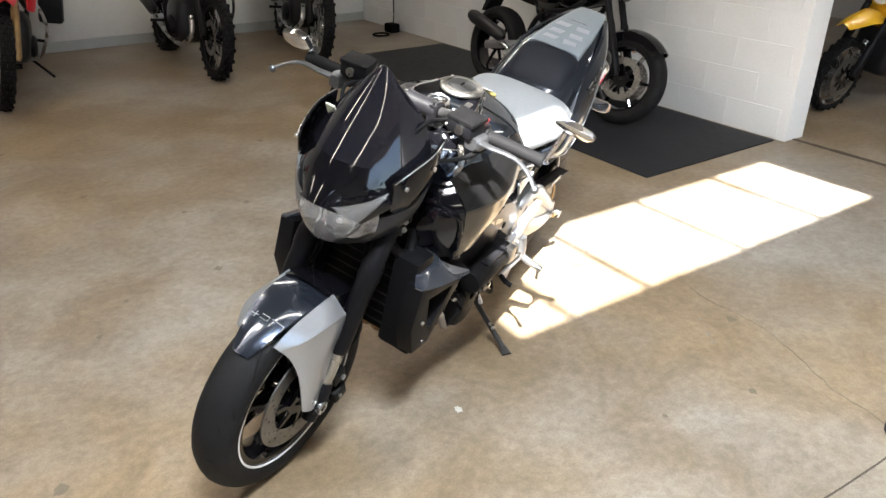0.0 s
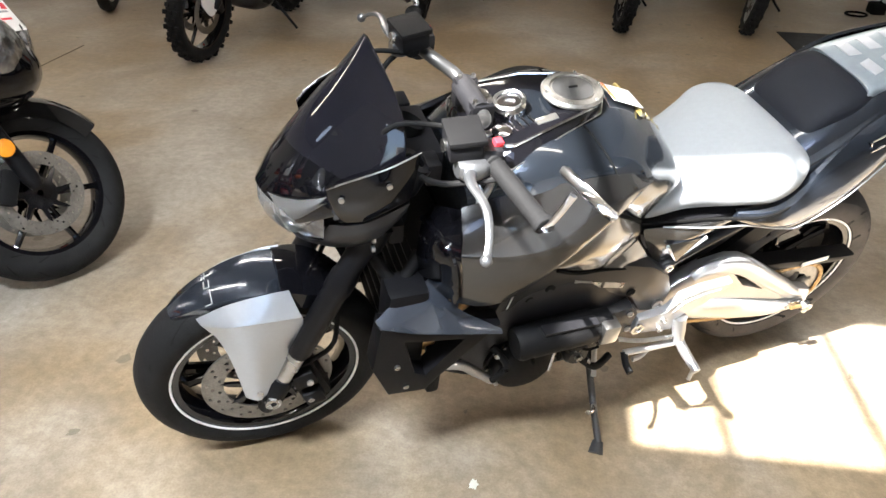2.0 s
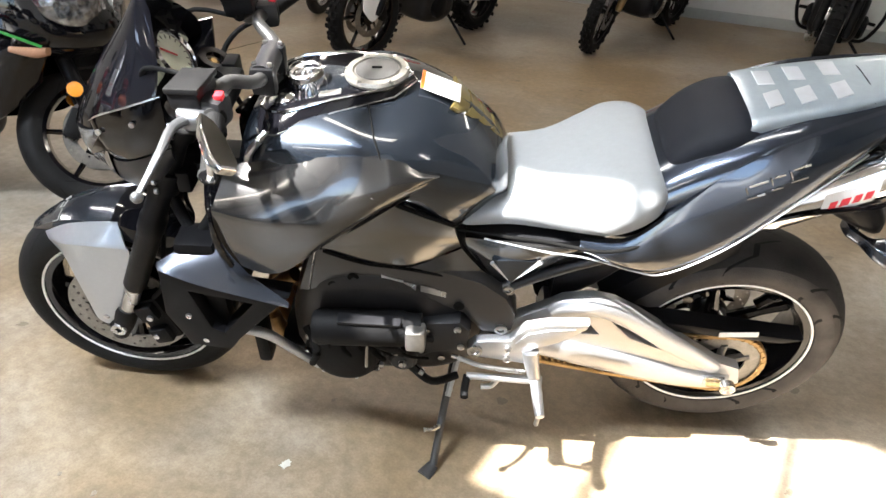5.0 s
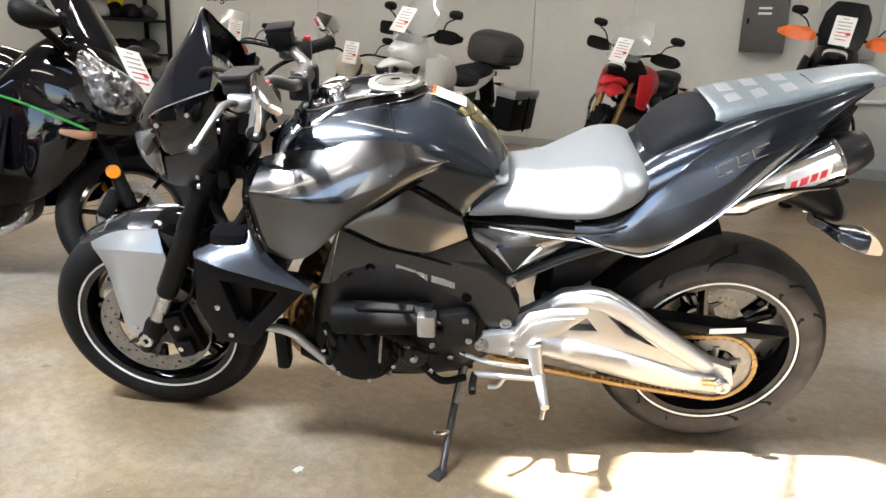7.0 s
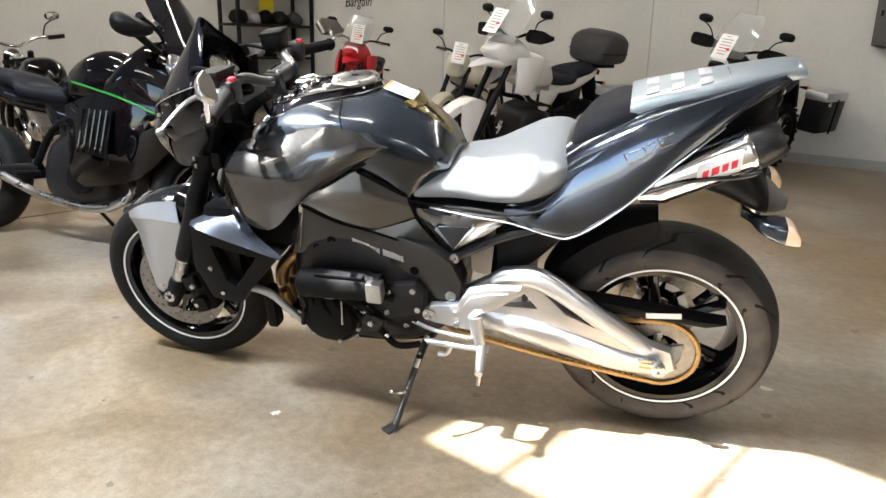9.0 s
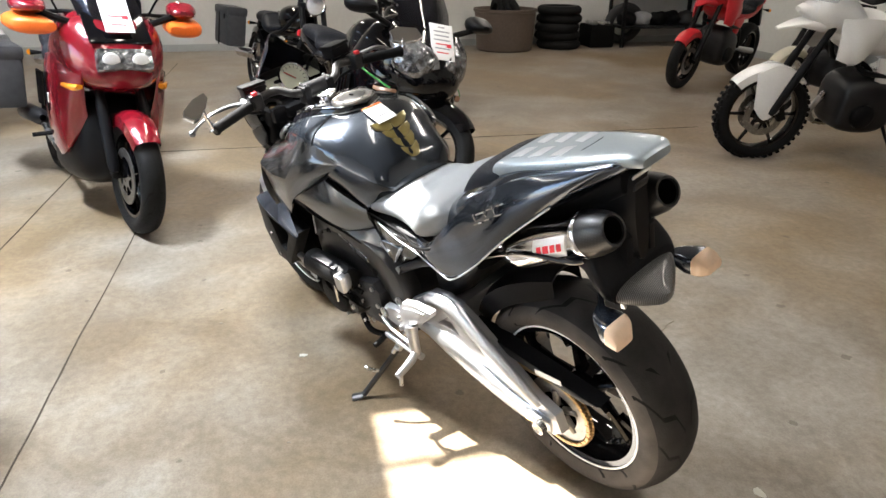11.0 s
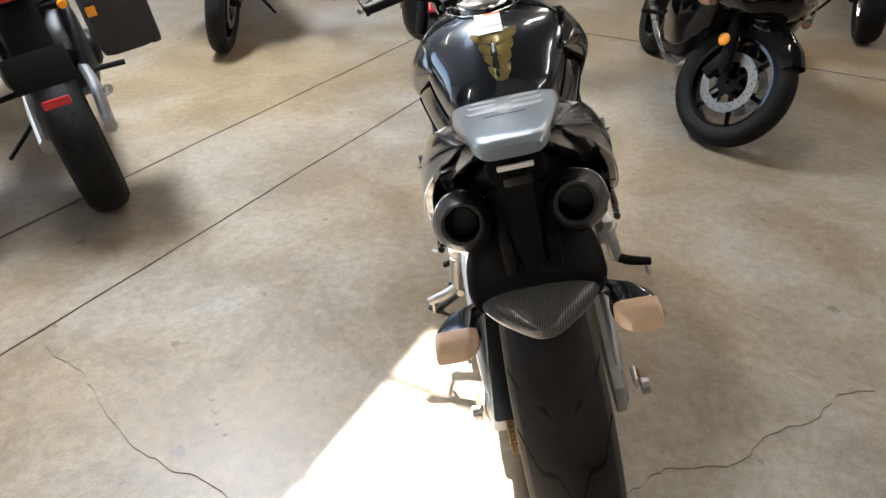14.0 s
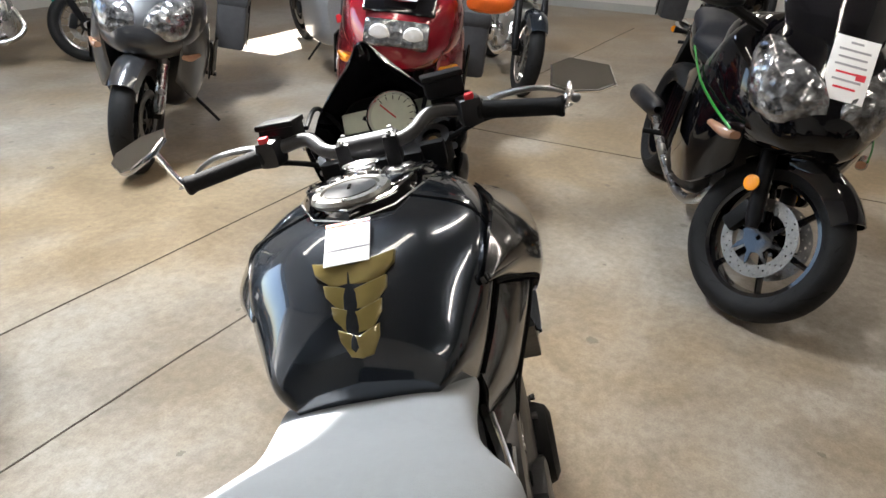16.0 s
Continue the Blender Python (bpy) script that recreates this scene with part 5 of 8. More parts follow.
def chain():
    """The drive chain as single plates along its loop."""
    loop = []
    r0, r1, d = 0.103, 0.045, 0.56
    a0 = math.asin((r0 - r1) / d)
    n = 100
    for i in range(30):
        a = math.pi / 2 - a0 + (math.pi + 2 * a0) * i / 30
        loop.append(Vector((math.cos(a) * r0, 0, 0.3 + math.sin(a) * r0)))
    c1 = Vector((d, 0, 0.335))
    low0, low1 = loop[-1], c1 + Vector((math.cos(-math.pi / 2 - a0), 0, math.sin(-math.pi / 2 - a0))) * r1
    loop += [low0.lerp(low1, k / 34) + Vector((0, 0, -0.008 * math.sin(math.pi * k / 34))) for k in range(1, 35)]
    for i in range(1, 8):
        a = -math.pi / 2 - a0 + (math.pi - 2 * a0) * i / 8
        loop.append(c1 + Vector((math.cos(a), 0, math.sin(a))) * r1)
    top0, top1 = loop[-1], loop[0]
    loop += [top0.lerp(top1, k / 34) for k in range(1, 34)]
    bm = bmesh.new()
    for i, p in enumerate(loop):
        q = loop[(i + 1) % len(loop)]
        d = q - p
        ang = -math.degrees(math.atan2(d.z, d.x))
        for y in (0.108, 0.122):
            box(((p + q) / 2 + Vector((0, y, 0)))[:], (d.length * 1.12, 0.003 if i % 2 else 0.006, 0.015), 0.003, pose(0, 0, 0, 0, ang, 0), bm=bm, seg=1)
        tube([p + Vector((0, 0.106, 0)), p + Vector((0, 0.125, 0))], 0.0045, 6, bm=bm)
    return bm


tagged(part("drive_chain", chain(), GOLD, B, "gold drive chain", sharp=30), kind="stuff")
part("chain_guard", plate([(0.3, 0.47), (0.12, 0.455), (-0.1, 0.43), (-0.16, 0.425), (-0.11, 0.41), (0.1, 0.425), (0.3, 0.44)], 0.09, 0.14, (), 0.006), MATTE, B, "black chain guard")
part("guard_label", box((0.0, 0.142, 0.437), (0.09, 0.002, 0.016), 0, pose(0, 0, 0, 0, 6, 0)), PAPER, B, "pale chain label")
for s in (1, -1):
    hang = plate([(0.64, 0.412), (0.62, 0.436), (0.543, 0.447), (0.511, 0.494), (0.457, 0.511), (0.369, 0.517), (0.373, 0.5), (0.431, 0.448), (0.485, 0.421), (0.5, 0.365), (0.532, 0.37), (0.61, 0.38), (0.635, 0.39)], 0.19, 0.214, (), 0.009, flip=s)
    fr = part("footrest_hanger", hang, ALU, B, "cast aluminium footrest hanger")
    part("hanger_web", plate([(0.53, 0.44), (0.505, 0.478), (0.452, 0.496), (0.4, 0.502), (0.44, 0.46), (0.49, 0.43)], 0.21, 0.217, (), 0.003, flip=s), ALU, fr)
    for x, z in ((0.622, 0.41), (0.545, 0.42), (0.545, 0.385)):
        r = 0.018 if x > 0.6 else 0.009
        part("pivot_bolt", lathe([(0, 0.214 * s), (r, 0.214 * s), (r, 0.221 * s), (r * 0.6, 0.221 * s), (r * 0.5, 0.217 * s), (0, 0.217 * s)], 20, center=(x, 0, z)), STEEL, fr)
    peg = part("footpeg_bracket", tube([(0.492, 0.212 * s, 0.415), (0.484, 0.222 * s, 0.37), (0.472, 0.228 * s, 0.325)], [0.02, 0.018, 0.014], 12), ALU, fr)
    part("footpeg", tube([(0.474, 0.225 * s, 0.335), (0.468, 0.26 * s, 0.318), (0.462, 0.318 * s, 0.305)], [0.013, 0.014, 0.011], 12), RUBBER if s < 0 else ALU, fr, "ribbed footpeg")
    part("peg_feeler", tube([(0.463, 0.305 * s, 0.3), (0.466, 0.31 * s, 0.262)], 0.006, 8), STEEL, fr)
shift = part("shift_lever", tube([(0.455, 0.222, 0.318), (0.55, 0.224, 0.32), (0.637, 0.224, 0.322)], [0.011, 0.009, 0.009], 10), ALU, B, "aluminium gear lever")
part("shift_toe", tube([(0.635, 0.222, 0.322), (0.64, 0.25, 0.308), (0.64, 0.275, 0.304)], 0.0095, 10), RUBBER, shift)
part("shift_rod", tube([(0.5, 0.226, 0.352), (0.6, 0.222, 0.36), (0.675, 0.205, 0.372)], 0.006, 8), STEEL, shift)
part("shift_arm", tube([(0.56, 0.224, 0.318), (0.575, 0.224, 0.288), (0.6, 0.226, 0.285)], 0.007, 8), ALU, shift)
# right footrest as seen from above carries the brake pedal
part("brake_pedal", tube([(0.52, -0.225, 0.35), (0.6, -0.235, 0.31), (0.68, -0.26, 0.31)], [0.01, 0.009, 0.009], 10), ALU, B, "aluminium brake pedal")

# engine
eng = part("engine", hull([(1.06, 0.14, 0.3, 0.46), (1.0, 0.19, 0.26, 0.62), (0.85, 0.2, 0.25, 0.66), (0.72, 0.19, 0.25, 0.62), (0.64, 0.17, 0.28, 0.54), (0.58, 0.14, 0.32, 0.46)], 28, 5), COWLGREY, B, "black engine block")
for s in (1, -1):
    part("clutch_cover", lathe([(0.0, 0.235 * s), (0.06, 0.235 * s), (0.076, 0.226 * s), (0.084, 0.205 * s), (0.086, 0.17 * s)], 36, center=(0.93, 0, 0.36)), PLASTIC, eng, "round black engine cover")
    part("cover_rim", lathe([(0.09, 0.19 * s), (0.098, 0.19 * s), (0.098, 0.2 * s), (0.09, 0.2 * s), (0.09, 0.19 * s)], 36, center=(0.93, 0, 0.36)), MATTE, eng)
    for i in range(7):
        a = i * 2 * math.pi / 7
        part("cover_bolt", lathe([(0, 0.2 * s), (0.006, 0.2 * s), (0.006, 0.21 * s), (0, 0.21 * s)], 8, center=(0.93 + math.cos(a) * 0.094, 0, 0.36 + math.sin(a) * 0.094)), STEEL, eng)
    part("sprocket_cover", plate([(0.82, 0.43), (0.74, 0.49), (0.66, 0.5), (0.635, 0.47), (0.64, 0.4), (0.72, 0.385), (0.79, 0.335), (0.83, 0.35)], 0.17, 0.215, (), 0.014, flip=s), COWLGREY, eng, "dark cast sprocket cover")
can = part("canister", rod((0.988, 0.238, 0.487), (0.74, 0.235, 0.497), [(0.0, 0), (0.036, 0), (0.042, 0.05), (0.04, 0.15), (0.042, 0.17), (0.042, 0.8), (0.036, 0.85), (0.036, 0.98), (0, 1)], 28), PLASTIC, B, "black cylindrical canister")
part("canister_clip", box((0.757, 0.26, 0.497), (0.045, 0.04, 0.06), 0.008), STEEL, can, "bright metal bracket")
part("canister_bar", box((0.86, 0.25, 0.533), (0.14, 0.03, 0.008), 0.003), COWLGREY, can)
for i in range(5):
    p = Vector((0.98 - 0.035 * i, 0.21 + 0.01 * (i % 2), 0.46))
    part("hose", tube([p[:], (p + Vector((-0.02, 0.02, -0.05)))[:], (p + Vector((-0.04, 0.0, -0.1)))[:]], 0.006, 8), DARK, B)
# small engine-side fittings
for x, z, y in ((0.8, 0.455, 0.215), (0.735, 0.47, 0.216), (0.665, 0.48, 0.216), (0.655, 0.42, 0.216), (0.745, 0.4, 0.216), (0.815, 0.36, 0.216), (0.7, 0.345, 0.19), (0.76, 0.3, 0.19), (0.86, 0.285, 0.19), (1.0, 0.3, 0.18)):
    part("engine_bolt", lathe([(0, y), (0.008, y), (0.0085, y + 0.005), (0.005, y + 0.006), (0.004, y + 0.003), (0, y + 0.003)], 12, center=(x, 0, z)), STEEL, eng)
pump = part("water_pump", lathe([(0, 0.235), (0.026, 0.235), (0.034, 0.226), (0.036, 0.2), (0.036, 0.17)], 28, center=(0.79, 0, 0.37)), COWLGREY, eng, "small cast pump cover")
part("pump_boss", lathe([(0, 0.243), (0.009, 0.243), (0.01, 0.235)], 14, center=(0.79, 0, 0.37)), STEEL, pump)
for k, (p0, p1, p2) in enumerate((((0.79, 0.23, 0.4), (0.83, 0.245, 0.44), (0.9, 0.235, 0.46)), ((0.77, 0.22, 0.34), (0.72, 0.23, 0.3), (0.66, 0.2, 0.29)), ((1.02, 0.2, 0.44), (0.99, 0.235, 0.4), (1.01, 0.22, 0.33)), ((0.85, 0.22, 0.46), (0.8, 0.24, 0.47), (0.72, 0.225, 0.45)))):
    part("coolant_hose", tube([p0, p1, p2], 0.011 - 0.001 * k, 10), RUBBER, B)
    q0 = Vector(p0).lerp(Vector(p1), 0.3)
    part("hose_clip", tube([q0[:], Vector(p0).lerp(Vector(p1), 0.5)[:]], 0.0125 - 0.001 * k, 10), STEEL, B)
for k in range(4):
    part("wiring", tube([(0.9 - 0.02 * k, 0.21, 0.47), (0.88 - 0.03 * k, 0.24, 0.44 - 0.01 * k), (0.85 - 0.04 * k, 0.225, 0.38)], 0.0035, 6), DARK, B)
part("sensor_plug", box((0.905, 0.238, 0.455), (0.03, 0.02, 0.022), 0.004), WHITE, B, "pale wiring plug")
part("frame_bolt", lathe([(0, 0.188), (0.014, 0.188), (0.015, 0.194), (0.008, 0.195), (0.007, 0.19), (0, 0.19)], 16, center=(0.565, 0, 0.46)), STEEL, B)
part("hose_clamp", tube([(0.87, 0.24, 0.44), (0.875, 0.245, 0.36)], 0.004, 6), STEEL, B)
part("belly_pan", hull([(1.11, 0.12, 0.26, 0.3), (1.0, 0.15, 0.235, 0.3), (0.8, 0.15, 0.235, 0.29), (0.64, 0.13, 0.25, 0.3)], 24, 4), MATTE, B, "satin black belly pan")
for y in (-0.09, -0.03, 0.03, 0.09):
    part("header_pipe", tube([(1.06, y, 0.5), (1.13, y * 0.95, 0.42), (1.13, y * 0.9, 0.3), (1.06, y * 0.7, 0.235), (0.9, y * 0.5, 0.225)], 0.021, 12), COPPER, B, "heat-tinted header pipe")
part("coolant_pipe", tube([(1.2, 0.2, 0.425), (1.11, 0.215, 0.42), (1.06, 0.21, 0.37), (1.0, 0.2, 0.3)], 0.012, 10), ALU, B, "bright coolant pipe")
part("coolant_bottle", box((1.145, 0.15, 0.33), (0.035, 0.05, 0.14), 0.012), PLASTIC, B)
part("coolant_hose", tube([(1.3, 0.1, 0.72), (1.25, 0.14, 0.66), (1.2, 0.12, 0.72)], 0.014, 10), RUBBER, B)
part("shock", rod((0.45, 0.02, 0.42), (0.42, 0.02, 0.68), [(0.03, 0), (0.04, 0.1), (0.04, 0.9), (0.03, 1)], 16), DARK, B)
# side stand down to the floor
stand_end = bike.matrix_world.inverted() @ Vector((0.712, 0.345, 0.012))
sst = part("side_stand", tube([(0.665, 0.11, 0.25), (0.685, 0.2, 0.185), stand_end[:]], [0.013, 0.01, 0.01], 10), BARGREY, B, "dull grey side stand")
foot = bmesh.new()
tube([stand_end[:], (stand_end + Vector((0.022, 0.03, -0.004)))[:]], [0.015, 0.02], 10, bm=foot, flat=0.5)
part("stand_foot", foot, BARGREY, sst)
part("stand_tang", tube([(0.695, 0.255, 0.15), (0.715, 0.28, 0.165), (0.735, 0.285, 0.17)], 0.006, 8), STEEL, sst)
part("stand_spring", tube([(0.66, 0.13, 0.27), (0.68, 0.2, 0.2)], 0.008, 8), STEEL, sst)

# headlamp, nose cowl and screen
cowl = part("headlamp_cowl", hull([(1.455, 0.03, 0.748, 0.8), (1.435, 0.072, 0.738, 0.85), (1.39, 0.112, 0.745, 0.895), (1.33, 0.13, 0.78, 0.935), (1.26, 0.125, 0.84, 0.95), (1.2, 0.1, 0.88, 0.94)], 32, 3.0), MATTE, B, "satin black headlamp cowl")
LENS_TOP = [(1.505, 0.0, 0.866), (1.482, 0.058, 0.876), (1.442, 0.104, 0.895), (1.395, 0.132, 0.916)]
LENS_LOW = [(1.468, 0.0, 0.752), (1.456, 0.04, 0.758), (1.434, 0.084, 0.8), (1.392, 0.13, 0.9)]
lens_rows = []
for f in (0, 0.33, 0.67, 1):
    row = [Vector(a).lerp(Vector(b), f) + Vector((0.016, 0, -0.004)) * math.sin(math.pi * f) for a, b in zip(LENS_TOP, LENS_LOW)]
    lens_rows.append([Vector((p.x, -p.y, p.z)) for p in row[:0:-1]] + row)
lens_bm = bmesh.new()
skin(lens_bm, [[curve_at(r, i / 36) for i in range(37)] for r in [[curve_at([q[k] for q in lens_rows], j / 12) for k in range(7)] for j in range(13)]], closed=False)
part("headlamp", lens_bm, HEADGLASS, cowl, "clear headlamp lens").visible_shadow = False
for s in (1, -1):
    bowl = lathe([(0.0, -0.035), (0.02, -0.03), (0.036, -0.012), (0.041, 0.0), (0.043, 0.002), (0.038, 0.0)], 24, center=(1.452, 0.045 * s, 0.828), axis="x")
    part("reflector", bowl, CHROME, cowl, "bright lamp reflector")
    part("bulb", lathe([(0, 0.012), (0.006, 0.01), (0.008, 0.0), (0.008, -0.03)], 12, center=(1.448, 0.045 * s, 0.828), axis="x"), LENSC, cowl)
    part("lamp_facet", patch([(1.43, 0.085, 0.885), (1.4, 0.122, 0.905)], [(1.44, 0.07, 0.8), (1.405, 0.115, 0.88)], 0.004, 0.004, 6, 5, s), LAMP, cowl)
part("lamp_back", hull([(1.452, 0.05, 0.762, 0.86), (1.43, 0.09, 0.755, 0.88), (1.4, 0.12, 0.76, 0.9)], 24, 3.0), LAMP, cowl, "silver lamp interior")


def nose_screen(first, last):
    """A stretch of the nose fairing, which sweeps up and back to a point."""
    rows = []
    for x, z, w, back in ((1.508, 0.868, 0.098, 0.062), (1.482, 0.915, 0.142, 0.095), (1.447, 0.965, 0.162, 0.135), (1.405, 1.02, 0.15, 0.138), (1.36, 1.075, 0.118, 0.105), (1.325, 1.122, 0.075, 0.06), (1.3, 1.16, 0.032, 0.02)):
        rows.append([Vector((x - back * abs(t) ** 1.8, w * t, z - 0.035 * abs(t) ** 2.2)) for t in (k / 8 for k in range(-8, 9))])
    fine = []
    for i in range(first, last + 1):
        s = i / 30
        fine.append([curve_at([r[k] for r in rows], s) for k in range(17)])
    bm = bmesh.new()
    a = skin(bm, fine, closed=False)
    b = skin(bm, [[p + Vector((-0.004, 0, -0.003)) for p in r] for r in fine], closed=False)
    n, m = len(a) - 1, len(a[0]) - 1
    for i in range(n):
        for j in (0, m):
            bm.faces.new((a[i][j], a[i + 1][j], b[i + 1][j], b[i][j]))
    for i in (0, n):
        for j in range(m):
            bm.faces.new((a[i][j], a[i][j + 1], b[i][j + 1], b[i][j]))
    return bm


fairing = part("nose_fairing", nose_screen(0, 10), GLOSS, B, "gloss black nose fairing")
part("screen", nose_screen(10, 30), TINT, fairing, "dark smoked screen")
for s in (1, -1):
    top = [(1.4, 0.142, 0.944), (1.37, 0.156, 0.966), (1.3, 0.172, 0.998), (1.235, 0.165, 1.02)]
    mid = [(1.385, 0.136, 0.862), (1.36, 0.142, 0.85), (1.32, 0.16, 0.87), (1.245, 0.156, 0.9)]
    wing = patch(top, mid, 0.012, 0.006, 14, 7, s)
    w = part("cowl_side", wing, GLOSS, B, "gloss black cowl side")
    part("cowl_trim", tube([(x, (y + 0.002) * s, z) for x, y, z in top], 0.0016, 6), STEEL, w, "thin bright edge line")
    chin = patch([(1.39, 0.124, 0.84), (1.365, 0.144, 0.85), (1.32, 0.162, 0.868), (1.245, 0.158, 0.898)], [(1.425, 0.07, 0.752), (1.37, 0.105, 0.757), (1.305, 0.136, 0.79), (1.25, 0.145, 0.86)], 0.01, 0.006, 12, 7, s)
    part("chin_panel", chin, SATINGREY, w, "satin dark grey chin panel")
    for x, y, z in ((1.295, 0.181, 0.966), (1.377, 0.162, 0.932)):
        part("bolt", lathe([(0, 0), (0.0055, 0), (0.0055, 0.005 * s), (0, 0.005 * s)], 10, center=(x, y * s, z)), STEEL, w)

# dash, bars, controls, mirrors
dash = part("dash_shell", hull([(1.29, 0.06, 0.93, 0.98), (1.31, 0.09, 0.93, 1.015), (1.36, 0.085, 0.93, 1.03), (1.39, 0.06, 0.94, 1.01)], 24, 3.4), PLASTIC, B, "black instrument housing")
DM = pose(1.3, -0.028, 0.985, 0, -58, 0)
gauge = part("speedometer", lathe([(0.0, 0.0), (0.05, 0.0), (0.056, 0.012), (0.057, 0.03), (0.052, 0.036), (0.048, 0.03), (0.047, 0.026)], 40, axis="z"), CHROME, dash, "round speedometer", DM)
part("dial", lathe([(0.0, 0.022), (0.048, 0.022), (0.048, 0.024), (0.0, 0.024)], 40, axis="z"), DIAL, gauge, "pale dial")
part("needle", box((0.012, 0.008, 0.027), (0.045, 0.003, 0.002), 0, pose(0, 0, 0, 0, 0, 40)), REDS, gauge)
for i in range(13):
    a = radians(-210 + i * 20)
    part("tick", box((math.cos(a) * 0.041, math.sin(a) * 0.041, 0.0252), (0.008, 0.0016, 0.001), 0, pose(0, 0, 0, 0, 0, math.degrees(a))), DARK, gauge)
for y in (0.05, -0.105):
    part("display", box((1.3, y, 0.995), (0.006, 0.07, 0.045), 0.004, pose(0, 0, 0, 0, 28, 0)), DIAL, dash, "pale display")
BAR = [(1.075, 0.0, 1.005), (1.075, 0.05, 1.005), (1.085, 0.085, 1.012), (1.12, 0.12, 1.03), (1.13, 0.17, 1.025), (1.115, 0.23, 1.015), (1.085, 0.37, 1.0)]
bar = part("handlebar", tube([(x, -y, z) for x, y, z in BAR[:0:-1]] + BAR, 0.0135, 14), BARGREY, B, "dull grey metal tapered handlebar")
for y in (0.045, -0.045):
    cl = part("bar_clamp", box((1.075, y, 0.995), (0.05, 0.03, 0.06), 0.01), MATTE, bar)
    for x in (1.06, 1.09):
        part("bolt", lathe([(0, 0.025), (0.005, 0.025), (0.005, 0.032), (0, 0.032)], 8, center=(x - 1.075 + 1.075, y, 1.0), axis="z"), STEEL, cl)
part("bar_pad", tube([(1.078, -0.052, 1.006), (1.078, 0.052, 1.006)], 0.024, 16), COWLGREY, bar, "dark grey bar clamp block")
for s in (1, -1):
    def bp(f):
        p = curve_at([(1.13, 0.17, 1.025), (1.115, 0.23, 1.015), (1.085, 0.37, 1.0)], f)
        return Vector((p.x, p.y * s, p.z))
    gripb = rod(bp(0.42), bp(1.0), [(0, 0), (0.021, 0), (0.021, 0.03), (0.017, 0.05), (0.0165, 0.9), (0.02, 0.97), (0.018, 1), (0, 1)], 20)
    grip = part("hand_grip", gripb, RUBBER, bar, "black rubber grip")
    part("bar_end", rod(bp(1.0), bp(1.08), [(0, 0), (0.014, 0), (0.016, 0.4), (0.012, 1), (0, 1)], 16), CHROME, bar)
    sw = part("switch_box", box(bp(0.3)[:], (0.05, 0.045, 0.055), 0.012, pose(0, 0, 0, 0, 0, -14 * s)), COWLGREY, bar, "dark grey switch cluster")
    part("red_switch", box((bp(0.3) + Vector((-0.014, 0.004 * s, 0.03)))[:], (0.016, 0.018, 0.012), 0.003), REDS, sw)
    part("yellow_switch", box((bp(0.34) + Vector((0.024, 0, 0.004)))[:], (0.012, 0.022, 0.016), 0.003), YELLOW, sw) if s > 0 else None
    ry, rz = (0.178, 1.042) if s > 0 else (0.155, 1.065)
    res = part("fluid_reservoir", box((1.165, ry * s, rz), (0.062, 0.075, 0.036), 0.008, pose(0, 0, 0, 0, 6, -8 * s)), MATTE, bar, "square black fluid reservoir")
    part("reservoir_lid", box((1.165, ry * s, rz + 0.021), (0.068, 0.08, 0.012), 0.004, pose(0, 0, 0, 0, 6, -8 * s)), PLASTIC, res)
    part("sight_glass", lathe([(0, 0.0), (0.012, 0.0), (0.012, 0.008), (0, 0.008)], 16, center=(1.195, ry * s, rz - 0.003), axis="x"), STEEL, res)
    part("master_cylinder", tube([(1.15, (ry + 0.045) * s, rz - 0.03), (1.165, (ry - 0.025) * s, rz - 0.02)], 0.016, 12), MATTE, bar)
    lev = part("clutch_lever" if s > 0 else "brake_lever", tube([(1.158, 0.215 * s, 1.012), (1.178, 0.26 * s, 1.02), (1.176, 0.325 * s, 1.02), (1.184, 0.37 * s, 1.004), (1.197, 0.4 * s, 0.982)], [0.014, 0.01, 0.008, 0.0065, 0.0065], 10, flat=0.7), LEVERM, bar, "bare aluminium lever")
    part("lever_perch", hull([(1.185, 0.016, 0.995, 1.028, 0.21 * s), (1.165, 0.026, 0.99, 1.03, 0.212 * s), (1.14, 0.022, 0.995, 1.03, 0.215 * s), (1.125, 0.014, 1.0, 1.025, 0.215 * s)], 16, 3), LEVERM, bar, "cast metal lever perch")
    bmb = bmesh.new()
    bmesh.ops.create_uvsphere(bmb, u_segments=12, v_segments=8, radius=0.0105)
    bmesh.ops.translate(bmb, vec=(1.199, 0.404 * s, 0.978), verts=bmb.verts)
    part("lever_ball", bmb, LEVERM, lev)
    # bar-end mirror
    e = bp(1.06)
    stalk = part("mirror_stalk", tube([e[:], (e + Vector((-0.008, 0.008 * s, 0.02)))[:], e.lerp(e + (Vector((-0.022, 0.025, 0.088)) if s > 0 else Vector((0.01, -0.018, 0.04))), 0.95)[:]], 0.007, 10), CHROME, bar)
    c = e + (Vector((-0.04, 0.012, 0.092)) if s > 0 else Vector((0.012, -0.034, 0.046)))
    ol = [(-0.07, -0.018), (-0.055, 0.02), (0.02, 0.034), (0.052, 0.02), (0.05, -0.02), (0.01, -0.032), (-0.04, -0.03)]
    mb = bmesh.new()
    skin(mb, [[Vector((k, -a * s * q, b * q)) for a, b in ol] for k, q in ((0.018, 0.6), (0.012, 0.92), (0.0, 1.0), (-0.004, 0.96))])
    mm = Matrix.Translation(c) @ pose(0, 0, 0, -12 * s, 18 if s > 0 else 34, 6 * s)
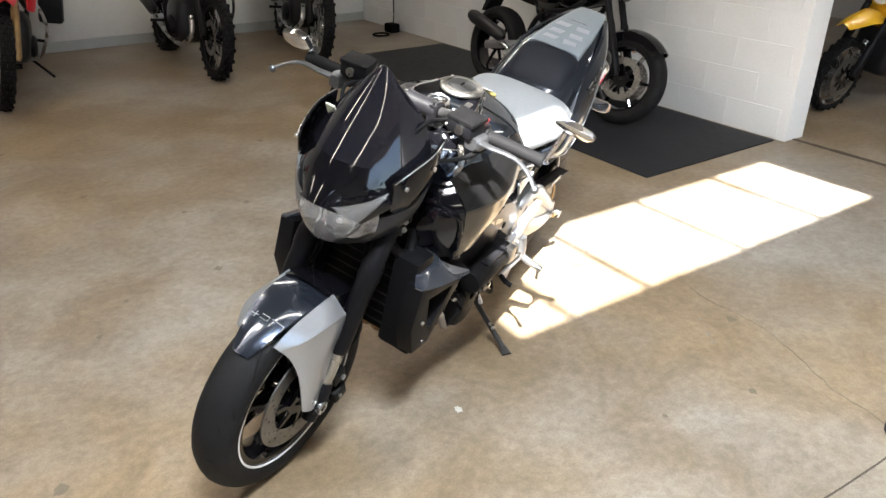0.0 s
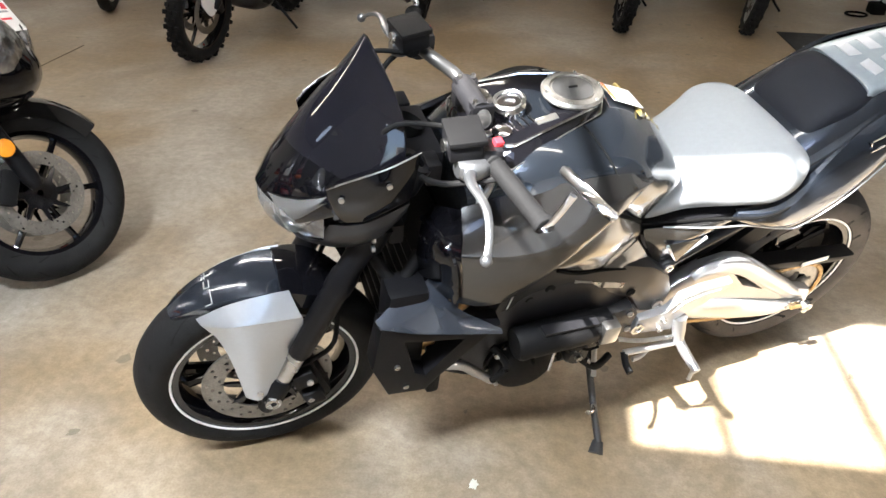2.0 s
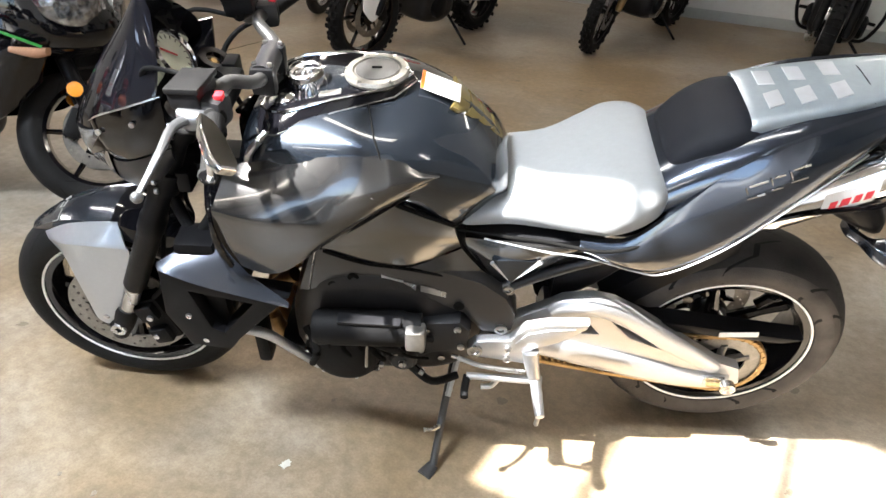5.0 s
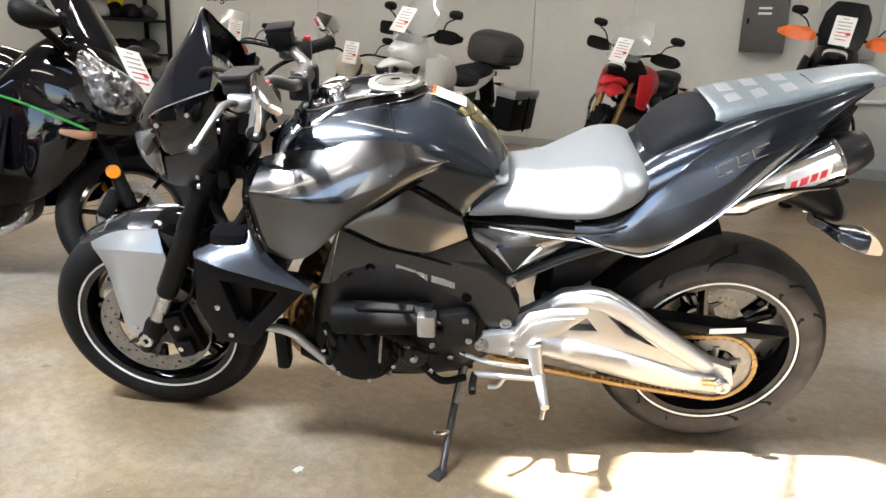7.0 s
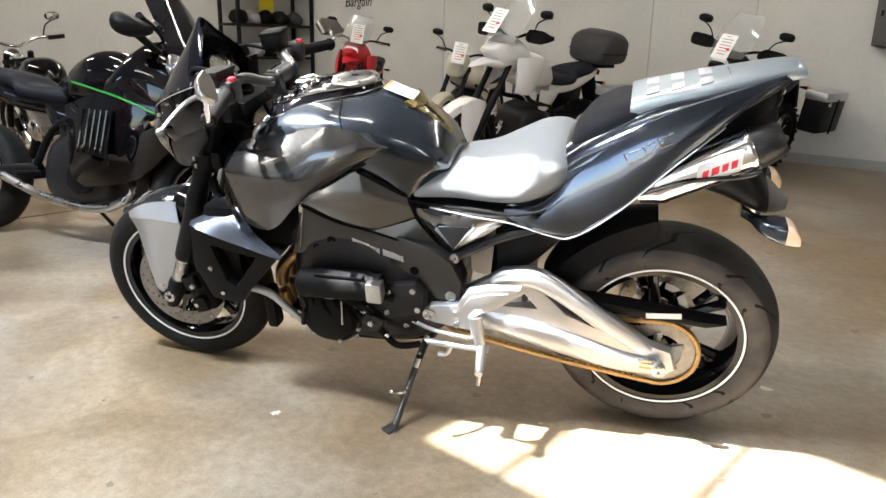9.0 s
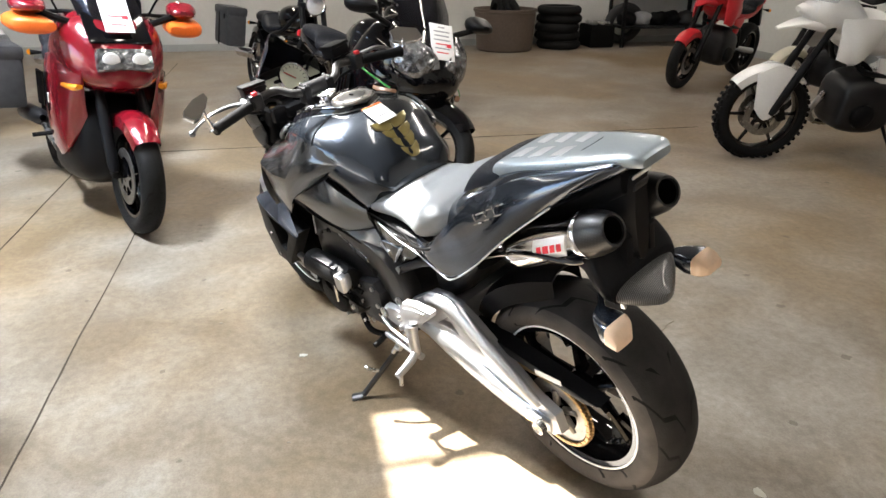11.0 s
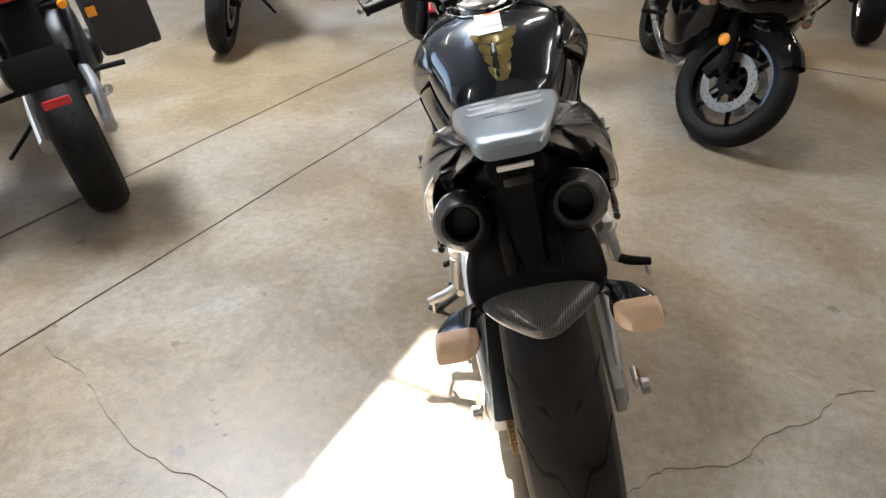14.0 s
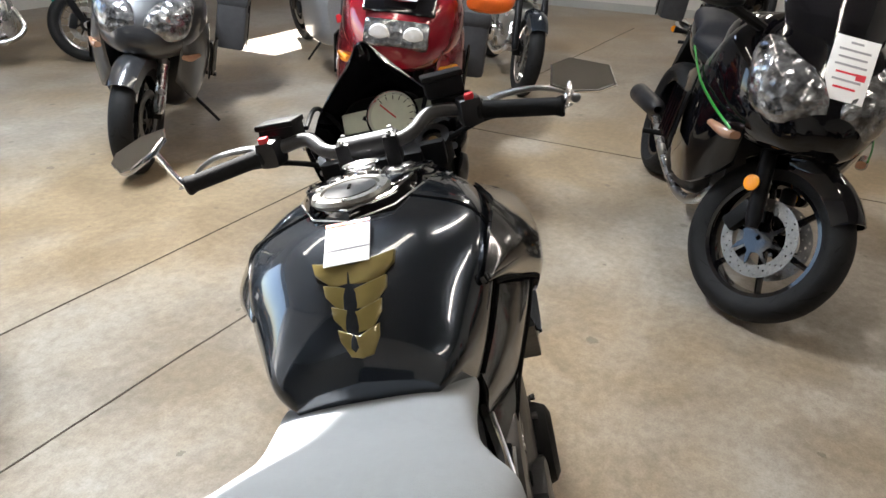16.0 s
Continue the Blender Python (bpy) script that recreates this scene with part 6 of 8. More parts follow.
    if s > 0:
        ol = [(-0.062, -0.004), (-0.052, 0.014), (-0.02, 0.024), (0.035, 0.027), (0.052, 0.018), (0.054, -0.012), (0.035, -0.024), (-0.02, -0.02)]
        run_dir, wide_dir = Vector((-0.49, 0.78, -0.31)).normalized(), Vector((-0.53, -0.6, -0.6))
        flat_dir = wide_dir.cross(run_dir).normalized()
        wide_dir = run_dir.cross(flat_dir)
        mm = Matrix.Translation((1.046, 0.412, 1.097)) @ Matrix((flat_dir, -run_dir, wide_dir)).transposed().to_4x4()
        mb.clear()
        skin(mb, [[Vector((k, -a * q, b * q)) for a, b in ol] for k, q in ((0.012, 0.8), (0.009, 0.97), (0.0, 1.0), (-0.004, 0.96))])
    mir = part("mirror", mb, CHROME, stalk, "polished bar-end mirror", mm)
    gb = bmesh.new()
    skin(gb, [[Vector((k, -a * s * 0.9, b * 0.88)) for a, b in ol] for k in (-0.004, -0.0062)])
    part("mirror_glass", gb, MIRROR, mir, "mirror glass", sharp=0)
    part("control_cable", tube([(1.17, 0.13 * s, 1.04), (1.27, 0.12 * s, 1.05), (1.3, 0.08 * s, 0.96), (1.24, 0.06 * s, 0.85)], 0.005, 8), RUBBER, B)
    part("throttle_cable" if s < 0 else "wiring_loom", tube([(1.12, 0.24 * s, 1.0), (1.2, 0.2 * s, 0.97), (1.22, 0.12 * s, 0.93), (1.17, 0.06 * s, 0.87)], 0.006, 8), RUBBER, B)
bracket = part("dash_bracket", tube([(1.06, 0.13, 0.93), (1.09, 0.16, 0.9), (1.1, 0.15, 0.86)], 0.008, 8), STEEL, B)
part("steering_stem", rod((1.2, 0, 0.97), (1.29, 0, 0.77), [(0.03, 0), (0.03, 1)], 16), DARK, B)

# ---- the other motorcycles in the shop ----
SPOKE_MESH = {}


def plain_wheel(name, parent, m, radius, width, rr, kind, rim_mat, knobs=False, disc=True, tread=None):
    """A lighter wheel: rim part with tyre, spokes, hub and disc as pieces. kind: cast or wire."""
    k = width * 0.36
    rim = part(name, lathe([(rr + 0.012, -k), (rr - 0.006, -k + 0.012), (rr - 0.014, 0), (rr - 0.006, k - 0.012), (rr + 0.012, k), (rr - 0.014, k - 0.004), (rr - 0.024, 0), (rr - 0.014, -k + 0.004), (rr + 0.012, -k)], 48), rim_mat, parent, "", m)
    h = radius - rr
    prof = [(rr + h * r, s * width / 2) for s, r in ((-0.7, 0.0), (-0.98, 0.35), (-0.95, 0.6), (-0.72, 0.86), (-0.36, 0.97), (0, 1.0))]
    prof += [(r, -a) for r, a in prof[-2::-1]]
    part("tyre", lathe(prof, 56), tread or (RUBBER if knobs else TREAD_F), rim)
    if knobs:
        bm = bmesh.new()
        for i in range(44):
            a = 2 * math.pi * i / 44
            for y, dr in (((-0.36, -0.004), (0.0, 0.004), (0.36, -0.004)) if i % 2 else ((-0.2, 0.003), (0.2, 0.003))):
                rad = radius + dr
                box((math.cos(a) * rad, y * width, math.sin(a) * rad), (0.016, width * 0.22, 0.026), 0, pose(0, 0, 0, 0, -math.degrees(a), 0), bm=bm)
        tagged(part("tread_block", bm, RUBBER, rim, sharp=0), kind="stuff")
    part("hub", lathe([(0.01, -0.055), (0.04, -0.055), (0.034, -0.02), (0.034, 0.02), (0.04, 0.055), (0.01, 0.055)], 20), rim_mat, rim)
    n = 6 if kind == "cast" else 18
    key = (kind, round(rr, 3), rim_mat.name)
    for i in range(n):
        a = 360 * i / n
        if key not in SPOKE_MESH:
            bm = tube([(0.03, 0, 0), (rr - 0.016, 0, 0)], [0.016, 0.011] if kind == "cast" else [0.003, 0.003], 6 if kind == "cast" else 5)
            me = bpy.data.meshes.new("spoke")
            bm.to_mesh(me)
            bm.free()
            me.materials.append(rim_mat if kind == "cast" else STEEL)
            SPOKE_MESH[key] = me
        sp = new("spoke", SPOKE_MESH[key])
        sp.parent = rim
        sp.matrix_local = pose(0, 0.02 * (1 if i % 2 else -1) if kind == "wire" else 0, 0, 0, a, 0)
    if disc:
        for y in (0.05, -0.055):
            brake_disc(rim, y, 0.145, 0.1, DISC)
    return rim


def turn_about(p, axis, deg):
    return Matrix.Translation(p) @ Matrix.Rotation(radians(deg), 4, axis) @ Matrix.Translation(-Vector(p))


def street_bike(name, label, spot, heading, lean=9, steer=0, wb=1.48, fr=0.305, rr=0.31, fw=0.12, rw=0.17, rake=25, wheel_kind="cast", rim_mat=GLOSS, knobs=False,
                body=GLOSS, tank_mat=None, seat_mat=PADVINYL, style="naked", seat_h=0.82, tank_top=1.0, bar_h=1.05, bar_w=0.36, extras=(), nose=(0.0, 0.0, 1.0), guard_mat=None, fork_mat=None, category="motorcycle"):
    """A parked motorcycle: spot is where its front tyre meets the floor."""
    a = radians(heading)
    back = Vector((spot[0] - wb * math.cos(a), spot[1] - wb * math.sin(a), 0.002))
    P = empty(name, Matrix.Translation(back) @ pose(0, 0, 0, 0, 0, heading) @ pose(0, 0, 0, -lean))
    tagged(P, label, category, "motorcycles parked in the shop")
    tank_mat = tank_mat or body
    fork_mat = fork_mat or MATTE
    tk = math.tan(radians(rake))
    axis = Vector((-math.sin(radians(rake)), 0, math.cos(radians(rake))))
    head = Vector((wb - (bar_h - 0.12 - fr) * tk - 0.03, 0, bar_h - 0.12))
    S = turn_about(head, axis, steer)

    def front(name, bm, mat, label="", parent=None):
        bmesh.ops.transform(bm, matrix=S, verts=bm.verts)
        return part(name, bm, mat, parent or P, label)

    plain_wheel("rear_wheel", P, pose(0, 0, rr), rr, rw, 0.215 if wheel_kind == "cast" else 0.23, wheel_kind, rim_mat, knobs, False)
    fwheel = plain_wheel("front_wheel", P, S @ pose(wb, 0, fr), fr, fw, 0.216 if fr < 0.32 else fr - 0.075, wheel_kind, rim_mat, knobs)

    def fk(z, y):
        return Vector((wb - (z - fr) * tk - 0.01, y, z))

    for s in (1, -1):
        y = 0.1 * s
        leg = front("fork_leg", rod(fk(bar_h - 0.1, y), fk(fr + 0.02, y), [(0, 0), (0.024, 0), (0.024, 0.45), (0.029, 0.5), (0.029, 0.95), (0.02, 1), (0, 1)], 14), fork_mat)
        front("brake_caliper", box((wb - 0.1, 0.07 * s, fr + 0.03), (0.06, 0.05, 0.12), 0.012, pose(0, 0, 0, 0, 20, 0)), PLASTIC)
    front("fork_clamp", box((fk(bar_h - 0.16, 0).x, 0, bar_h - 0.16), (0.07, 0.25, 0.04), 0.012), MATTE)
    bx, bz = fk(bar_h - 0.08, 0).x - 0.02, bar_h
    half = [(bx, 0.0, bz - 0.04), (bx + 0.01, 0.08, bz - 0.02), (bx - 0.01, 0.18, bz + 0.01), (bx - 0.08, bar_w, bz)]
    bar = front("handlebar", tube([(x, -y, z) for x, y, z in half[:0:-1]] + half, 0.012, 10), CHROME if style in ("cruiser", "dresser") else MATTE)
    for s in (1, -1):
        front("hand_grip", tube([(bx - 0.045, (bar_w - 0.12) * s, bz), (bx - 0.085, (bar_w + 0.005) * s, bz)], 0.018, 12), RUBBER, "", bar)
        front("lever", tube([(bx + 0.01, 0.2 * s, bz), (bx + 0.01, 0.28 * s, bz - 0.005), (bx - 0.02, (bar_w + 0.0) * s, bz - 0.01)], 0.006, 8), STEEL if fork_mat != GLOSS else MATTE, "", bar)
        if "nomirror" not in extras and "fairing_mirrors" not in extras:
            mx, my, mz = bx - 0.0, 0.34 * s, bz + 0.17
            st = front("mirror", hull([(mx - 0.012, 0.06, mz - 0.034, mz + 0.034, my), (mx + 0.012, 0.058, mz - 0.03, mz + 0.03, my), (mx + 0.03, 0.03, mz - 0.015, mz + 0.015, my)], 18, 2.6), PLASTIC)
            front("mirror_stalk", tube([(bx - 0.01, 0.22 * s, bz + 0.01), (bx + 0.01, 0.27 * s, bz + 0.1), (mx, my, mz - 0.03)], 0.006, 8), MATTE, "", st)
            g = box((mx - 0.0135, my, mz), (0.003, 0.1, 0.054), 0.001)
            front("mirror_glass", g, MIRROR, "", st)
    # engine, frame, exhaust
    mid = wb * 0.52
    eng = part("engine", hull([(mid + 0.24, 0.1, 0.32, 0.46), (mid + 0.2, 0.17, 0.24, 0.6), (mid + 0.02, 0.19, 0.2, 0.64), (mid - 0.14, 0.17, 0.22, 0.56), (mid - 0.22, 0.12, 0.28, 0.48)], 20, 4), COWLGREY if style not in ("cruiser", "dresser") else STEEL, P)
    for s in (1, -1):
        part("engine_cover", lathe([(0, 0.225 * s), (0.06, 0.222 * s), (0.085, 0.205 * s), (0.09, 0.15 * s)], 24, center=(mid + 0.08, 0, 0.36)), MATTE if style not in ("cruiser", "dresser") else CHROME, eng)
        part("frame_tube", tube([(head.x - 0.02, 0.04 * s, head.z - 0.04), (mid + 0.2, 0.15 * s, 0.7), (mid - 0.1, 0.16 * s, 0.62), (mid - 0.27, 0.13 * s, 0.4)], 0.02, 8), MATTE, P)
        part("swingarm", tube([(mid - 0.25, 0.12 * s, 0.38), (mid * 0.45, 0.13 * s, 0.36), (0, 0.12 * s, rr)], 0.024, 10, flat=1.4), ALU if style in ("adv", "naked") else MATTE, P)
        part("footpeg", tube([(mid - 0.24, 0.14 * s, 0.36), (mid - 0.24, 0.29 * s, 0.35)], 0.013, 8), RUBBER, P)
    part("exhaust_pipe", tube([(mid + 0.24, -0.06, 0.46), (mid + 0.3, -0.08, 0.3), (mid + 0.15, -0.13, 0.2), (mid - 0.2, -0.15, 0.24), (0.25, -0.17, 0.36)], 0.022, 10), CHROME if style in ("cruiser", "dresser") else STEEL, P)
    q0, q1 = ((0.28, -0.18, 0.4), (-0.16, -0.2, 0.52 if style in ("adv", "naked", "dirt") else 0.38))
    if "nosilencer" not in extras:
        part("silencer", rod(q0, q1, [(0.02, 0), (0.05, 0.1), (0.054, 0.9), (0.04, 1.0), (0.03, 1.0), (0.03, 0.9), (0, 0.9)], 18), CHROME if style in ("cruiser", "dresser") else COWLGREY, P)
    # side stand
    inv = P.matrix_world.inverted()
    top = Vector((mid - 0.18, 0.1, 0.26))
    wt = P.matrix_world @ top
    side = P.matrix_world.to_3x3() @ Vector((0, 1, 0))
    end = inv @ Vector((wt.x + side.x * 0.2, wt.y + side.y * 0.2, 0.008))
    part("side_stand", tube([top[:], end[:]], [0.013, 0.01], 8), MATTE, P)
    # tank, seat, tail
    tx = mid + 0.05
    if style in ("cruiser", "dresser"):
        part("fuel_tank", hull([(tx + 0.3, 0.06, tank_top - 0.16, tank_top - 0.08), (tx + 0.2, 0.13, tank_top - 0.22, tank_top - 0.01), (tx + 0.02, 0.16, tank_top - 0.24, tank_top), (tx - 0.14, 0.1, tank_top - 0.24, tank_top - 0.06), (tx - 0.2, 0.04, tank_top - 0.22, tank_top - 0.13)], 24, 2.3), tank_mat, P)
        part("seat", hull([(tx - 0.13, 0.1, seat_h - 0.08, seat_h - 0.02), (tx - 0.3, 0.17, seat_h - 0.12, seat_h - 0.02), (tx - 0.48, 0.16, seat_h - 0.1, seat_h + 0.06), (tx - 0.52, 0.14, seat_h - 0.06, seat_h + 0.08), (tx - 0.75, 0.13, seat_h - 0.04, seat_h + 0.08), (tx - 0.82, 0.08, seat_h - 0.02, seat_h + 0.04)], 24, 2.6), seat_mat, P)
        part("rear_mudguard", arc_sheet((0, rr), rr + 0.03, 20, 150, [(-rw * 0.6, -0.05), (-rw * 0.5, 0.0), (0, 0.02), (rw * 0.5, 0.0), (rw * 0.6, -0.05)]), body, P)
    else:
        part("fuel_tank", hull([(tx + 0.3, 0.09, tank_top - 0.2, tank_top - 0.1), (tx + 0.22, 0.17, tank_top - 0.26, tank_top - 0.03), (tx + 0.06, 0.19, tank_top - 0.3, tank_top), (tx - 0.1, 0.15, tank_top - 0.3, tank_top - 0.06), (tx - 0.2, 0.1, tank_top - 0.28, tank_top - 0.17)], 28, 2.6), tank_mat, P)
        part("seat", hull([(tx - 0.12, 0.07, seat_h - 0.09, seat_h - 0.02), (tx - 0.22, 0.13, seat_h - 0.1, seat_h), (tx - 0.42, 0.17, seat_h - 0.08, seat_h + 0.01), (tx - 0.5, 0.15, seat_h - 0.04, seat_h + 0.07), (tx - 0.74, 0.12, seat_h + 0.0, seat_h + 0.1), (tx - 0.82, 0.07, seat_h + 0.03, seat_h + 0.09)], 26, 2.6), seat_mat, P)
        part("tail_body", hull([(tx - 0.15, 0.12, seat_h - 0.17, seat_h - 0.05), (tx - 0.45, 0.15, seat_h - 0.14, seat_h - 0.02), (tx - 0.75, 0.11, seat_h - 0.06, seat_h + 0.05), (tx - 0.92, 0.05, seat_h, seat_h + 0.06)], 22, 3), body, P)
        for s in (1, -1):
            part("side_cover", patch([(tx + 0.02, 0.16, seat_h - 0.1), (tx - 0.1, 0.165, seat_h - 0.11), (tx - 0.26, 0.15, seat_h - 0.1)], [(tx + 0.0, 0.16, seat_h - 0.26), (tx - 0.1, 0.165, seat_h - 0.28), (tx - 0.22, 0.14, seat_h - 0.2)], 0.015, 0.01, 8, 5, s), body, P)
    part("tail_lamp", box((tx - 0.93, 0, seat_h + 0.02), (0.03, 0.12, 0.045), 0.01), REDS, P, "red tail lamp")
    part("plate_holder", plate([(tx - 0.86, seat_h), (tx - 0.95, seat_h - 0.16), (tx - 0.99, seat_h - 0.26), (tx - 0.95, seat_h - 0.26), (tx - 0.83, seat_h - 0.05)], -0.07, 0.07, (), 0.006), PLASTIC, P)
    for s in (1, -1):
        ind = part("indicator", tube([(tx - 0.88, 0.08 * s, seat_h - 0.06), (tx - 0.89, 0.15 * s, seat_h - 0.06)], [0.008, 0.018], 10), PLASTIC, P)
        part("lens", tube([(tx - 0.905, 0.15 * s, seat_h - 0.06), (tx - 0.925, 0.15 * s, seat_h - 0.06)], [0.018, 0.014], 12), AMBER, ind)
    # front guard
    gm = guard_mat or body
    if style in ("adv", "dirt") and "lowguard" not in extras:
        g = patch([(wb + 0.16, 0.02, fr * 2 + 0.13), (wb - 0.05, 0.075, fr * 2 + 0.19), (wb - 0.24, 0.06, fr * 2 + 0.17)], [(wb + 0.15, 0.045, fr * 2 + 0.1), (wb - 0.05, 0.09, fr * 2 + 0.14), (wb - 0.24, 0.08, fr * 2 + 0.13)], 0.01, 0.012, 10, 4)
        for s in (1, -1):
            g2 = patch([(wb + 0.17, 0.0, fr * 2 + 0.135), (wb - 0.05, 0.0, fr * 2 + 0.21), (wb - 0.25, 0.0, fr * 2 + 0.18)], [(wb + 0.15, 0.055, fr * 2 + 0.095), (wb - 0.05, 0.1, fr * 2 + 0.13), (wb - 0.24, 0.085, fr * 2 + 0.12)], 0.012, 0.01, 10, 5, s)
            front("front_mudguard", g2, gm)
        g.free()
    low = arc_sheet((wb, fr), fr + 0.014, 42, 140, [(-fw * 0.62, -0.06), (-fw * 0.58, -0.01), (-fw * 0.3, 0.012), (0, 0.018), (fw * 0.3, 0.012), (fw * 0.58, -0.01), (fw * 0.62, -0.06)])
    if style in ("adv", "dirt") and "lowguard" not in extras:
        low.free()
    else:
        front("front_mudguard", low, gm)
    if "whiteguard" in extras:
        for s in (1, -1):
            front("mudguard_wing", patch([(wb + 0.12, 0.07, fr * 2 - 0.03), (wb, 0.075, fr * 2 + 0.03), (wb - 0.12, 0.075, fr * 2 + 0.01)], [(wb + 0.1, 0.085, fr + 0.06), (wb + 0.02, 0.1, fr - 0.02), (wb - 0.08, 0.095, fr + 0.04)], 0.01, 0.008, 8, 5, s), gm)
    # lamps and noses
    hx, hz = fk(bar_h - 0.16, 0).x + 0.06, bar_h - 0.15
    if style in ("naked", "dirt", "cruiser"):
        hl = front("headlamp", lathe([(0.0, -0.08), (0.05, -0.075), (0.085, -0.02), (0.09, 0.0), (0.085, 0.01), (0.078, 0.004)], 28, center=(hx + 0.02, 0, hz), axis="x"), CHROME if style == "cruiser" else body)
        front("lens", lathe([(0.08, 0.0), (0.06, 0.012), (0.0, 0.018)], 28, center=(hx + 0.02, 0, hz), axis="x"), LENSC, "", hl)
        if style == "naked":
            front("nose_cowl", hull([(hx + 0.1, 0.06, hz - 0.02, hz + 0.06), (hx + 0.05, 0.11, hz - 0.1, hz + 0.14), (hx - 0.06, 0.11, hz - 0.04, hz + 0.16)], 20, 2.8), body)
    if style == "adv":
        nose = part("nose_cowl", hull([(hx + 0.22, 0.03, hz + 0.0, hz + 0.03), (hx + 0.12, 0.09, hz - 0.06, hz + 0.07), (hx + 0.02, 0.13, hz - 0.12, hz + 0.13), (hx - 0.1, 0.16, hz - 0.14, hz + 0.12), (hx - 0.2, 0.19, hz - 0.2, hz + 0.02)], 24, 2.8), body, P)
        part("beak", hull([(hx + 0.34, 0.02, hz - 0.12, hz - 0.105), (hx + 0.2, 0.07, hz - 0.1, hz - 0.06), (hx + 0.04, 0.1, hz - 0.13, hz - 0.03)], 18, 3), gm, nose)
        part("headlamp", hull([(hx + 0.17, 0.05, hz - 0.02, hz + 0.05), (hx + 0.13, 0.085, hz - 0.05, hz + 0.07), (hx + 0.08, 0.09, hz - 0.06, hz + 0.07)], 20, 3), LENSC, nose)
        for s in (1, -1):
            part("tank_shroud", patch([(hx - 0.02, 0.17, hz - 0.02), (hx - 0.16, 0.22, hz + 0.0), (hx - 0.34, 0.2, hz - 0.02)], [(hx - 0.04, 0.19, hz - 0.28), (hx - 0.16, 0.23, hz - 0.3), (hx - 0.3, 0.19, hz - 0.2)], 0.02, 0.012, 10, 6, s), tank_mat, P)
    if "screen" in extras:
        rows = []
        if style == "tourer":
            sx, sz, sk = hx + nose[0], hz + nose[1], nose[2]
        else:
            sx, sz, sk = hx, hz, 1.0
        for x, z, w in ((sx + 0.12 * sk, sz + 0.08, 0.14 * sk), (sx + 0.04, sz + 0.2 * sk, 0.17 * sk), (sx - 0.06, sz + 0.33 * sk, 0.16 * sk), (sx - 0.12 * sk, sz + 0.42 * sk, 0.11 * sk)):
            rows.append([Vector((x - 0.07 * abs(t) ** 2, w * t, z)) for t in (k / 5 for k in range(-5, 6))])
        bm = bmesh.new()
        skin(bm, rows, closed=False)
        g = bmesh.ops.extrude_face_region(bm, geom=bm.faces[:])
        bmesh.ops.translate(bm, vec=(-0.004, 0, 0), verts=[v for v in g["geom"] if isinstance(v, bmesh.types.BMVert)])
        part("windscreen", bm, SMOKE if "darkscreen" in extras else CLEAR, P, "windscreen")
    if style == "tourer":
        hx, hz, nk = hx + nose[0], hz + nose[1], nose[2]

        def fp(x, y, z):
            return (hx + x * nk, y * nk, hz + z * nk)

        def fs(x, w, z0, z1, y=0.0):
            return (hx + x * nk, w * nk, hz + z0 * nk, hz + z1 * nk, y * nk)

        fair = part("fairing", hull([fs(0.24, 0.05, -0.16, -0.1), fs(0.2, 0.13, -0.21, -0.02), fs(0.08, 0.23, -0.24, 0.12), fs(-0.08, 0.27, -0.24, 0.17), fs(-0.22, 0.26, -0.22, 0.04)], 36, 2.5), body, P, "broad painted upper fairing")
        for s in (1, -1):
            part("fairing_side", patch([fp(0.14, 0.19, -0.12), fp(-0.12, 0.275, -0.06), fp(-0.45, 0.23, -0.14)], [(hx + 0.05, 0.17, hz - 0.36), (hx - 0.12, 0.24, 0.36), (hx - 0.5, 0.21, 0.3)], 0.03, 0.014, 16, 9, s), body, fair, "painted fairing side")
            part("fairing_vent", patch([fp(-0.14, 0.295, -0.16), fp(-0.3, 0.285, -0.18)], [fp(-0.16, 0.295, -0.36), fp(-0.3, 0.275, -0.34)], 0.012, 0.008, 6, 5, s), MATTE, fair, "black vent panel")
            for i in range(5):
                part("vent_slat", tube([fp(-0.15 - 0.03 * i, 0.31 * s, -0.16), fp(-0.18 - 0.03 * i, 0.305 * s, -0.34)], 0.006, 6), GLOSS, fair)
            if "square_lamp" not in extras:
                part("headlamp", hull([fs(0.225, 0.03, -0.1, -0.04, 0.05 * s), fs(0.2, 0.07, -0.13, 0.01, 0.085 * s), fs(0.13, 0.09, -0.13, 0.06, 0.125 * s), fs(0.06, 0.05, -0.06, 0.1, 0.175 * s)], 20, 2.6), LAMP, fair, "clear faceted headlamp")
            part("fairing_mirror", hull([fs(-0.06, 0.05, 0.15, 0.21, 0.36 * s), fs(-0.02, 0.08, 0.13, 0.22, 0.37 * s), fs(0.05, 0.06, 0.14, 0.19, 0.36 * s), fs(0.08, 0.02, 0.155, 0.175, 0.35 * s)], 18, 2.5), MATTE if body == GLOSS else body, fair)
            part("mirror_arm", tube([fp(0.0, 0.2 * s, 0.1), fp(0.0, 0.34 * s, 0.15)], 0.018, 8), MATTE, fair)
            part("indicator_lens", hull([fs(0.12, 0.016, -0.215, -0.19, 0.2 * s), fs(0.09, 0.02, -0.225, -0.19, 0.22 * s), fs(0.03, 0.014, -0.21, -0.19, 0.252 * s)], 14, 2.5), AMBER if "ambers" in extras else DIMLENS, fair)
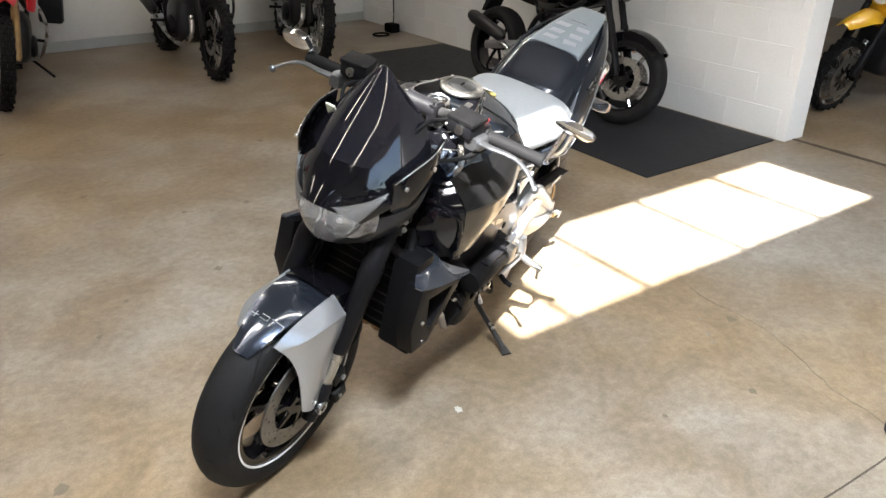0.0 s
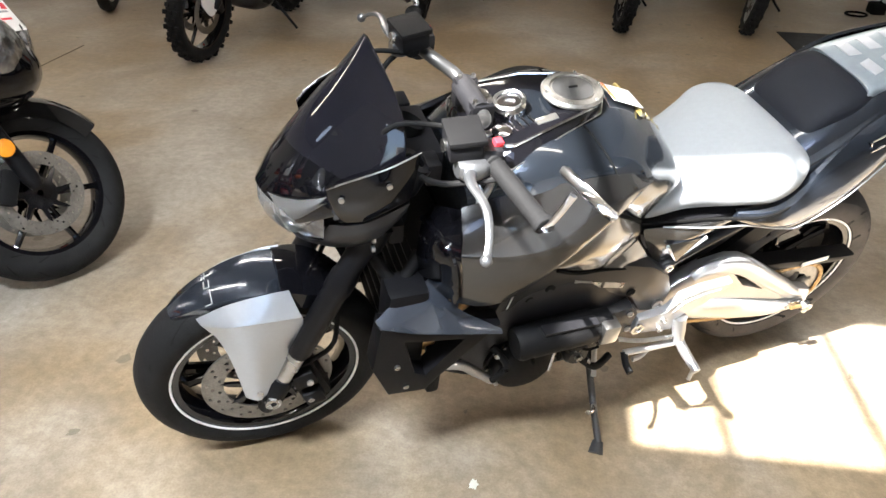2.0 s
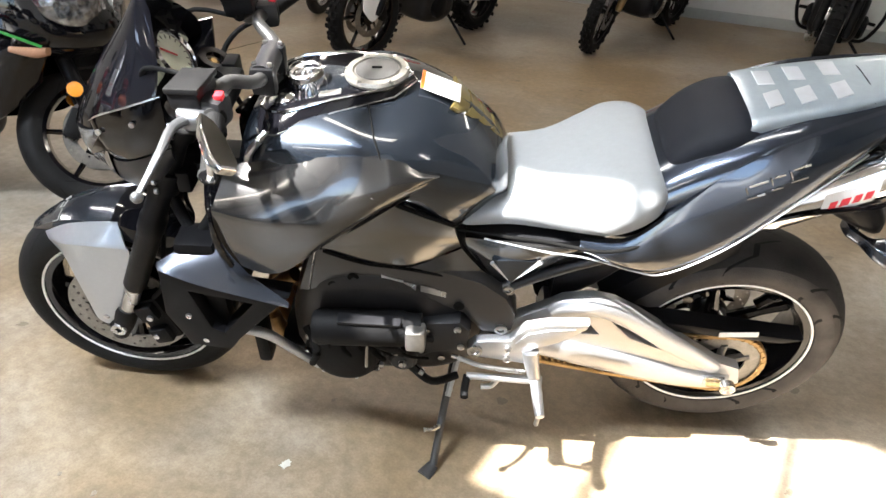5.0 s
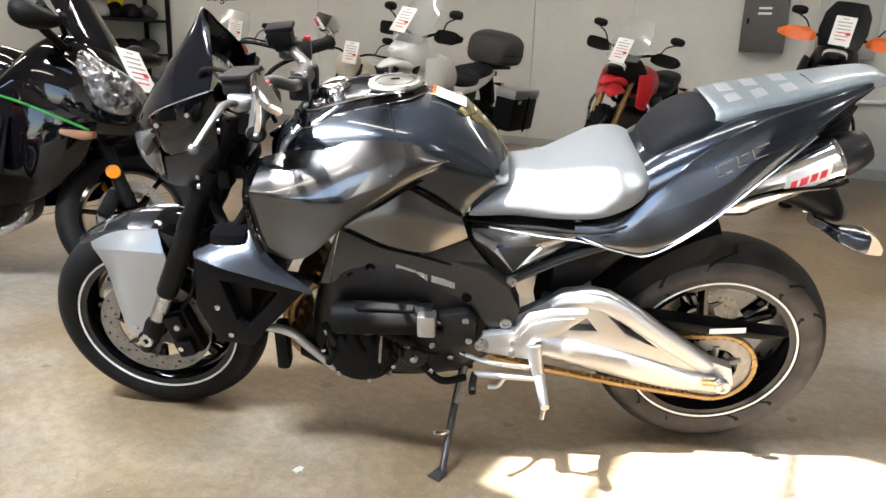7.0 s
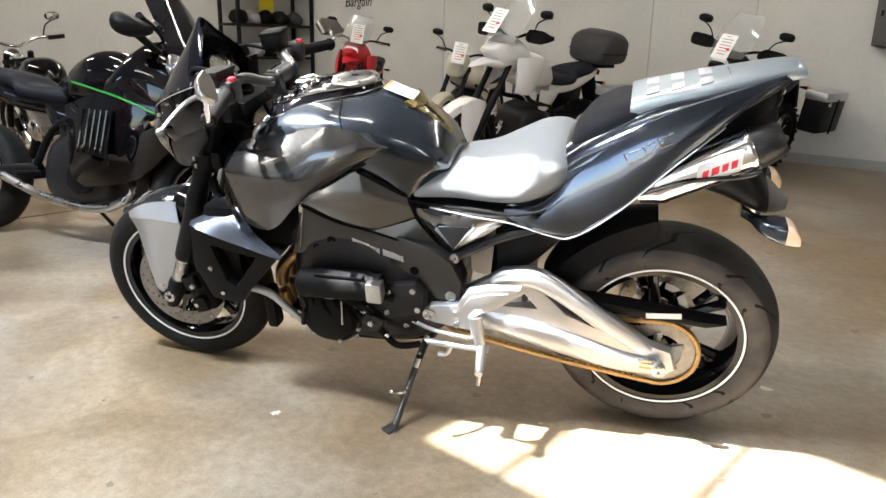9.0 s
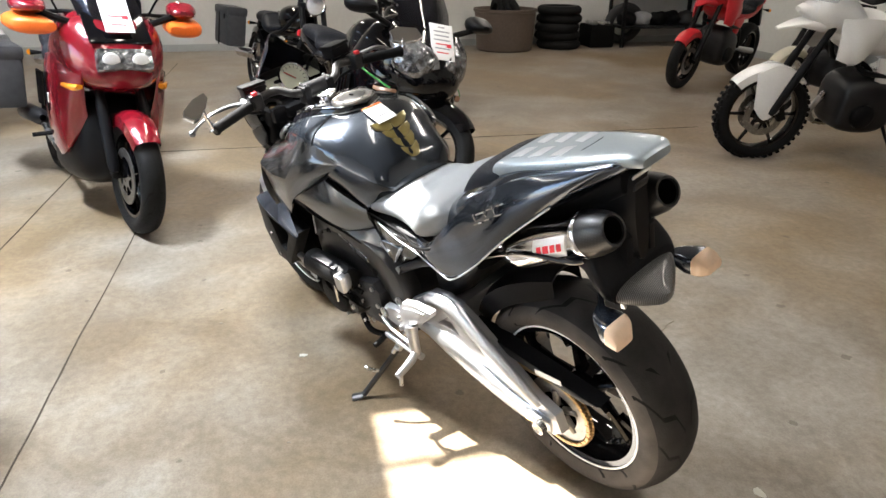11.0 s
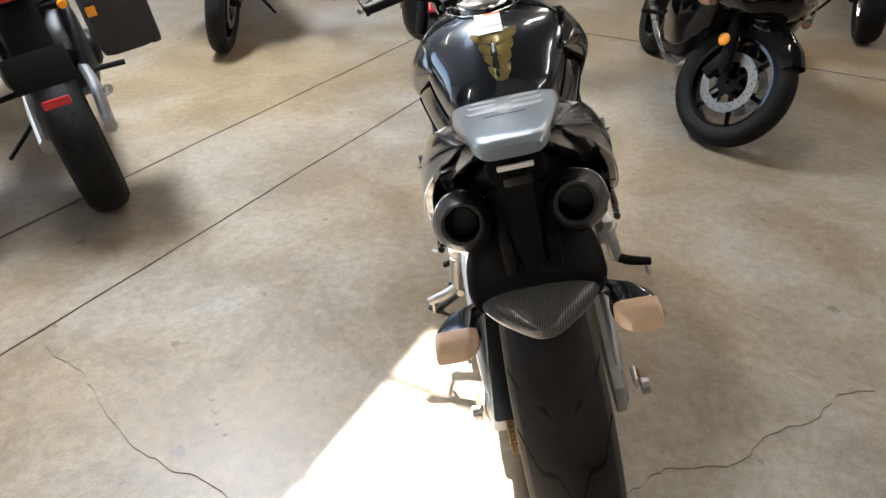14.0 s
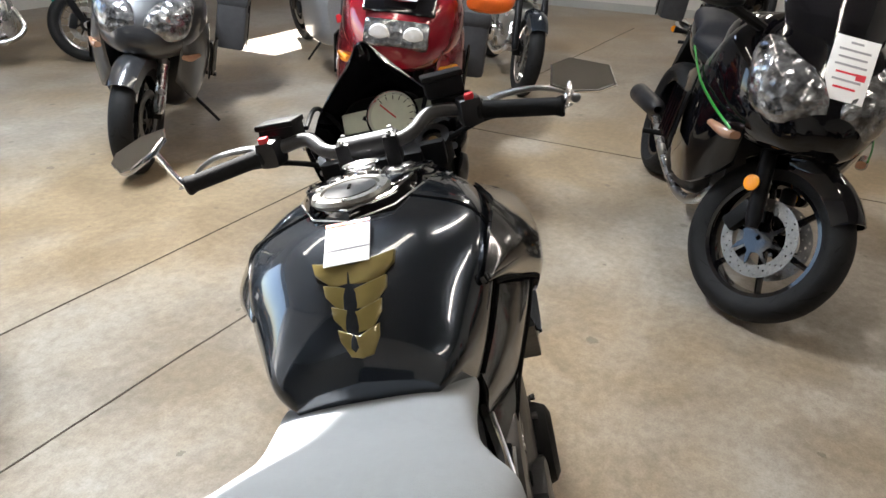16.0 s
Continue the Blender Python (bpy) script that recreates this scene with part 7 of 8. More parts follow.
        if "square_lamp" in extras:
            hl = part("headlamp", box(fp(0.19, 0, -0.07), (0.09, 0.27, 0.115), 0.022, pose(0, 0, 0, 0, -22, 0)), LAMP, fair, "wide clear twin headlamp")
            for s in (1, -1):
                part("reflector", lathe([(0.045, 0.0), (0.04, 0.01), (0.0, 0.016)], 24, center=fp(0.228, 0.07 * s, -0.068), axis="x"), LENSC, hl)
            part("nose_panel", box(fp(0.1, 0, 0.08), (0.02, 0.3, 0.2), 0.01, pose(0, 0, 0, 0, -50, 0)), GLOSS, fair, "gloss black panel below the screen")
    if "handguards" in extras:
        hm = ORANGE if "orange" in extras else PLASTIC
        for s in (1, -1):
            front("handguard", hull([(bx + 0.03, 0.025, bz - 0.035, bz + 0.02, 0.2 * s), (bx + 0.045, 0.08, bz - 0.05, bz + 0.05, 0.29 * s), (bx + 0.03, 0.09, bz - 0.045, bz + 0.05, 0.31 * s), (bx - 0.02, 0.04, bz - 0.02, bz + 0.02, (bar_w + 0.02) * s)], 20, 5), hm, "", bar)
    if "crashbars" in extras:
        for s in (1, -1):
            part("crash_bar", tube([(mid + 0.24, 0.06 * s, 0.84), (mid + 0.34, 0.24 * s, 0.72), (mid + 0.3, 0.3 * s, 0.52), (mid + 0.2, 0.24 * s, 0.3), (mid + 0.1, 0.12 * s, 0.26)], 0.013, 8), MATTE if "orange" in extras else STEEL, P, "tubular crash bar")
    if "panniers" in extras or "pannier_dark" in extras:
        pm = ALU if "panniers" in extras else LUGGAGE
        for s in (1, -1):
            pb = part("pannier", box((-0.06, 0.33 * s, 0.62), (0.46, 0.2, 0.36), 0.035), pm if "panniers" not in extras else MATTE, P, "side luggage case")
            part("pannier_lid", box((-0.06, 0.33 * s, 0.775), (0.475, 0.215, 0.09), 0.03), pm, pb)
            part("latch", box((0.08, 0.438 * s, 0.72), (0.04, 0.012, 0.05), 0.004), STEEL if "panniers" in extras else MATTE, pb)
            part("strap_groove", box((-0.1, 0.432 * s, 0.6), (0.03, 0.008, 0.34), 0.003), DARK, pb)
    if "pannier_high" in extras:
        for s in (1, -1):
            pb = part("pannier", box((0.12, 0.3 * s, 0.75), (0.46, 0.2, 0.34), 0.045), LUGGAGE, P, "dark grey side case")
            part("pannier_lid", box((0.12, 0.395 * s, 0.74), (0.44, 0.05, 0.31), 0.02), LUGGAGE, pb)
            part("case_rib", box((0.12, 0.418 * s, 0.74), (0.03, 0.012, 0.3), 0.004), DARK, pb)
            part("case_reflector", box((-0.112, 0.225 * s, 0.76), (0.012, 0.035, 0.035), 0.005), AMBER, pb, "amber reflector")
    if "topcase" in extras:
        tcb = part("top_case", hull([(0.12, 0.14, seat_h + 0.14, seat_h + 0.26), (0.08, 0.2, seat_h + 0.1, seat_h + 0.36), (-0.1, 0.22, seat_h + 0.1, seat_h + 0.4), (-0.28, 0.19, seat_h + 0.1, seat_h + 0.36), (-0.33, 0.12, seat_h + 0.13, seat_h + 0.28)], 28, 3.6), LUGGAGE if "greycase" not in extras else body, P, "lidded top case")
        part("case_seam", hull([(0.105, 0.205, seat_h + 0.2, seat_h + 0.212), (-0.1, 0.226, seat_h + 0.2, seat_h + 0.212), (-0.3, 0.19, seat_h + 0.2, seat_h + 0.212)], 28, 3.6), DARK, tcb)
        part("case_reflector", box((-0.3, 0, seat_h + 0.28), (0.05, 0.26, 0.05), 0.015), REDS if "orange" not in extras else ORANGE, tcb, "red reflector")
        part("case_rack", box((-0.08, 0, seat_h + 0.08), (0.36, 0.2, 0.03), 0.01), MATTE, P)
    return P, dict(hx=hx, hz=hz, bx=bx, bz=bz, mid=mid, tx=tx, S=S)


def price_tag(host, at, tilt=(0, 0, 0), red=True):
    """A printed card hung on a bike, with its unreadable lines as bars."""
    card = thing("price_tag", box((0, 0, 0), (0.003, 0.14, 0.22), 0.001), PAPER, "white printed price card with grey and red lines", "sign", host.matrix_world @ pose(*at, *tilt), "price cards on the motorcycles")
    for i, (w, m) in enumerate(((0.04, INK), (0.1, INK), (0.09, INK), (0.1, INK), (0.08, REDINK if red else INK), (0.09, INK), (0.07, REDINK))):
        part("print_line", box((0.002, 0.0, 0.09 - i * 0.026), (0.001, w, 0.007), 0), m, card)
    part("print_block", box((0.002, 0.04, -0.02), (0.001, 0.03, 0.022), 0), REDINK, card)
    return card


# the black fairing tourer beside the main bike
black_tourer, g = street_bike("touring_motorcycle", "black fully faired touring motorcycle with a green side stripe", (2.15, -1.02), 176, lean=11, steer=36, wb=1.52, style="tourer", body=GLOSS, extras=("screen", "darkscreen"), nose=(0.04, -0.02, 1.14), bar_h=1.04, tank_top=1.02, rim_mat=GLOSS)
for s in (1, -1):
    part("side_stripe", tube([(1.47, 0.25 * s, 0.655), (1.36, 0.3 * s, 0.7), (1.2, 0.33 * s, 0.755), (0.9, 0.3 * s, 0.82)], 0.0035, 8, flat=1.6), GREEN, black_tourer, "thin green stripe")
    refl = lathe([(0, 0), (0.028, 0), (0.03, 0.008), (0.024, 0.012), (0, 0.013)], 20)
    bmesh.ops.transform(refl, matrix=g["S"] @ Matrix.Translation((1.42, 0.135 * s, 0.46)) @ pose(0, 0, 0, 0, 0, 0 if s > 0 else 180), verts=refl.verts)
    part("fork_reflector", refl, AMBER, black_tourer, "round amber reflector")
price_tag(black_tourer, (1.52, 0.02, 0.94), (0, -32, -14))

red_tourer, g = street_bike("touring_motorcycle", "deep red faired touring motorcycle with black lower panels", (2.74, 0.37), 178, lean=5, steer=0, wb=1.5, style="tourer", body=REDP, extras=("ambers", "screen", "darkscreen", "pannier_dark", "square_lamp"), nose=(-0.04, 0.02, 1.0), bar_h=1.07, tank_top=1.02)
for s in (1, -1):
    part("side_decal", box((1.02, 0.292 * s, 0.66), (0.14, 0.006, 0.05), 0.002, pose(0, 0, 0, 0, 10, 0)), PAPER, red_tourer, "white decal bar, unreadable")
part("lower_panel", hull([(1.32, 0.1, 0.32, 0.6), (1.2, 0.2, 0.2, 0.68), (0.9, 0.24, 0.16, 0.62), (0.7, 0.2, 0.2, 0.4)], 24, 3.4), MATTE, red_tourer, "black lower fairing")
for s in (1, -1):
    part("mirror_indicator", hull([(g["hx"] + 0.1, 0.03, g["hz"] + 0.06, g["hz"] + 0.1, 0.3 * s), (g["hx"] + 0.06, 0.09, g["hz"] + 0.04, g["hz"] + 0.12, 0.36 * s), (g["hx"] - 0.05, 0.1, g["hz"] + 0.05, g["hz"] + 0.14, 0.38 * s)], 18, 2.6), ORANGE, red_tourer, "orange indicator pod")
price_tag(red_tourer, (g["hx"] + 0.1, 0.0, g["hz"] + 0.15), (0, -42, 0))

grey_tourer, g = street_bike("touring_motorcycle", "dark grey faired touring motorcycle with a rounded top case", (3.46, 1.74), 190, lean=10, steer=-8, wb=1.5, style="tourer", body=GREYP, extras=("screen", "topcase", "greycase", "pannier_dark"), nose=(0.04, -0.03, 1.05), bar_h=1.03, fork_mat=STEEL)

case_bike, g = street_bike("adventure_motorcycle", "black adventure motorcycle with dark grey side cases", (2.76, 2.43), 29, lean=11, wb=1.52, style="adv", body=MATTE, extras=("pannier_high", "handguards", "screen", "nosilencer"), fr=0.33, fw=0.11, rw=0.16, seat_h=0.86, bar_h=1.16)
part("number_plate", box((-0.3, 0, 0.68), (0.006, 0.2, 0.12), 0.003, pose(0, 0, 0, 0, 25, 0)), PLASTIC, case_bike, "dark plate with grey bars")
part("rear_reflector", box((-0.325, 0, 0.57), (0.012, 0.09, 0.03), 0.005), REDS, case_bike, "red reflector")

dresser, g = street_bike("touring_motorcycle", "silver-grey full dress touring motorcycle with fixed luggage", (7.32, 1.47), 28, lean=6, wb=1.66, style="dresser", body=PEWTER, tank_mat=PEWTER, extras=("screen",), rw=0.18, fw=0.13, seat_h=0.76, tank_top=0.95, bar_h=1.1)
for s in (1, -1):
    pb = part("saddlebag", hull([(0.3, 0.08, 0.42, 0.7, 0.3 * s), (0.2, 0.13, 0.34, 0.76, 0.32 * s), (-0.2, 0.14, 0.34, 0.78, 0.33 * s), (-0.34, 0.1, 0.4, 0.72, 0.32 * s)], 24, 3.6), PEWTER, dresser, "silver-grey saddlebag")
    part("bag_lamp", box((-0.34, 0.3 * s, 0.56), (0.02, 0.12, 0.06), 0.01), REDS, pb)
    part("exhaust_tip", tube([(-0.2, 0.27 * s, 0.26), (-0.42, 0.28 * s, 0.26)], 0.045, 16), CHROME, dresser)
    part("trunk_lamp", box((-0.41, 0.15 * s, 0.98), (0.02, 0.08, 0.05), 0.01), REDS, dresser)
part("trunk", hull([(0.18, 0.2, 0.82, 1.06), (0.1, 0.29, 0.8, 1.14), (-0.25, 0.3, 0.8, 1.14), (-0.4, 0.24, 0.84, 1.06)], 28, 3.6), PEWTER, dresser, "silver-grey rear trunk")
part("plate_panel", box((-0.41, 0, 0.66), (0.02, 0.3, 0.2), 0.02), PEWTER, dresser)
part("number_plate", box((-0.424, 0, 0.64), (0.006, 0.18, 0.1), 0.003), PAPER, dresser, "pale plate with bars")

street_bike("cruiser_motorcycle", "teal cruiser motorcycle with chrome engine", (6.05, 3.1), -65, lean=9, wb=1.6, style="cruiser", body=TEAL, tank_mat=TEAL, wheel_kind="wire", rim_mat=CHROME, seat_h=0.72, tank_top=0.9, bar_h=1.05)
street_bike("cruiser_motorcycle", "black cruiser motorcycle with chrome footboards", (5.5, 4.6), -60, lean=9, wb=1.6, style="cruiser", body=GLOSS, wheel_kind="wire", rim_mat=CHROME, seat_h=0.72, tank_top=0.9, bar_h=1.08)
street_bike("classic_motorcycle", "dark blue classic motorcycle with chrome parts", (5.3, -0.5), 186, lean=8, wb=1.45, style="cruiser", body=NAVY, tank_mat=NAVY, wheel_kind="wire", rim_mat=CHROME, seat_h=0.78, tank_top=0.92, bar_h=1.05)
street_bike("cruiser_motorcycle", "black cruiser motorcycle with leather saddlebags", (4.5, -1.8), 170, lean=8, wb=1.6, style="cruiser", body=GLOSS, extras=("screen", "darkscreen", "pannier_dark"), rim_mat=CHROME, seat_h=0.74, tank_top=0.92, bar_h=1.1)
street_bike("cruiser_motorcycle", "black cruiser motorcycle with a red tail lamp and chrome wheel", (5.4, -3.35), -22, lean=8, wb=1.55, style="cruiser", body=GLOSS, rim_mat=CHROME, seat_h=0.74, tank_top=0.92)

# the row along the south wall
white_adv, g = street_bike("adventure_motorcycle", "white and grey adventure motorcycle with top case and side cases", (1.44, -3.64), 58, lean=9, steer=-6, wb=1.54, style="adv", body=WHITE, tank_mat=WHITE, guard_mat=WHITE, extras=("screen", "handguards", "panniers", "topcase", "orange_mark", "lowguard", "whiteguard"), fr=0.33, fw=0.11, rw=0.16, seat_h=0.87, tank_top=1.06, bar_h=1.2, knobs=True, wheel_kind="cast")
price_tag(white_adv, (g["hx"] + 0.12, 0.0, g["hz"] + 0.24), (0, -35, 0))
red_adv, g = street_bike("adventure_motorcycle", "red and black adventure motorcycle with crash bars", (-0.36, -4.24), 55, lean=9, steer=10, wb=1.54, style="adv", body=MATTE, tank_mat=REDS, guard_mat=REDS, extras=("screen", "handguards", "crashbars", "panniers"), fr=0.34, fw=0.1, rw=0.15, seat_h=0.86, tank_top=1.02, bar_h=1.12, knobs=True, wheel_kind="wire", rim_mat=MATTE, fork_mat=GOLD)
price_tag(red_adv, (g["hx"] + 0.1, 0.0, g["hz"] + 0.16), (0, -30, 0))
orange_adv, g = street_bike("adventure_motorcycle", "black tall adventure motorcycle with orange hand guards", (-1.8, -3.52), 63, lean=8, wb=1.54, style="adv", body=MATTE, tank_mat=MATTE, guard_mat=MATTE, extras=("handguards", "orange", "crashbars", "screen", "darkscreen"), fr=0.345, fw=0.1, rw=0.15, seat_h=0.9, tank_top=1.08, bar_h=1.26, bar_w=0.4, knobs=True, wheel_kind="wire", rim_mat=MATTE)
price_tag(orange_adv, (g["hx"] + 0.15, 0.0, g["hz"] + 0.2), (0, -20, 0))
street_bike("adventure_motorcycle", "dark adventure motorcycle with aluminium side cases", (-2.76, -3.16), 52, lean=9, wb=1.52, style="adv", body=COWLGREY, extras=("panniers", "handguards", "nomirror"), fr=0.34, fw=0.1, rw=0.15, seat_h=0.88, tank_top=1.04, bar_h=1.18, knobs=True, wheel_kind="wire", rim_mat=STEEL)
cream_bike, g = street_bike("small_motorcycle", "cream small motorcycle beside the white one", (2.05, -5.25), 78, lean=8, wb=1.35, style="naked", body=CREAM, tank_mat=CREAM, fr=0.3, fw=0.1, rw=0.12, wheel_kind="wire", rim_mat=CHROME, seat_h=0.78, tank_top=0.95, bar_h=1.02)
price_tag(cream_bike, (g["hx"] + 0.11, 0.05, g["hz"] + 0.16), (0, -20, 10))
red_naked, g = street_bike("adventure_motorcycle", "red beaked upright motorcycle near the shelving", (3.4, -5.75), 95, lean=9, wb=1.5, style="adv", body=REDS, tank_mat=REDS, extras=("screen", "lowguard"), fr=0.31, fw=0.12, rw=0.17, seat_h=0.85, bar_h=1.15)
price_tag(red_naked, (g["hx"] + 0.11, 0.05, g["hz"] + 0.22), (0, -20, 10))

# on the mat by the partition, and in the side room
black_sport, g = street_bike("sport_motorcycle", "black sport motorcycle with a green shock spring on the mat", (-2.18, -0.12), 62.5, lean=10, steer=14, wb=1.42, style="naked", body=GLOSS)
bmg = bmesh.new()
coil = [Vector((0.42 + 0.2 * k / 60, 0.17 + 0.035 * math.cos(k * 0.9), 0.62 + 0.1 * k / 60 + 0.035 * math.sin(k * 0.9))) for k in range(61)]
tube(coil, 0.007, 6, steps=60, bm=bmg)
part("shock_spring", bmg, GREEN, black_sport, "bright green coil spring")
part("fork_reflector", lathe([(0, 0.135), (0.022, 0.135), (0.022, 0.145), (0, 0.145)], 16, center=(1.33, 0, 0.5)), AMBER, black_sport)
for s in (1, -1):
    part("belly_panel", patch([(1.1, 0.17, 0.55), (0.9, 0.2, 0.5), (0.7, 0.18, 0.44)], [(1.06, 0.14, 0.25), (0.9, 0.16, 0.2), (0.7, 0.15, 0.22)], 0.02, 0.012, 8, 5, s), GLOSS, black_sport)
street_bike("trail_motorcycle", "yellow and black small trail motorcycle in the side room", (-3.3, 1.15), -30, lean=8, wb=1.2, style="dirt", body=YELLOW, tank_mat=YELLOW, seat_mat=PADVINYL, fr=0.26, rr=0.25, fw=0.09, rw=0.1, wheel_kind="wire", rim_mat=STEEL, seat_h=0.74, tank_top=0.84, bar_h=0.98, knobs=True)

# ---- fittings on the walls and clutter along them ----
def room_thing(name, bm, mat, label, category, u, v, z=0.0, turn=0.0, group="", kind=""):
    return thing(name, bm, mat, label, category, Matrix.Translation(room(u, v, z)) @ pose(0, 0, 0, 0, 0, -27.5 + turn), group, kind)


def wall_box(u, z, w, h, d, mat, label):
    ob = room_thing("electrical_box", box((0, d / 2, 0), (w, d, h), 0.008), mat, label, "electrical box", u, V0, z)
    part("box_door", box((0, d + 0.004, 0), (w - 0.05, 0.012, h - 0.06), 0.004), mat, ob)
    part("catch", box((w * 0.36, d + 0.014, 0), (0.02, 0.012, 0.05), 0.003), DARK, ob)
    return ob


b1 = wall_box(0.58, 1.45, 0.4, 0.58, 0.16, DARKBOX, "dark grey steel fuse box on the wall")
for z in (0.12, 0.07):
    part("warning_bar", box((0.0, 0.176, z), (0.12, 0.003, 0.02), 0), PAPER, b1)
wall_box(-0.15, 1.45, 0.52, 0.66, 0.1, BOXGREY, "pale grey steel electrical cabinet on the wall")
wall_box(-0.95, 1.5, 0.6, 0.8, 0.1, BOXGREY, "pale grey steel electrical cabinet on the wall")
cond = empty("conduit", Matrix.Translation(room(0, 0, 0)) @ ROOM)
tagged(cond, "white conduit pipe bending along the wall", "conduit")
part("pipe", tube([(0.12, V0 + 0.03, 1.1), (0.12, V0 + 0.03, 0.8), (0.05, V0 + 0.03, 0.73), (-0.4, V0 + 0.03, 0.73), (-0.62, V0 + 0.03, 0.78), (-0.68, V0 + 0.03, 1.1)], 0.022, 10), WHITE, cond)
cord = room_thing("hanging_box", box((0, 0.05, 0), (0.12, 0.08, 0.16), 0.01), DARKBOX, "small dark socket box hanging on the wall", "socket", 0.2, V0, 1.78)
part("cord", tube([(0, 0.05, 0.08), (0, 0.04, 0.8), (0, 0.04, 2.0)], 0.008, 6), DARK, cord)
disc = room_thing("round_sign", lathe([(0, 0), (0.36, 0), (0.36, 0.02), (0, 0.02)], 48), REDS, "plain red round sign on the wall", "sign", 4.2, V0 + 0.002, 2.06)
for u in (1.9, 6.2, 3.05):
    room_thing("panel_seam", box((0, 0.004, CEIL / 2), (0.006, 0.008, CEIL - 0.01), 0), BOXGREY, "thin seam strip of the wall panels", "trim", u, V0, 0, kind="structure")


def letters(text, size):
    cu = bpy.data.curves.new("letters", "FONT")
    cu.body, cu.size, cu.extrude, cu.shear = text, size, 0.002, 0.25
    cu.align_x = "CENTER"
    tmp = bpy.data.objects.new("letters", cu)
    me = bpy.data.meshes.new_from_object(tmp)
    bpy.data.objects.remove(tmp)
    return me


word = new("wall_lettering", letters("Bargain", 0.21))
word.data.materials.append(DARK)
word.matrix_world = ROOM @ Matrix.Translation((8.0, V0 + 0.004, 1.66)) @ pose(0, 0, 0, 90, 0, 180)
tagged(word, "dark painted script word on the grey wall", "lettering")
base = slab("baseboard", U0, U1, V0, V0 + 0.012, 0.0, 0.1, BOXGREY, "low painted skirting along the wall", "baseboard")
slab("baseboard_east", U1 - 0.012, U1, V0 + 0.012, V1, 0.0, 0.1, BOXGREY, "low painted skirting along the end wall", "baseboard")


# shelving with dark parts at the far corner
def shelf_rack():
    ob = empty("shelf_rack", Matrix.Translation(room(9.35, -5.25, 0)) @ pose(0, 0, 0, 0, 0, -27.5 - 90))
    tagged(ob, "black metal shelf rack loaded with dark riding gear", "shelf")
    for x in (-0.7, 0.7):
        for y in (-0.25, 0.25):
            part("post", box((x, y, 0.98), (0.05, 0.05, 1.96), 0.005), MATTE, ob)
    for z in (0.3, 0.85, 1.35, 1.9):
        part("shelf", box((0, 0, z), (1.44, 0.54, 0.04), 0.005), MATTE, ob)
    return ob


rack = shelf_rack()
rng = random.Random(4)
for z in (0.32, 0.87, 1.37):
    for i in range(5):
        bm = bmesh.new()
        bmesh.ops.create_icosphere(bm, subdivisions=3, radius=0.15)
        for v in bm.verts:
            v.co *= 1 + 0.25 * noise.noise(v.co * 9 + Vector((i, z * 7, 0)))
            v.co.z = max(v.co.z, -0.1) * 0.85
        tone = (DARK, MATTE, LUGGAGE, MATTE, INK)[(i + int(z * 10)) % 5]
        thing("riding_helmet" if i % 2 else "folded_jacket", bm, tone, "dark riding gear lying on the metal shelf", "riding gear", rack.matrix_world @ pose(-0.55 + i * 0.27, rng.uniform(-0.05, 0.05), z + 0.085, 0, 0, rng.uniform(0, 90)), "gear on the shelf")
note = thing("paper_notice", box((0, 0, 0), (0.28, 0.004, 0.36), 0), YPAPER, "bright yellow paper notice hung on the shelf", "notice", rack.matrix_world @ pose(0.2, 0.29, 1.62))


def tyre_mesh(r, w):
    return lathe([(r * 0.62, -w * 0.4), (r * 0.7, -w * 0.5), (r * 0.88, -w * 0.48), (r * 0.98, -w * 0.25), (r, 0), (r * 0.98, w * 0.25), (r * 0.88, w * 0.48), (r * 0.7, w * 0.5), (r * 0.62, w * 0.4), (r * 0.6, 0), (r * 0.62, -w * 0.4)], 36, axis="z")


for i in range(5):
    room_thing("spare_tyre", tyre_mesh(0.34 + 0.012 * (i % 2), 0.13), RUBBER, "worn black motorcycle tyre lying in a stack", "tyre", 9.25 + 0.03 * (i % 2), -3.55 + 0.02 * (i % 3), 0.066 + 0.125 * i, group="stacked tyres")
bin_bm = lathe([(0.0, 0.0), (0.4, 0.0), (0.42, 0.02), (0.46, 0.55), (0.48, 0.56), (0.48, 0.6), (0.44, 0.6), (0.4, 0.04), (0, 0.04)], 40, axis="z")
room_thing("scrap_bin", bin_bm, BIN, "dark brown round scrap bin by the wall", "bin", 9.2, -2.65)
for k in range(3):
    room_thing("scrap_tyre", tyre_mesh(0.28, 0.1), RUBBER, "old tyre standing in the scrap bin", "tyre", 9.15 + 0.12 * k - 0.1, -2.65 + 0.1 * (k - 1), 0.5, 0, "tyres in the bin").rotation_euler.rotate_axis("X", 1.2 + 0.2 * k)
room_thing("parts_tray", box((0, 0, 0.17), (0.5, 0.4, 0.34), 0.04), DARK, "dark plastic crate of loose parts", "crate", 9.35, -4.22)
room_thing("metal_pan", box((0, 0, 0.36), (0.3, 0.3, 0.05), 0.02), STEEL, "bright metal pan lying on the crate", "pan", 9.33, -4.22)
wheelp = room_thing("spare_wheel", tyre_mesh(0.33, 0.12), LUGGAGE, "grey dusty spare wheel leaning on the wall", "wheel", 9.5, -4.75, 0.33)
wheelp.rotation_euler.rotate_axis("Y", 1.35)
coilb = empty("cable_coil", Matrix.Translation(room(U0 + 0.14, -5.05, 0)) @ ROOM.to_3x3().to_4x4())
tagged(coilb, "black charger with a coiled cable on the floor", "charger")
part("body", box((0, 0, 0.05), (0.12, 0.16, 0.1), 0.02), DARK, coilb)
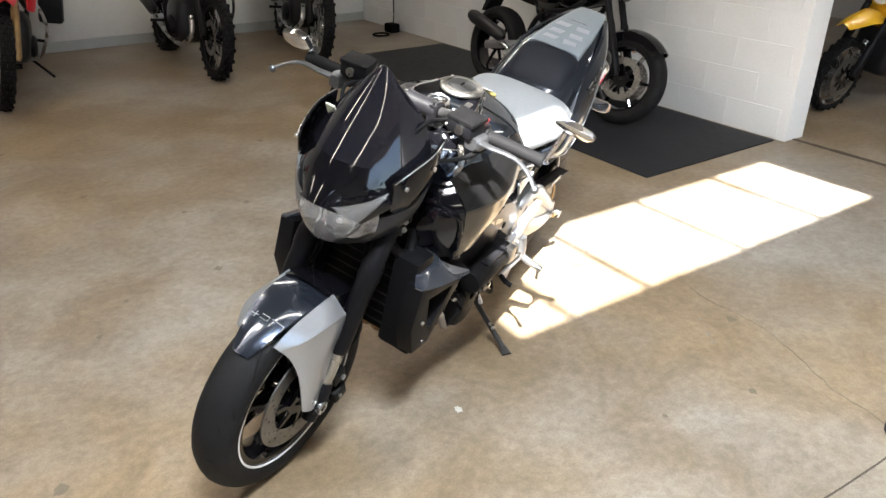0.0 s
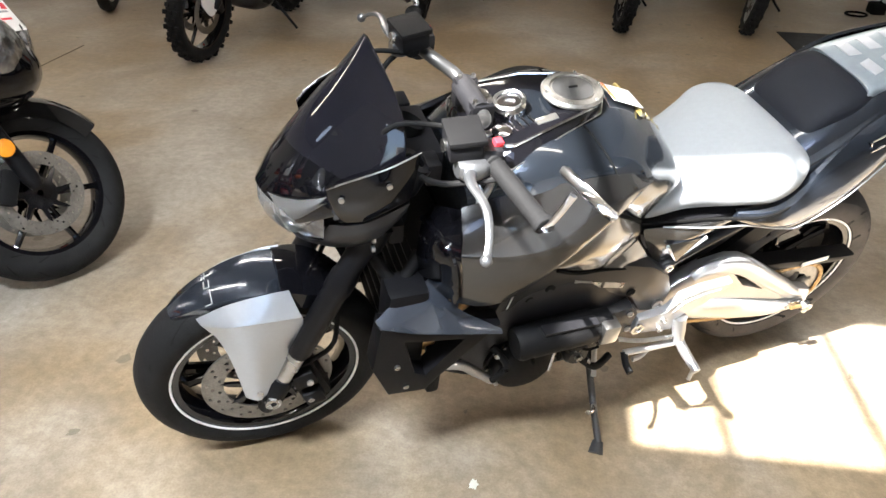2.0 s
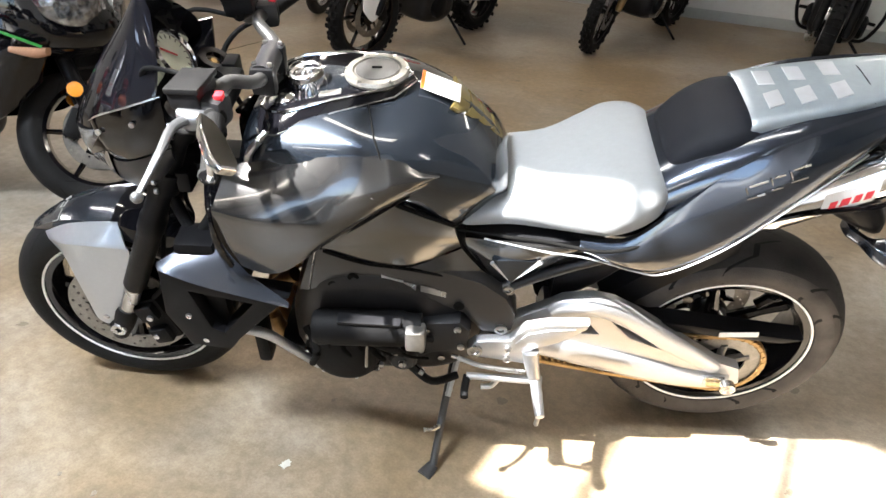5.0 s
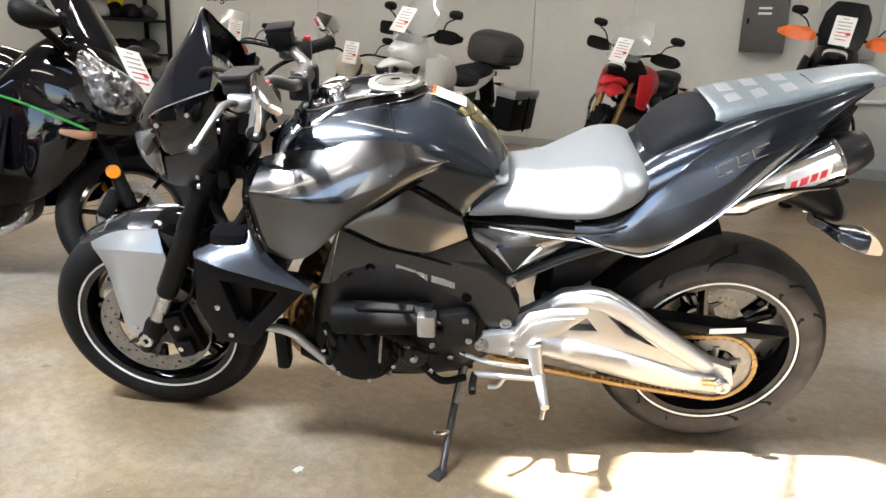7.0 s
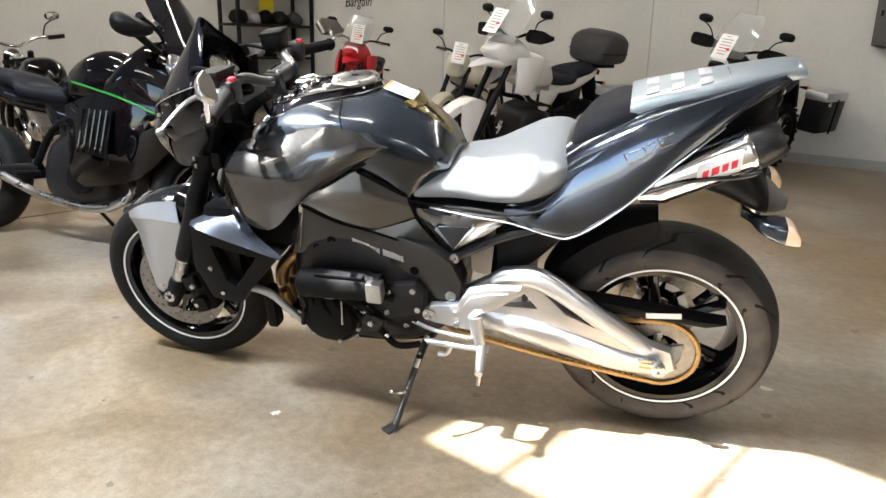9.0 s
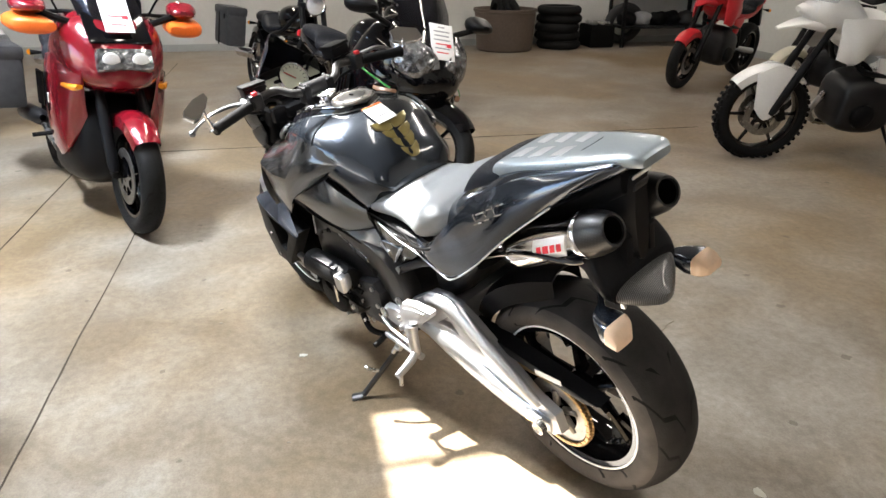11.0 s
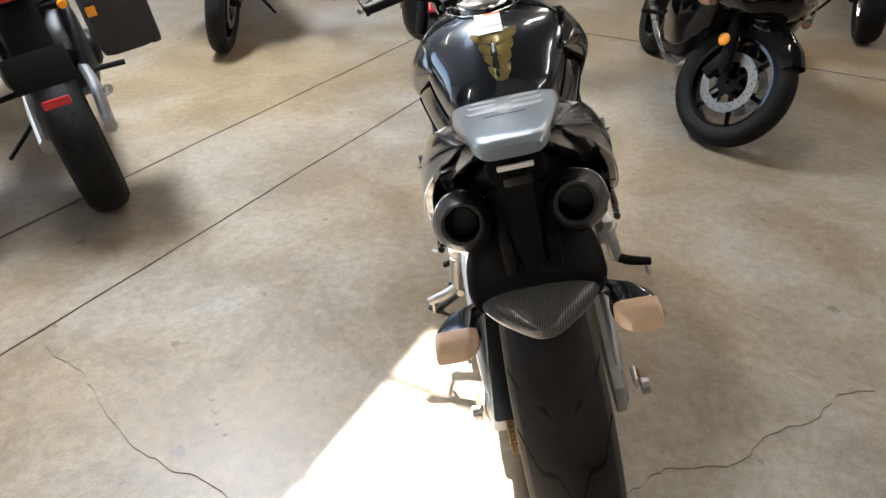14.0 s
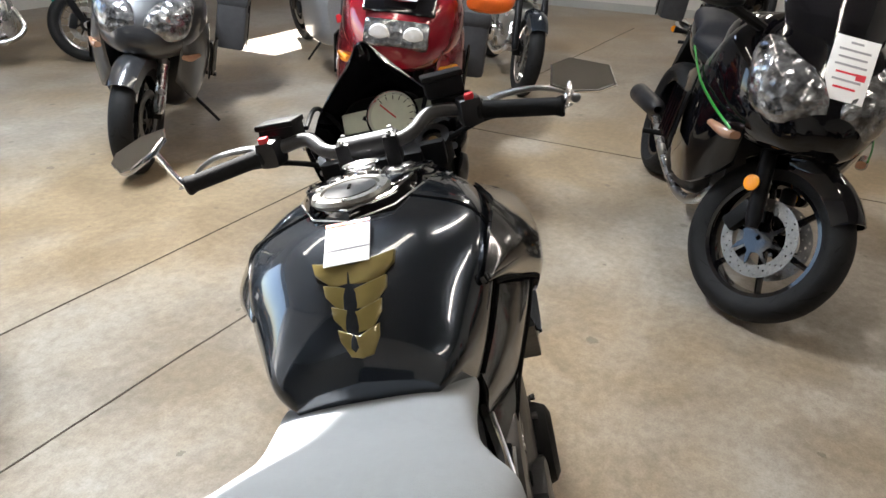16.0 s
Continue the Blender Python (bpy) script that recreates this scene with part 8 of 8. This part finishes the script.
part("cable", tube([(-0.02, 0, 0.08), (0.0, 0.05, 0.22), (-0.03, 0.0, 0.5), (-0.08, -0.02, 1.2)], 0.007, 6), DARK, coilb)
part("loop", lathe([(0.09, 0.0), (0.1, 0.01), (0.09, 0.02), (0.08, 0.01), (0.09, 0.0)], 24, axis="z", center=(0.2, 0.1, 0.0)), DARK, coilb)

# marks on the concrete
SPOT = surface("dried_oil_mark", (0.23, 0.2, 0.16), 0.6, 0.0, 0.0, 0.3, 80, 0.1)
FLECK = surface("white_paint_fleck", (0.5, 0.49, 0.45), 0.6, 0.0, 0.0, 0.1, 80, 0.1)


SPOTS = [(1.082, 0.359, 0.022, FLECK), (-0.382, -0.237, 0.028, FLECK), (0.295, 1.0, 0.014, SPOT), (0.25, 0.975, 0.02, SPOT), (0.163, 0.931, 0.012, SPOT), (0.2, 0.96, 0.01, SPOT),
         (0.743, -0.796, 0.03, SPOT), (0.69, -0.72, 0.02, SPOT), (0.67, -0.528, 0.018, SPOT), (0.62, -0.62, 0.025, SPOT), (1.511, 0.484, 0.012, SPOT), (0.0, 1.147, 0.009, SPOT), (0.664, 0.656, 0.008, SPOT), (1.62, 0.43, 0.01, SPOT)]


def floor_spot(x, y, size, mat, label):
    bm = bmesh.new()
    n = 20
    ring = []
    for k in range(n):
        a = 2 * math.pi * k / n
        r = size * (0.6 + 0.7 * abs(noise.noise((math.cos(a) * 2 + x * 9, math.sin(a) * 2 + y * 9, 0))))
        ring.append(Vector((math.cos(a) * r, math.sin(a) * r * 0.7, 0)))
    skin(bm, [[p + Vector((0, 0, 0.0005)) for p in ring], [p * 0.94 + Vector((0, 0, 0.0018)) for p in ring]])
    return thing("floor_spot", bm, mat, label, "stain", pose(x, y, 0, 0, 0, 60 * x), kind="structure")


for x, y, size, mat in SPOTS:
    floor_spot(x, y, size, mat, "small dark dried mark on the concrete floor" if mat == SPOT else "small white paint fleck on the concrete floor")

# painted blocks of the partition, each slightly proud of its joint
BLOCK_MESH = {}
for v0, v1, z0, z1 in BLOCKS:
    if z1 > 1.3:
        continue
    key = round(v1 - v0, 3)
    if key not in BLOCK_MESH:
        bm = box((0, 0, 0), (0.006, v1 - v0, z1 - z0), 0.002, seg=1)
        me = bpy.data.meshes.new("block")
        bm.to_mesh(me)
        bm.free()
        me.materials.append(BLOCK)
        BLOCK_MESH[key] = me
    ob = new("block", BLOCK_MESH[key])
    ob.parent = wall_west
    ob.matrix_local = pose(U0, (v0 + v1) / 2, (z0 + z1) / 2)
